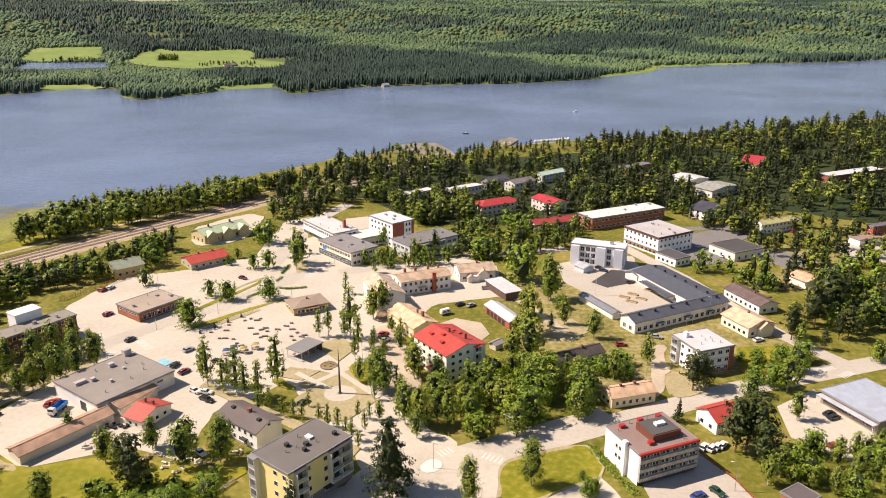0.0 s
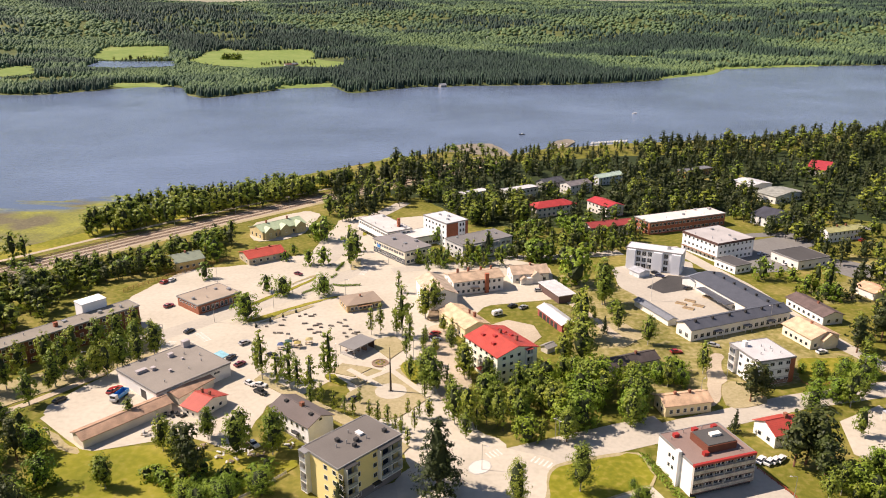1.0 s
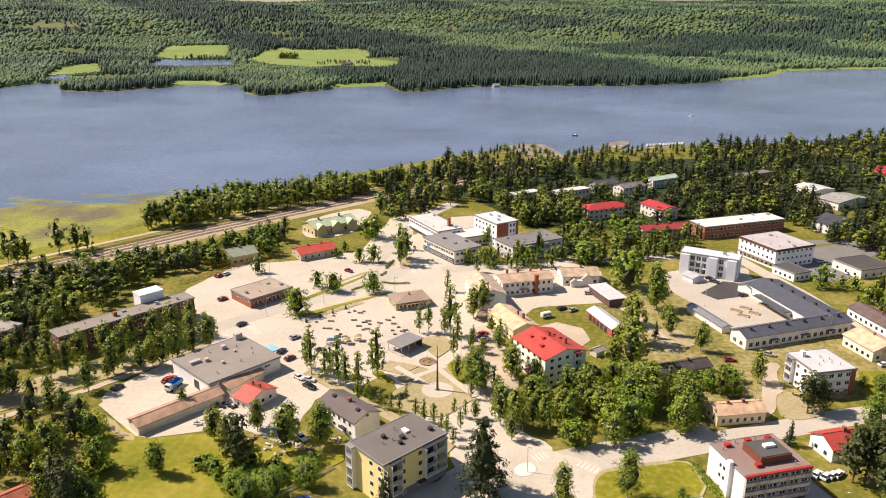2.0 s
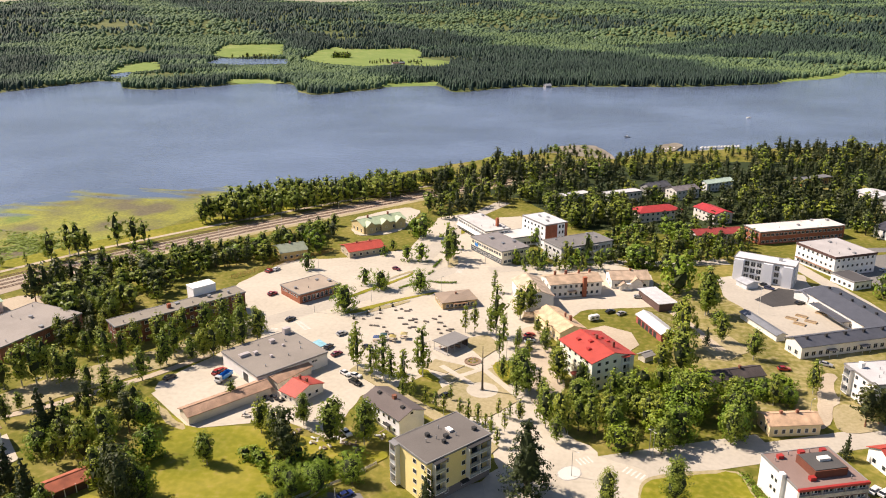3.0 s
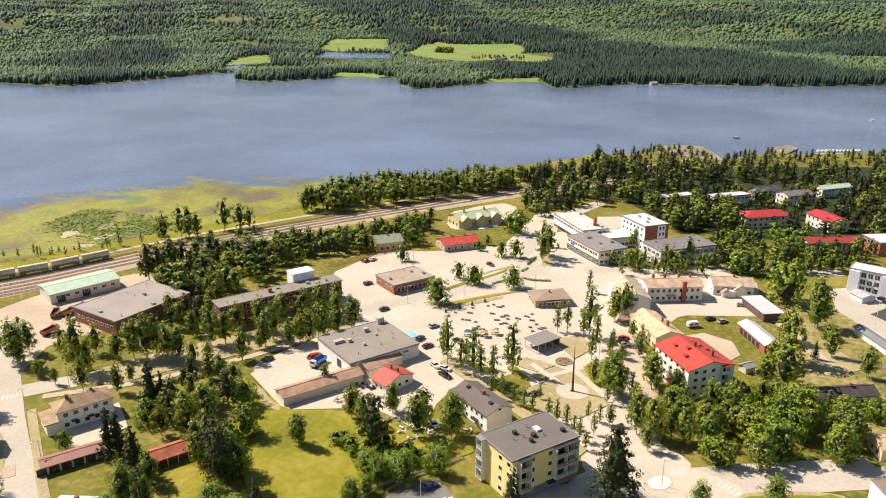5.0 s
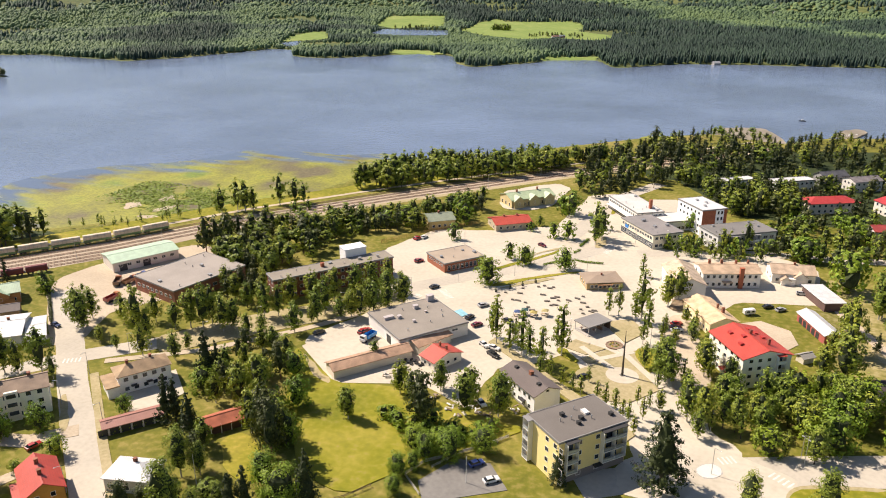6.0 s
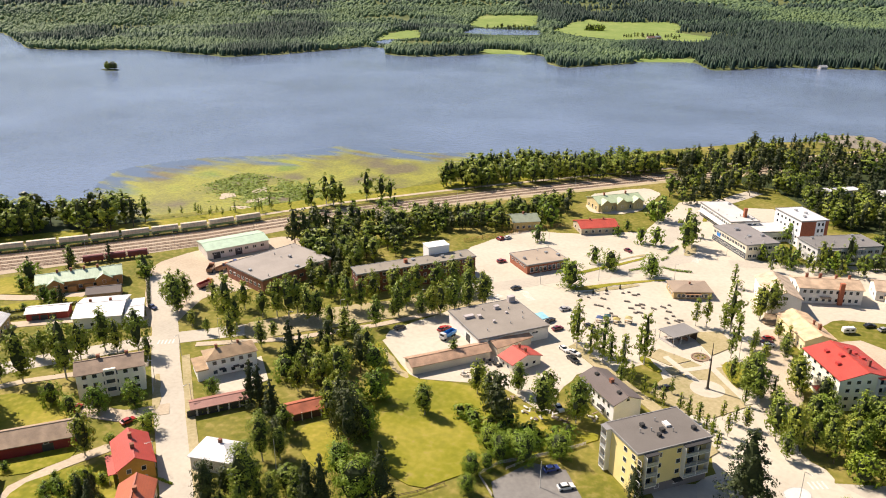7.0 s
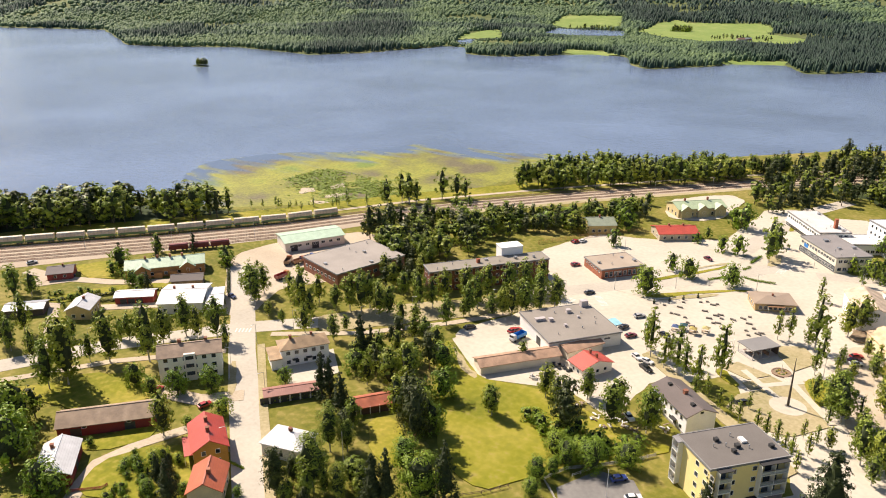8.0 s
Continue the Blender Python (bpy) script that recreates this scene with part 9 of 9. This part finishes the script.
def reed_bed(name, label, ring, count, seed, low):
    """Tufts strewn over shallow water in drifts."""
    rng = random.Random(seed)
    xs, ys = [p[0] for p in ring], [p[1] for p in ring]
    verts, faces, n, tries = [], [], 0, 0
    while n < count and tries < count * 12:
        tries += 1
        x, y = rng.uniform(min(xs), max(xs)), rng.uniform(min(ys), max(ys))
        drift = float(waves(x * 1.0, y * 1.6, 13, 0.9)) + 0.6 * float(waves(x, y, 4.5, 1.7))
        if drift < low + rng.uniform(-0.6, 0.45) or not inside(x + rng.gauss(0, 7), y + rng.gauss(0, 7), ring):
            continue
        n += 1
        a, s, o = rng.uniform(0, 6.283), rng.uniform(0.7, 1.8), len(verts)
        c, t = math.cos(a) * s * 0.6, math.sin(a) * s * 0.6
        h, deep = rng.uniform(0.15, 0.5), rng.uniform(0.5, 1.1)
        verts += [(x - c, y - t, LAKE_Z + 0.05), (x + c, y + t, LAKE_Z + 0.05), (x + c * 0.8 - t * deep, y + t * 0.8 + c * deep, LAKE_Z + h), (x - c * 0.8 - t * deep, y - t * 0.8 + c * deep, LAKE_Z + h * 0.8)]
        faces.append((o, o + 1, o + 2, o + 3))
    me = bpy.data.meshes.new(name)
    me.from_pydata(verts, [], faces)
    me.materials.append(REEDLEAF)
    tagged(new(name, me), label, "reeds", kind="stuff")


REEDLEAF = leafy("reed_leaves", (0.17, 0.22, 0.03), (0.28, 0.33, 0.05), 0.6)
reed_bed("reeds", "yellow-green reed tufts in the shallow bay", REED_ISLE, 6000, 3, -0.5)
for (x, y), rx, ry in zip([(-333.4, 303.3), (-325.5, 322.4), (-311.8, 306.6), (-304, 290), (-240, 372)], (5, 4, 4, 9, 6), (6, 6, 7, 4, 3)):
    patch("sandbank", [(x + rx * (1 + 0.35 * math.sin(3 * a + x)) * math.cos(a), y + ry * (1 + 0.35 * math.cos(2 * a + y)) * math.sin(a)) for a in (6.2832 * q / 22 for q in range(22))], GRAVEL, -4.8, "pale sandbank among the reeds", "sandbank")
hump = thing("islet", -90.2, 615.6, LAKE_Z, 0, "small round grassy islet by the shore", "islet")
bm = bmesh.new()
bmesh.ops.create_icosphere(bm, subdivisions=3, radius=1.0, matrix=Matrix.Diagonal((9, 7, 2.4, 1)))
part("mound", bm, REEDS, hump)
isl = thing("islet", -955.9, 678.6, LAKE_Z, 0, "tiny wooded island far out in the lake", "islet")
bm = bmesh.new()
bmesh.ops.create_icosphere(bm, subdivisions=3, radius=1.0, matrix=Matrix.Diagonal((16, 9, 1.2, 1)))
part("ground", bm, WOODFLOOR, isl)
ix, iy = isl.matrix_basis.translation[:2]
for k in range(26):
    a, q = dice.uniform(0, 6.28), dice.uniform(0, 1) ** 0.5
    v, me = make_tree(dice.choice(("pine", "birch")), k % 4, False)
    h = dice.uniform(8, 12)
    t = part("tree", me, None, isl, at=pose(13 * q * math.cos(a), 6 * q * math.sin(a), 0.4, 0, 0, dice.uniform(0, 360)) @ Matrix.Diagonal((h / 9, h / 9, h / 10, 1)))

# ---- harbour ----
wood("woods", "low trees and bushes on the harbour quay", [(-44, 664), (-30, 684), (-8, 690), (4, 650), (-20, 642)], 16, ("birch", "bush", "pine"), 3, 9, 81, 5)
patch("quay", [(-48.4, 669.2), (-41.6, 686.3), (-26.1, 695.2), (-7.5, 698.1), (3.1, 671.9), (10.4, 644.8), (9.8, 601), (-11.2, 605.6), (-21.6, 637.2), (-39.8, 655.5)], QUAYSAND, -3.9, "sandy harbour quay reaching into the lake", "quay", thick=1.8)
patch("quay", [(45.8, 695), (55.4, 716.6), (67.5, 729.5), (73.5, 716.6), (64, 689.1), (54.7, 671.8)], QUAYSAND, -3.9, "sandy spit beside the marina", "quay", thick=1.8)
patch("jetty", [(83.1, 695), (122.9, 710.2), (121.9, 704), (83.2, 686.1)], paint("wood", (0.4, 0.36, 0.3)), -4.2, "long wooden marina jetty", "jetty", thick=0.4)
patch("jetty", [(72.8, 671.8), (105.8, 686.1), (105, 680.3), (73.2, 666.2)], paint("wood", (0.4, 0.36, 0.3)), -4.2, "long wooden marina jetty", "jetty", thick=0.4)


def boat(x, y, rot, l, colour, word):
    ob = thing("boat", x, y, LAKE_Z, rot, word, "boat", "boats on the lake")
    bm = bmesh.new()
    w = l * 0.18
    solid(bm, [(-l / 2, -w * 0.7, -0.2), (l * 0.2, -w * 0.7, -0.2), (l * 0.42, 0, -0.1), (l * 0.2, w * 0.7, -0.2), (-l / 2, w * 0.7, -0.2)], [(-l / 2, -w, 0.7), (l * 0.2, -w, 0.8), (l * 0.52, 0, 1.0), (l * 0.2, w, 0.8), (-l / 2, w, 0.7)])
    part("hull", bm, colour, ob)
    bm = boxes((-l * 0.15, l * 0.18, -w * 0.65, w * 0.65, 0.75, 1.5))
    bmesh.ops.bevel(bm, geom=bm.edges[:], offset=0.15, segments=1, affect="EDGES")
    part("cabin", bm, TRIM, ob)
    part("windscreen", boxes((l * 0.18, l * 0.19, -w * 0.5, w * 0.5, 1.0, 1.4)), GLASS, ob)


HULL = worn("white_hull", (0.7, 0.69, 0.67), 0.4, spread=0.08)
for k in range(12):
    x, y = [a + (b - a) * (k + 0.5) / 12 for a, b in zip(*[(87.5, 709.7), (124.3, 725.5)])]
    boat(x, y, 75 + dice.uniform(-8, 8), dice.uniform(5.5, 8), HULL, "small white motor boat moored at the jetty")
for k in range(7):
    x, y = [a + (b - a) * (k + 0.5) / 7 for a, b in zip(*[(76.6, 682.9), (107, 697.5)])]
    boat(x, y, 255 + dice.uniform(-8, 8), dice.uniform(5, 7), HULL, "small white motor boat moored at the jetty")
for k in range(4):
    x, y = [a + (b - a) * (k + 0.5) / 4 for a, b in zip(*[(53.6, 691.7), (65, 700.6)])]
    boat(x, y, 80, 6.5, HULL, "small white boat beside the spit")
boat(23, 755.8, 185, 6, DARKMETAL, "small dark boat out on the lake")
boat(163.3, 919.4, 20, 6, TRIM, "small white boat out on the lake")

# ---- houses across the lake ----
for p, word, wall, roof in (([(-50, 2464.4), (-23.2, 2501)], "far white farmhouse in a clearing", (0.7, 0.68, 0.64), (0.5, 0.5, 0.5)), ([(-453.8, 1569), (-440.2, 1583.5)], "far farmhouse beside the hay field", (0.65, 0.62, 0.6), (0.3, 0.16, 0.12)), ([(-53, 2574.3), (-27.7, 2620)], "far white farmhouse on the hillside", (0.7, 0.68, 0.64), (0.45, 0.4, 0.4)), ([(-1018.9, 1434.2), (-1019, 1456.9)], "far white cottage near the inlet", (0.7, 0.68, 0.65), (0.6, 0.6, 0.6)), ([(-1035.5, 1460.3), (-1033.7, 1479)], "far white cottage near the inlet", (0.7, 0.68, 0.65), (0.5, 0.3, 0.25)), ([(-98, 1208.1), (-87.7, 1216.8)], "far weathered boathouse on the shore", (0.42, 0.40, 0.37), (0.4, 0.4, 0.4)), ([(-447.2, 1575.9), (-433.3, 1603.8)], "far barn in the hay field", (0.35, 0.12, 0.1), (0.4, 0.4, 0.4))):
    (x0, y0), (x1, y1) = p
    building("farmhouse", word, (x0 + x1) / 2, (y0 + y1) / 2, math.degrees(math.atan2(y1 - y0, x1 - x0)), max(8, math.dist(*p) * 0.8), 7, 3.6, paint("wood", wall), paint("metal", roof), rise=2.5, floors=1, z=float(land((x0 + x1) / 2, (y0 + y1) / 2)) + 0.5, category="farmhouse")
tower_x, tower_y = [(1330.4, 2554.6), (1332.2, 2554.5)][0]
relay = thing("radio_mast", tower_x, tower_y, float(land(tower_x, tower_y)), 0, "thin tall radio mast on a far hill", "radio mast")
bm = bmesh.new()
tube(bm, 0, 0, 0, 75, 1.2, 0.6, 6)
part("lattice", bm, STEEL, relay)
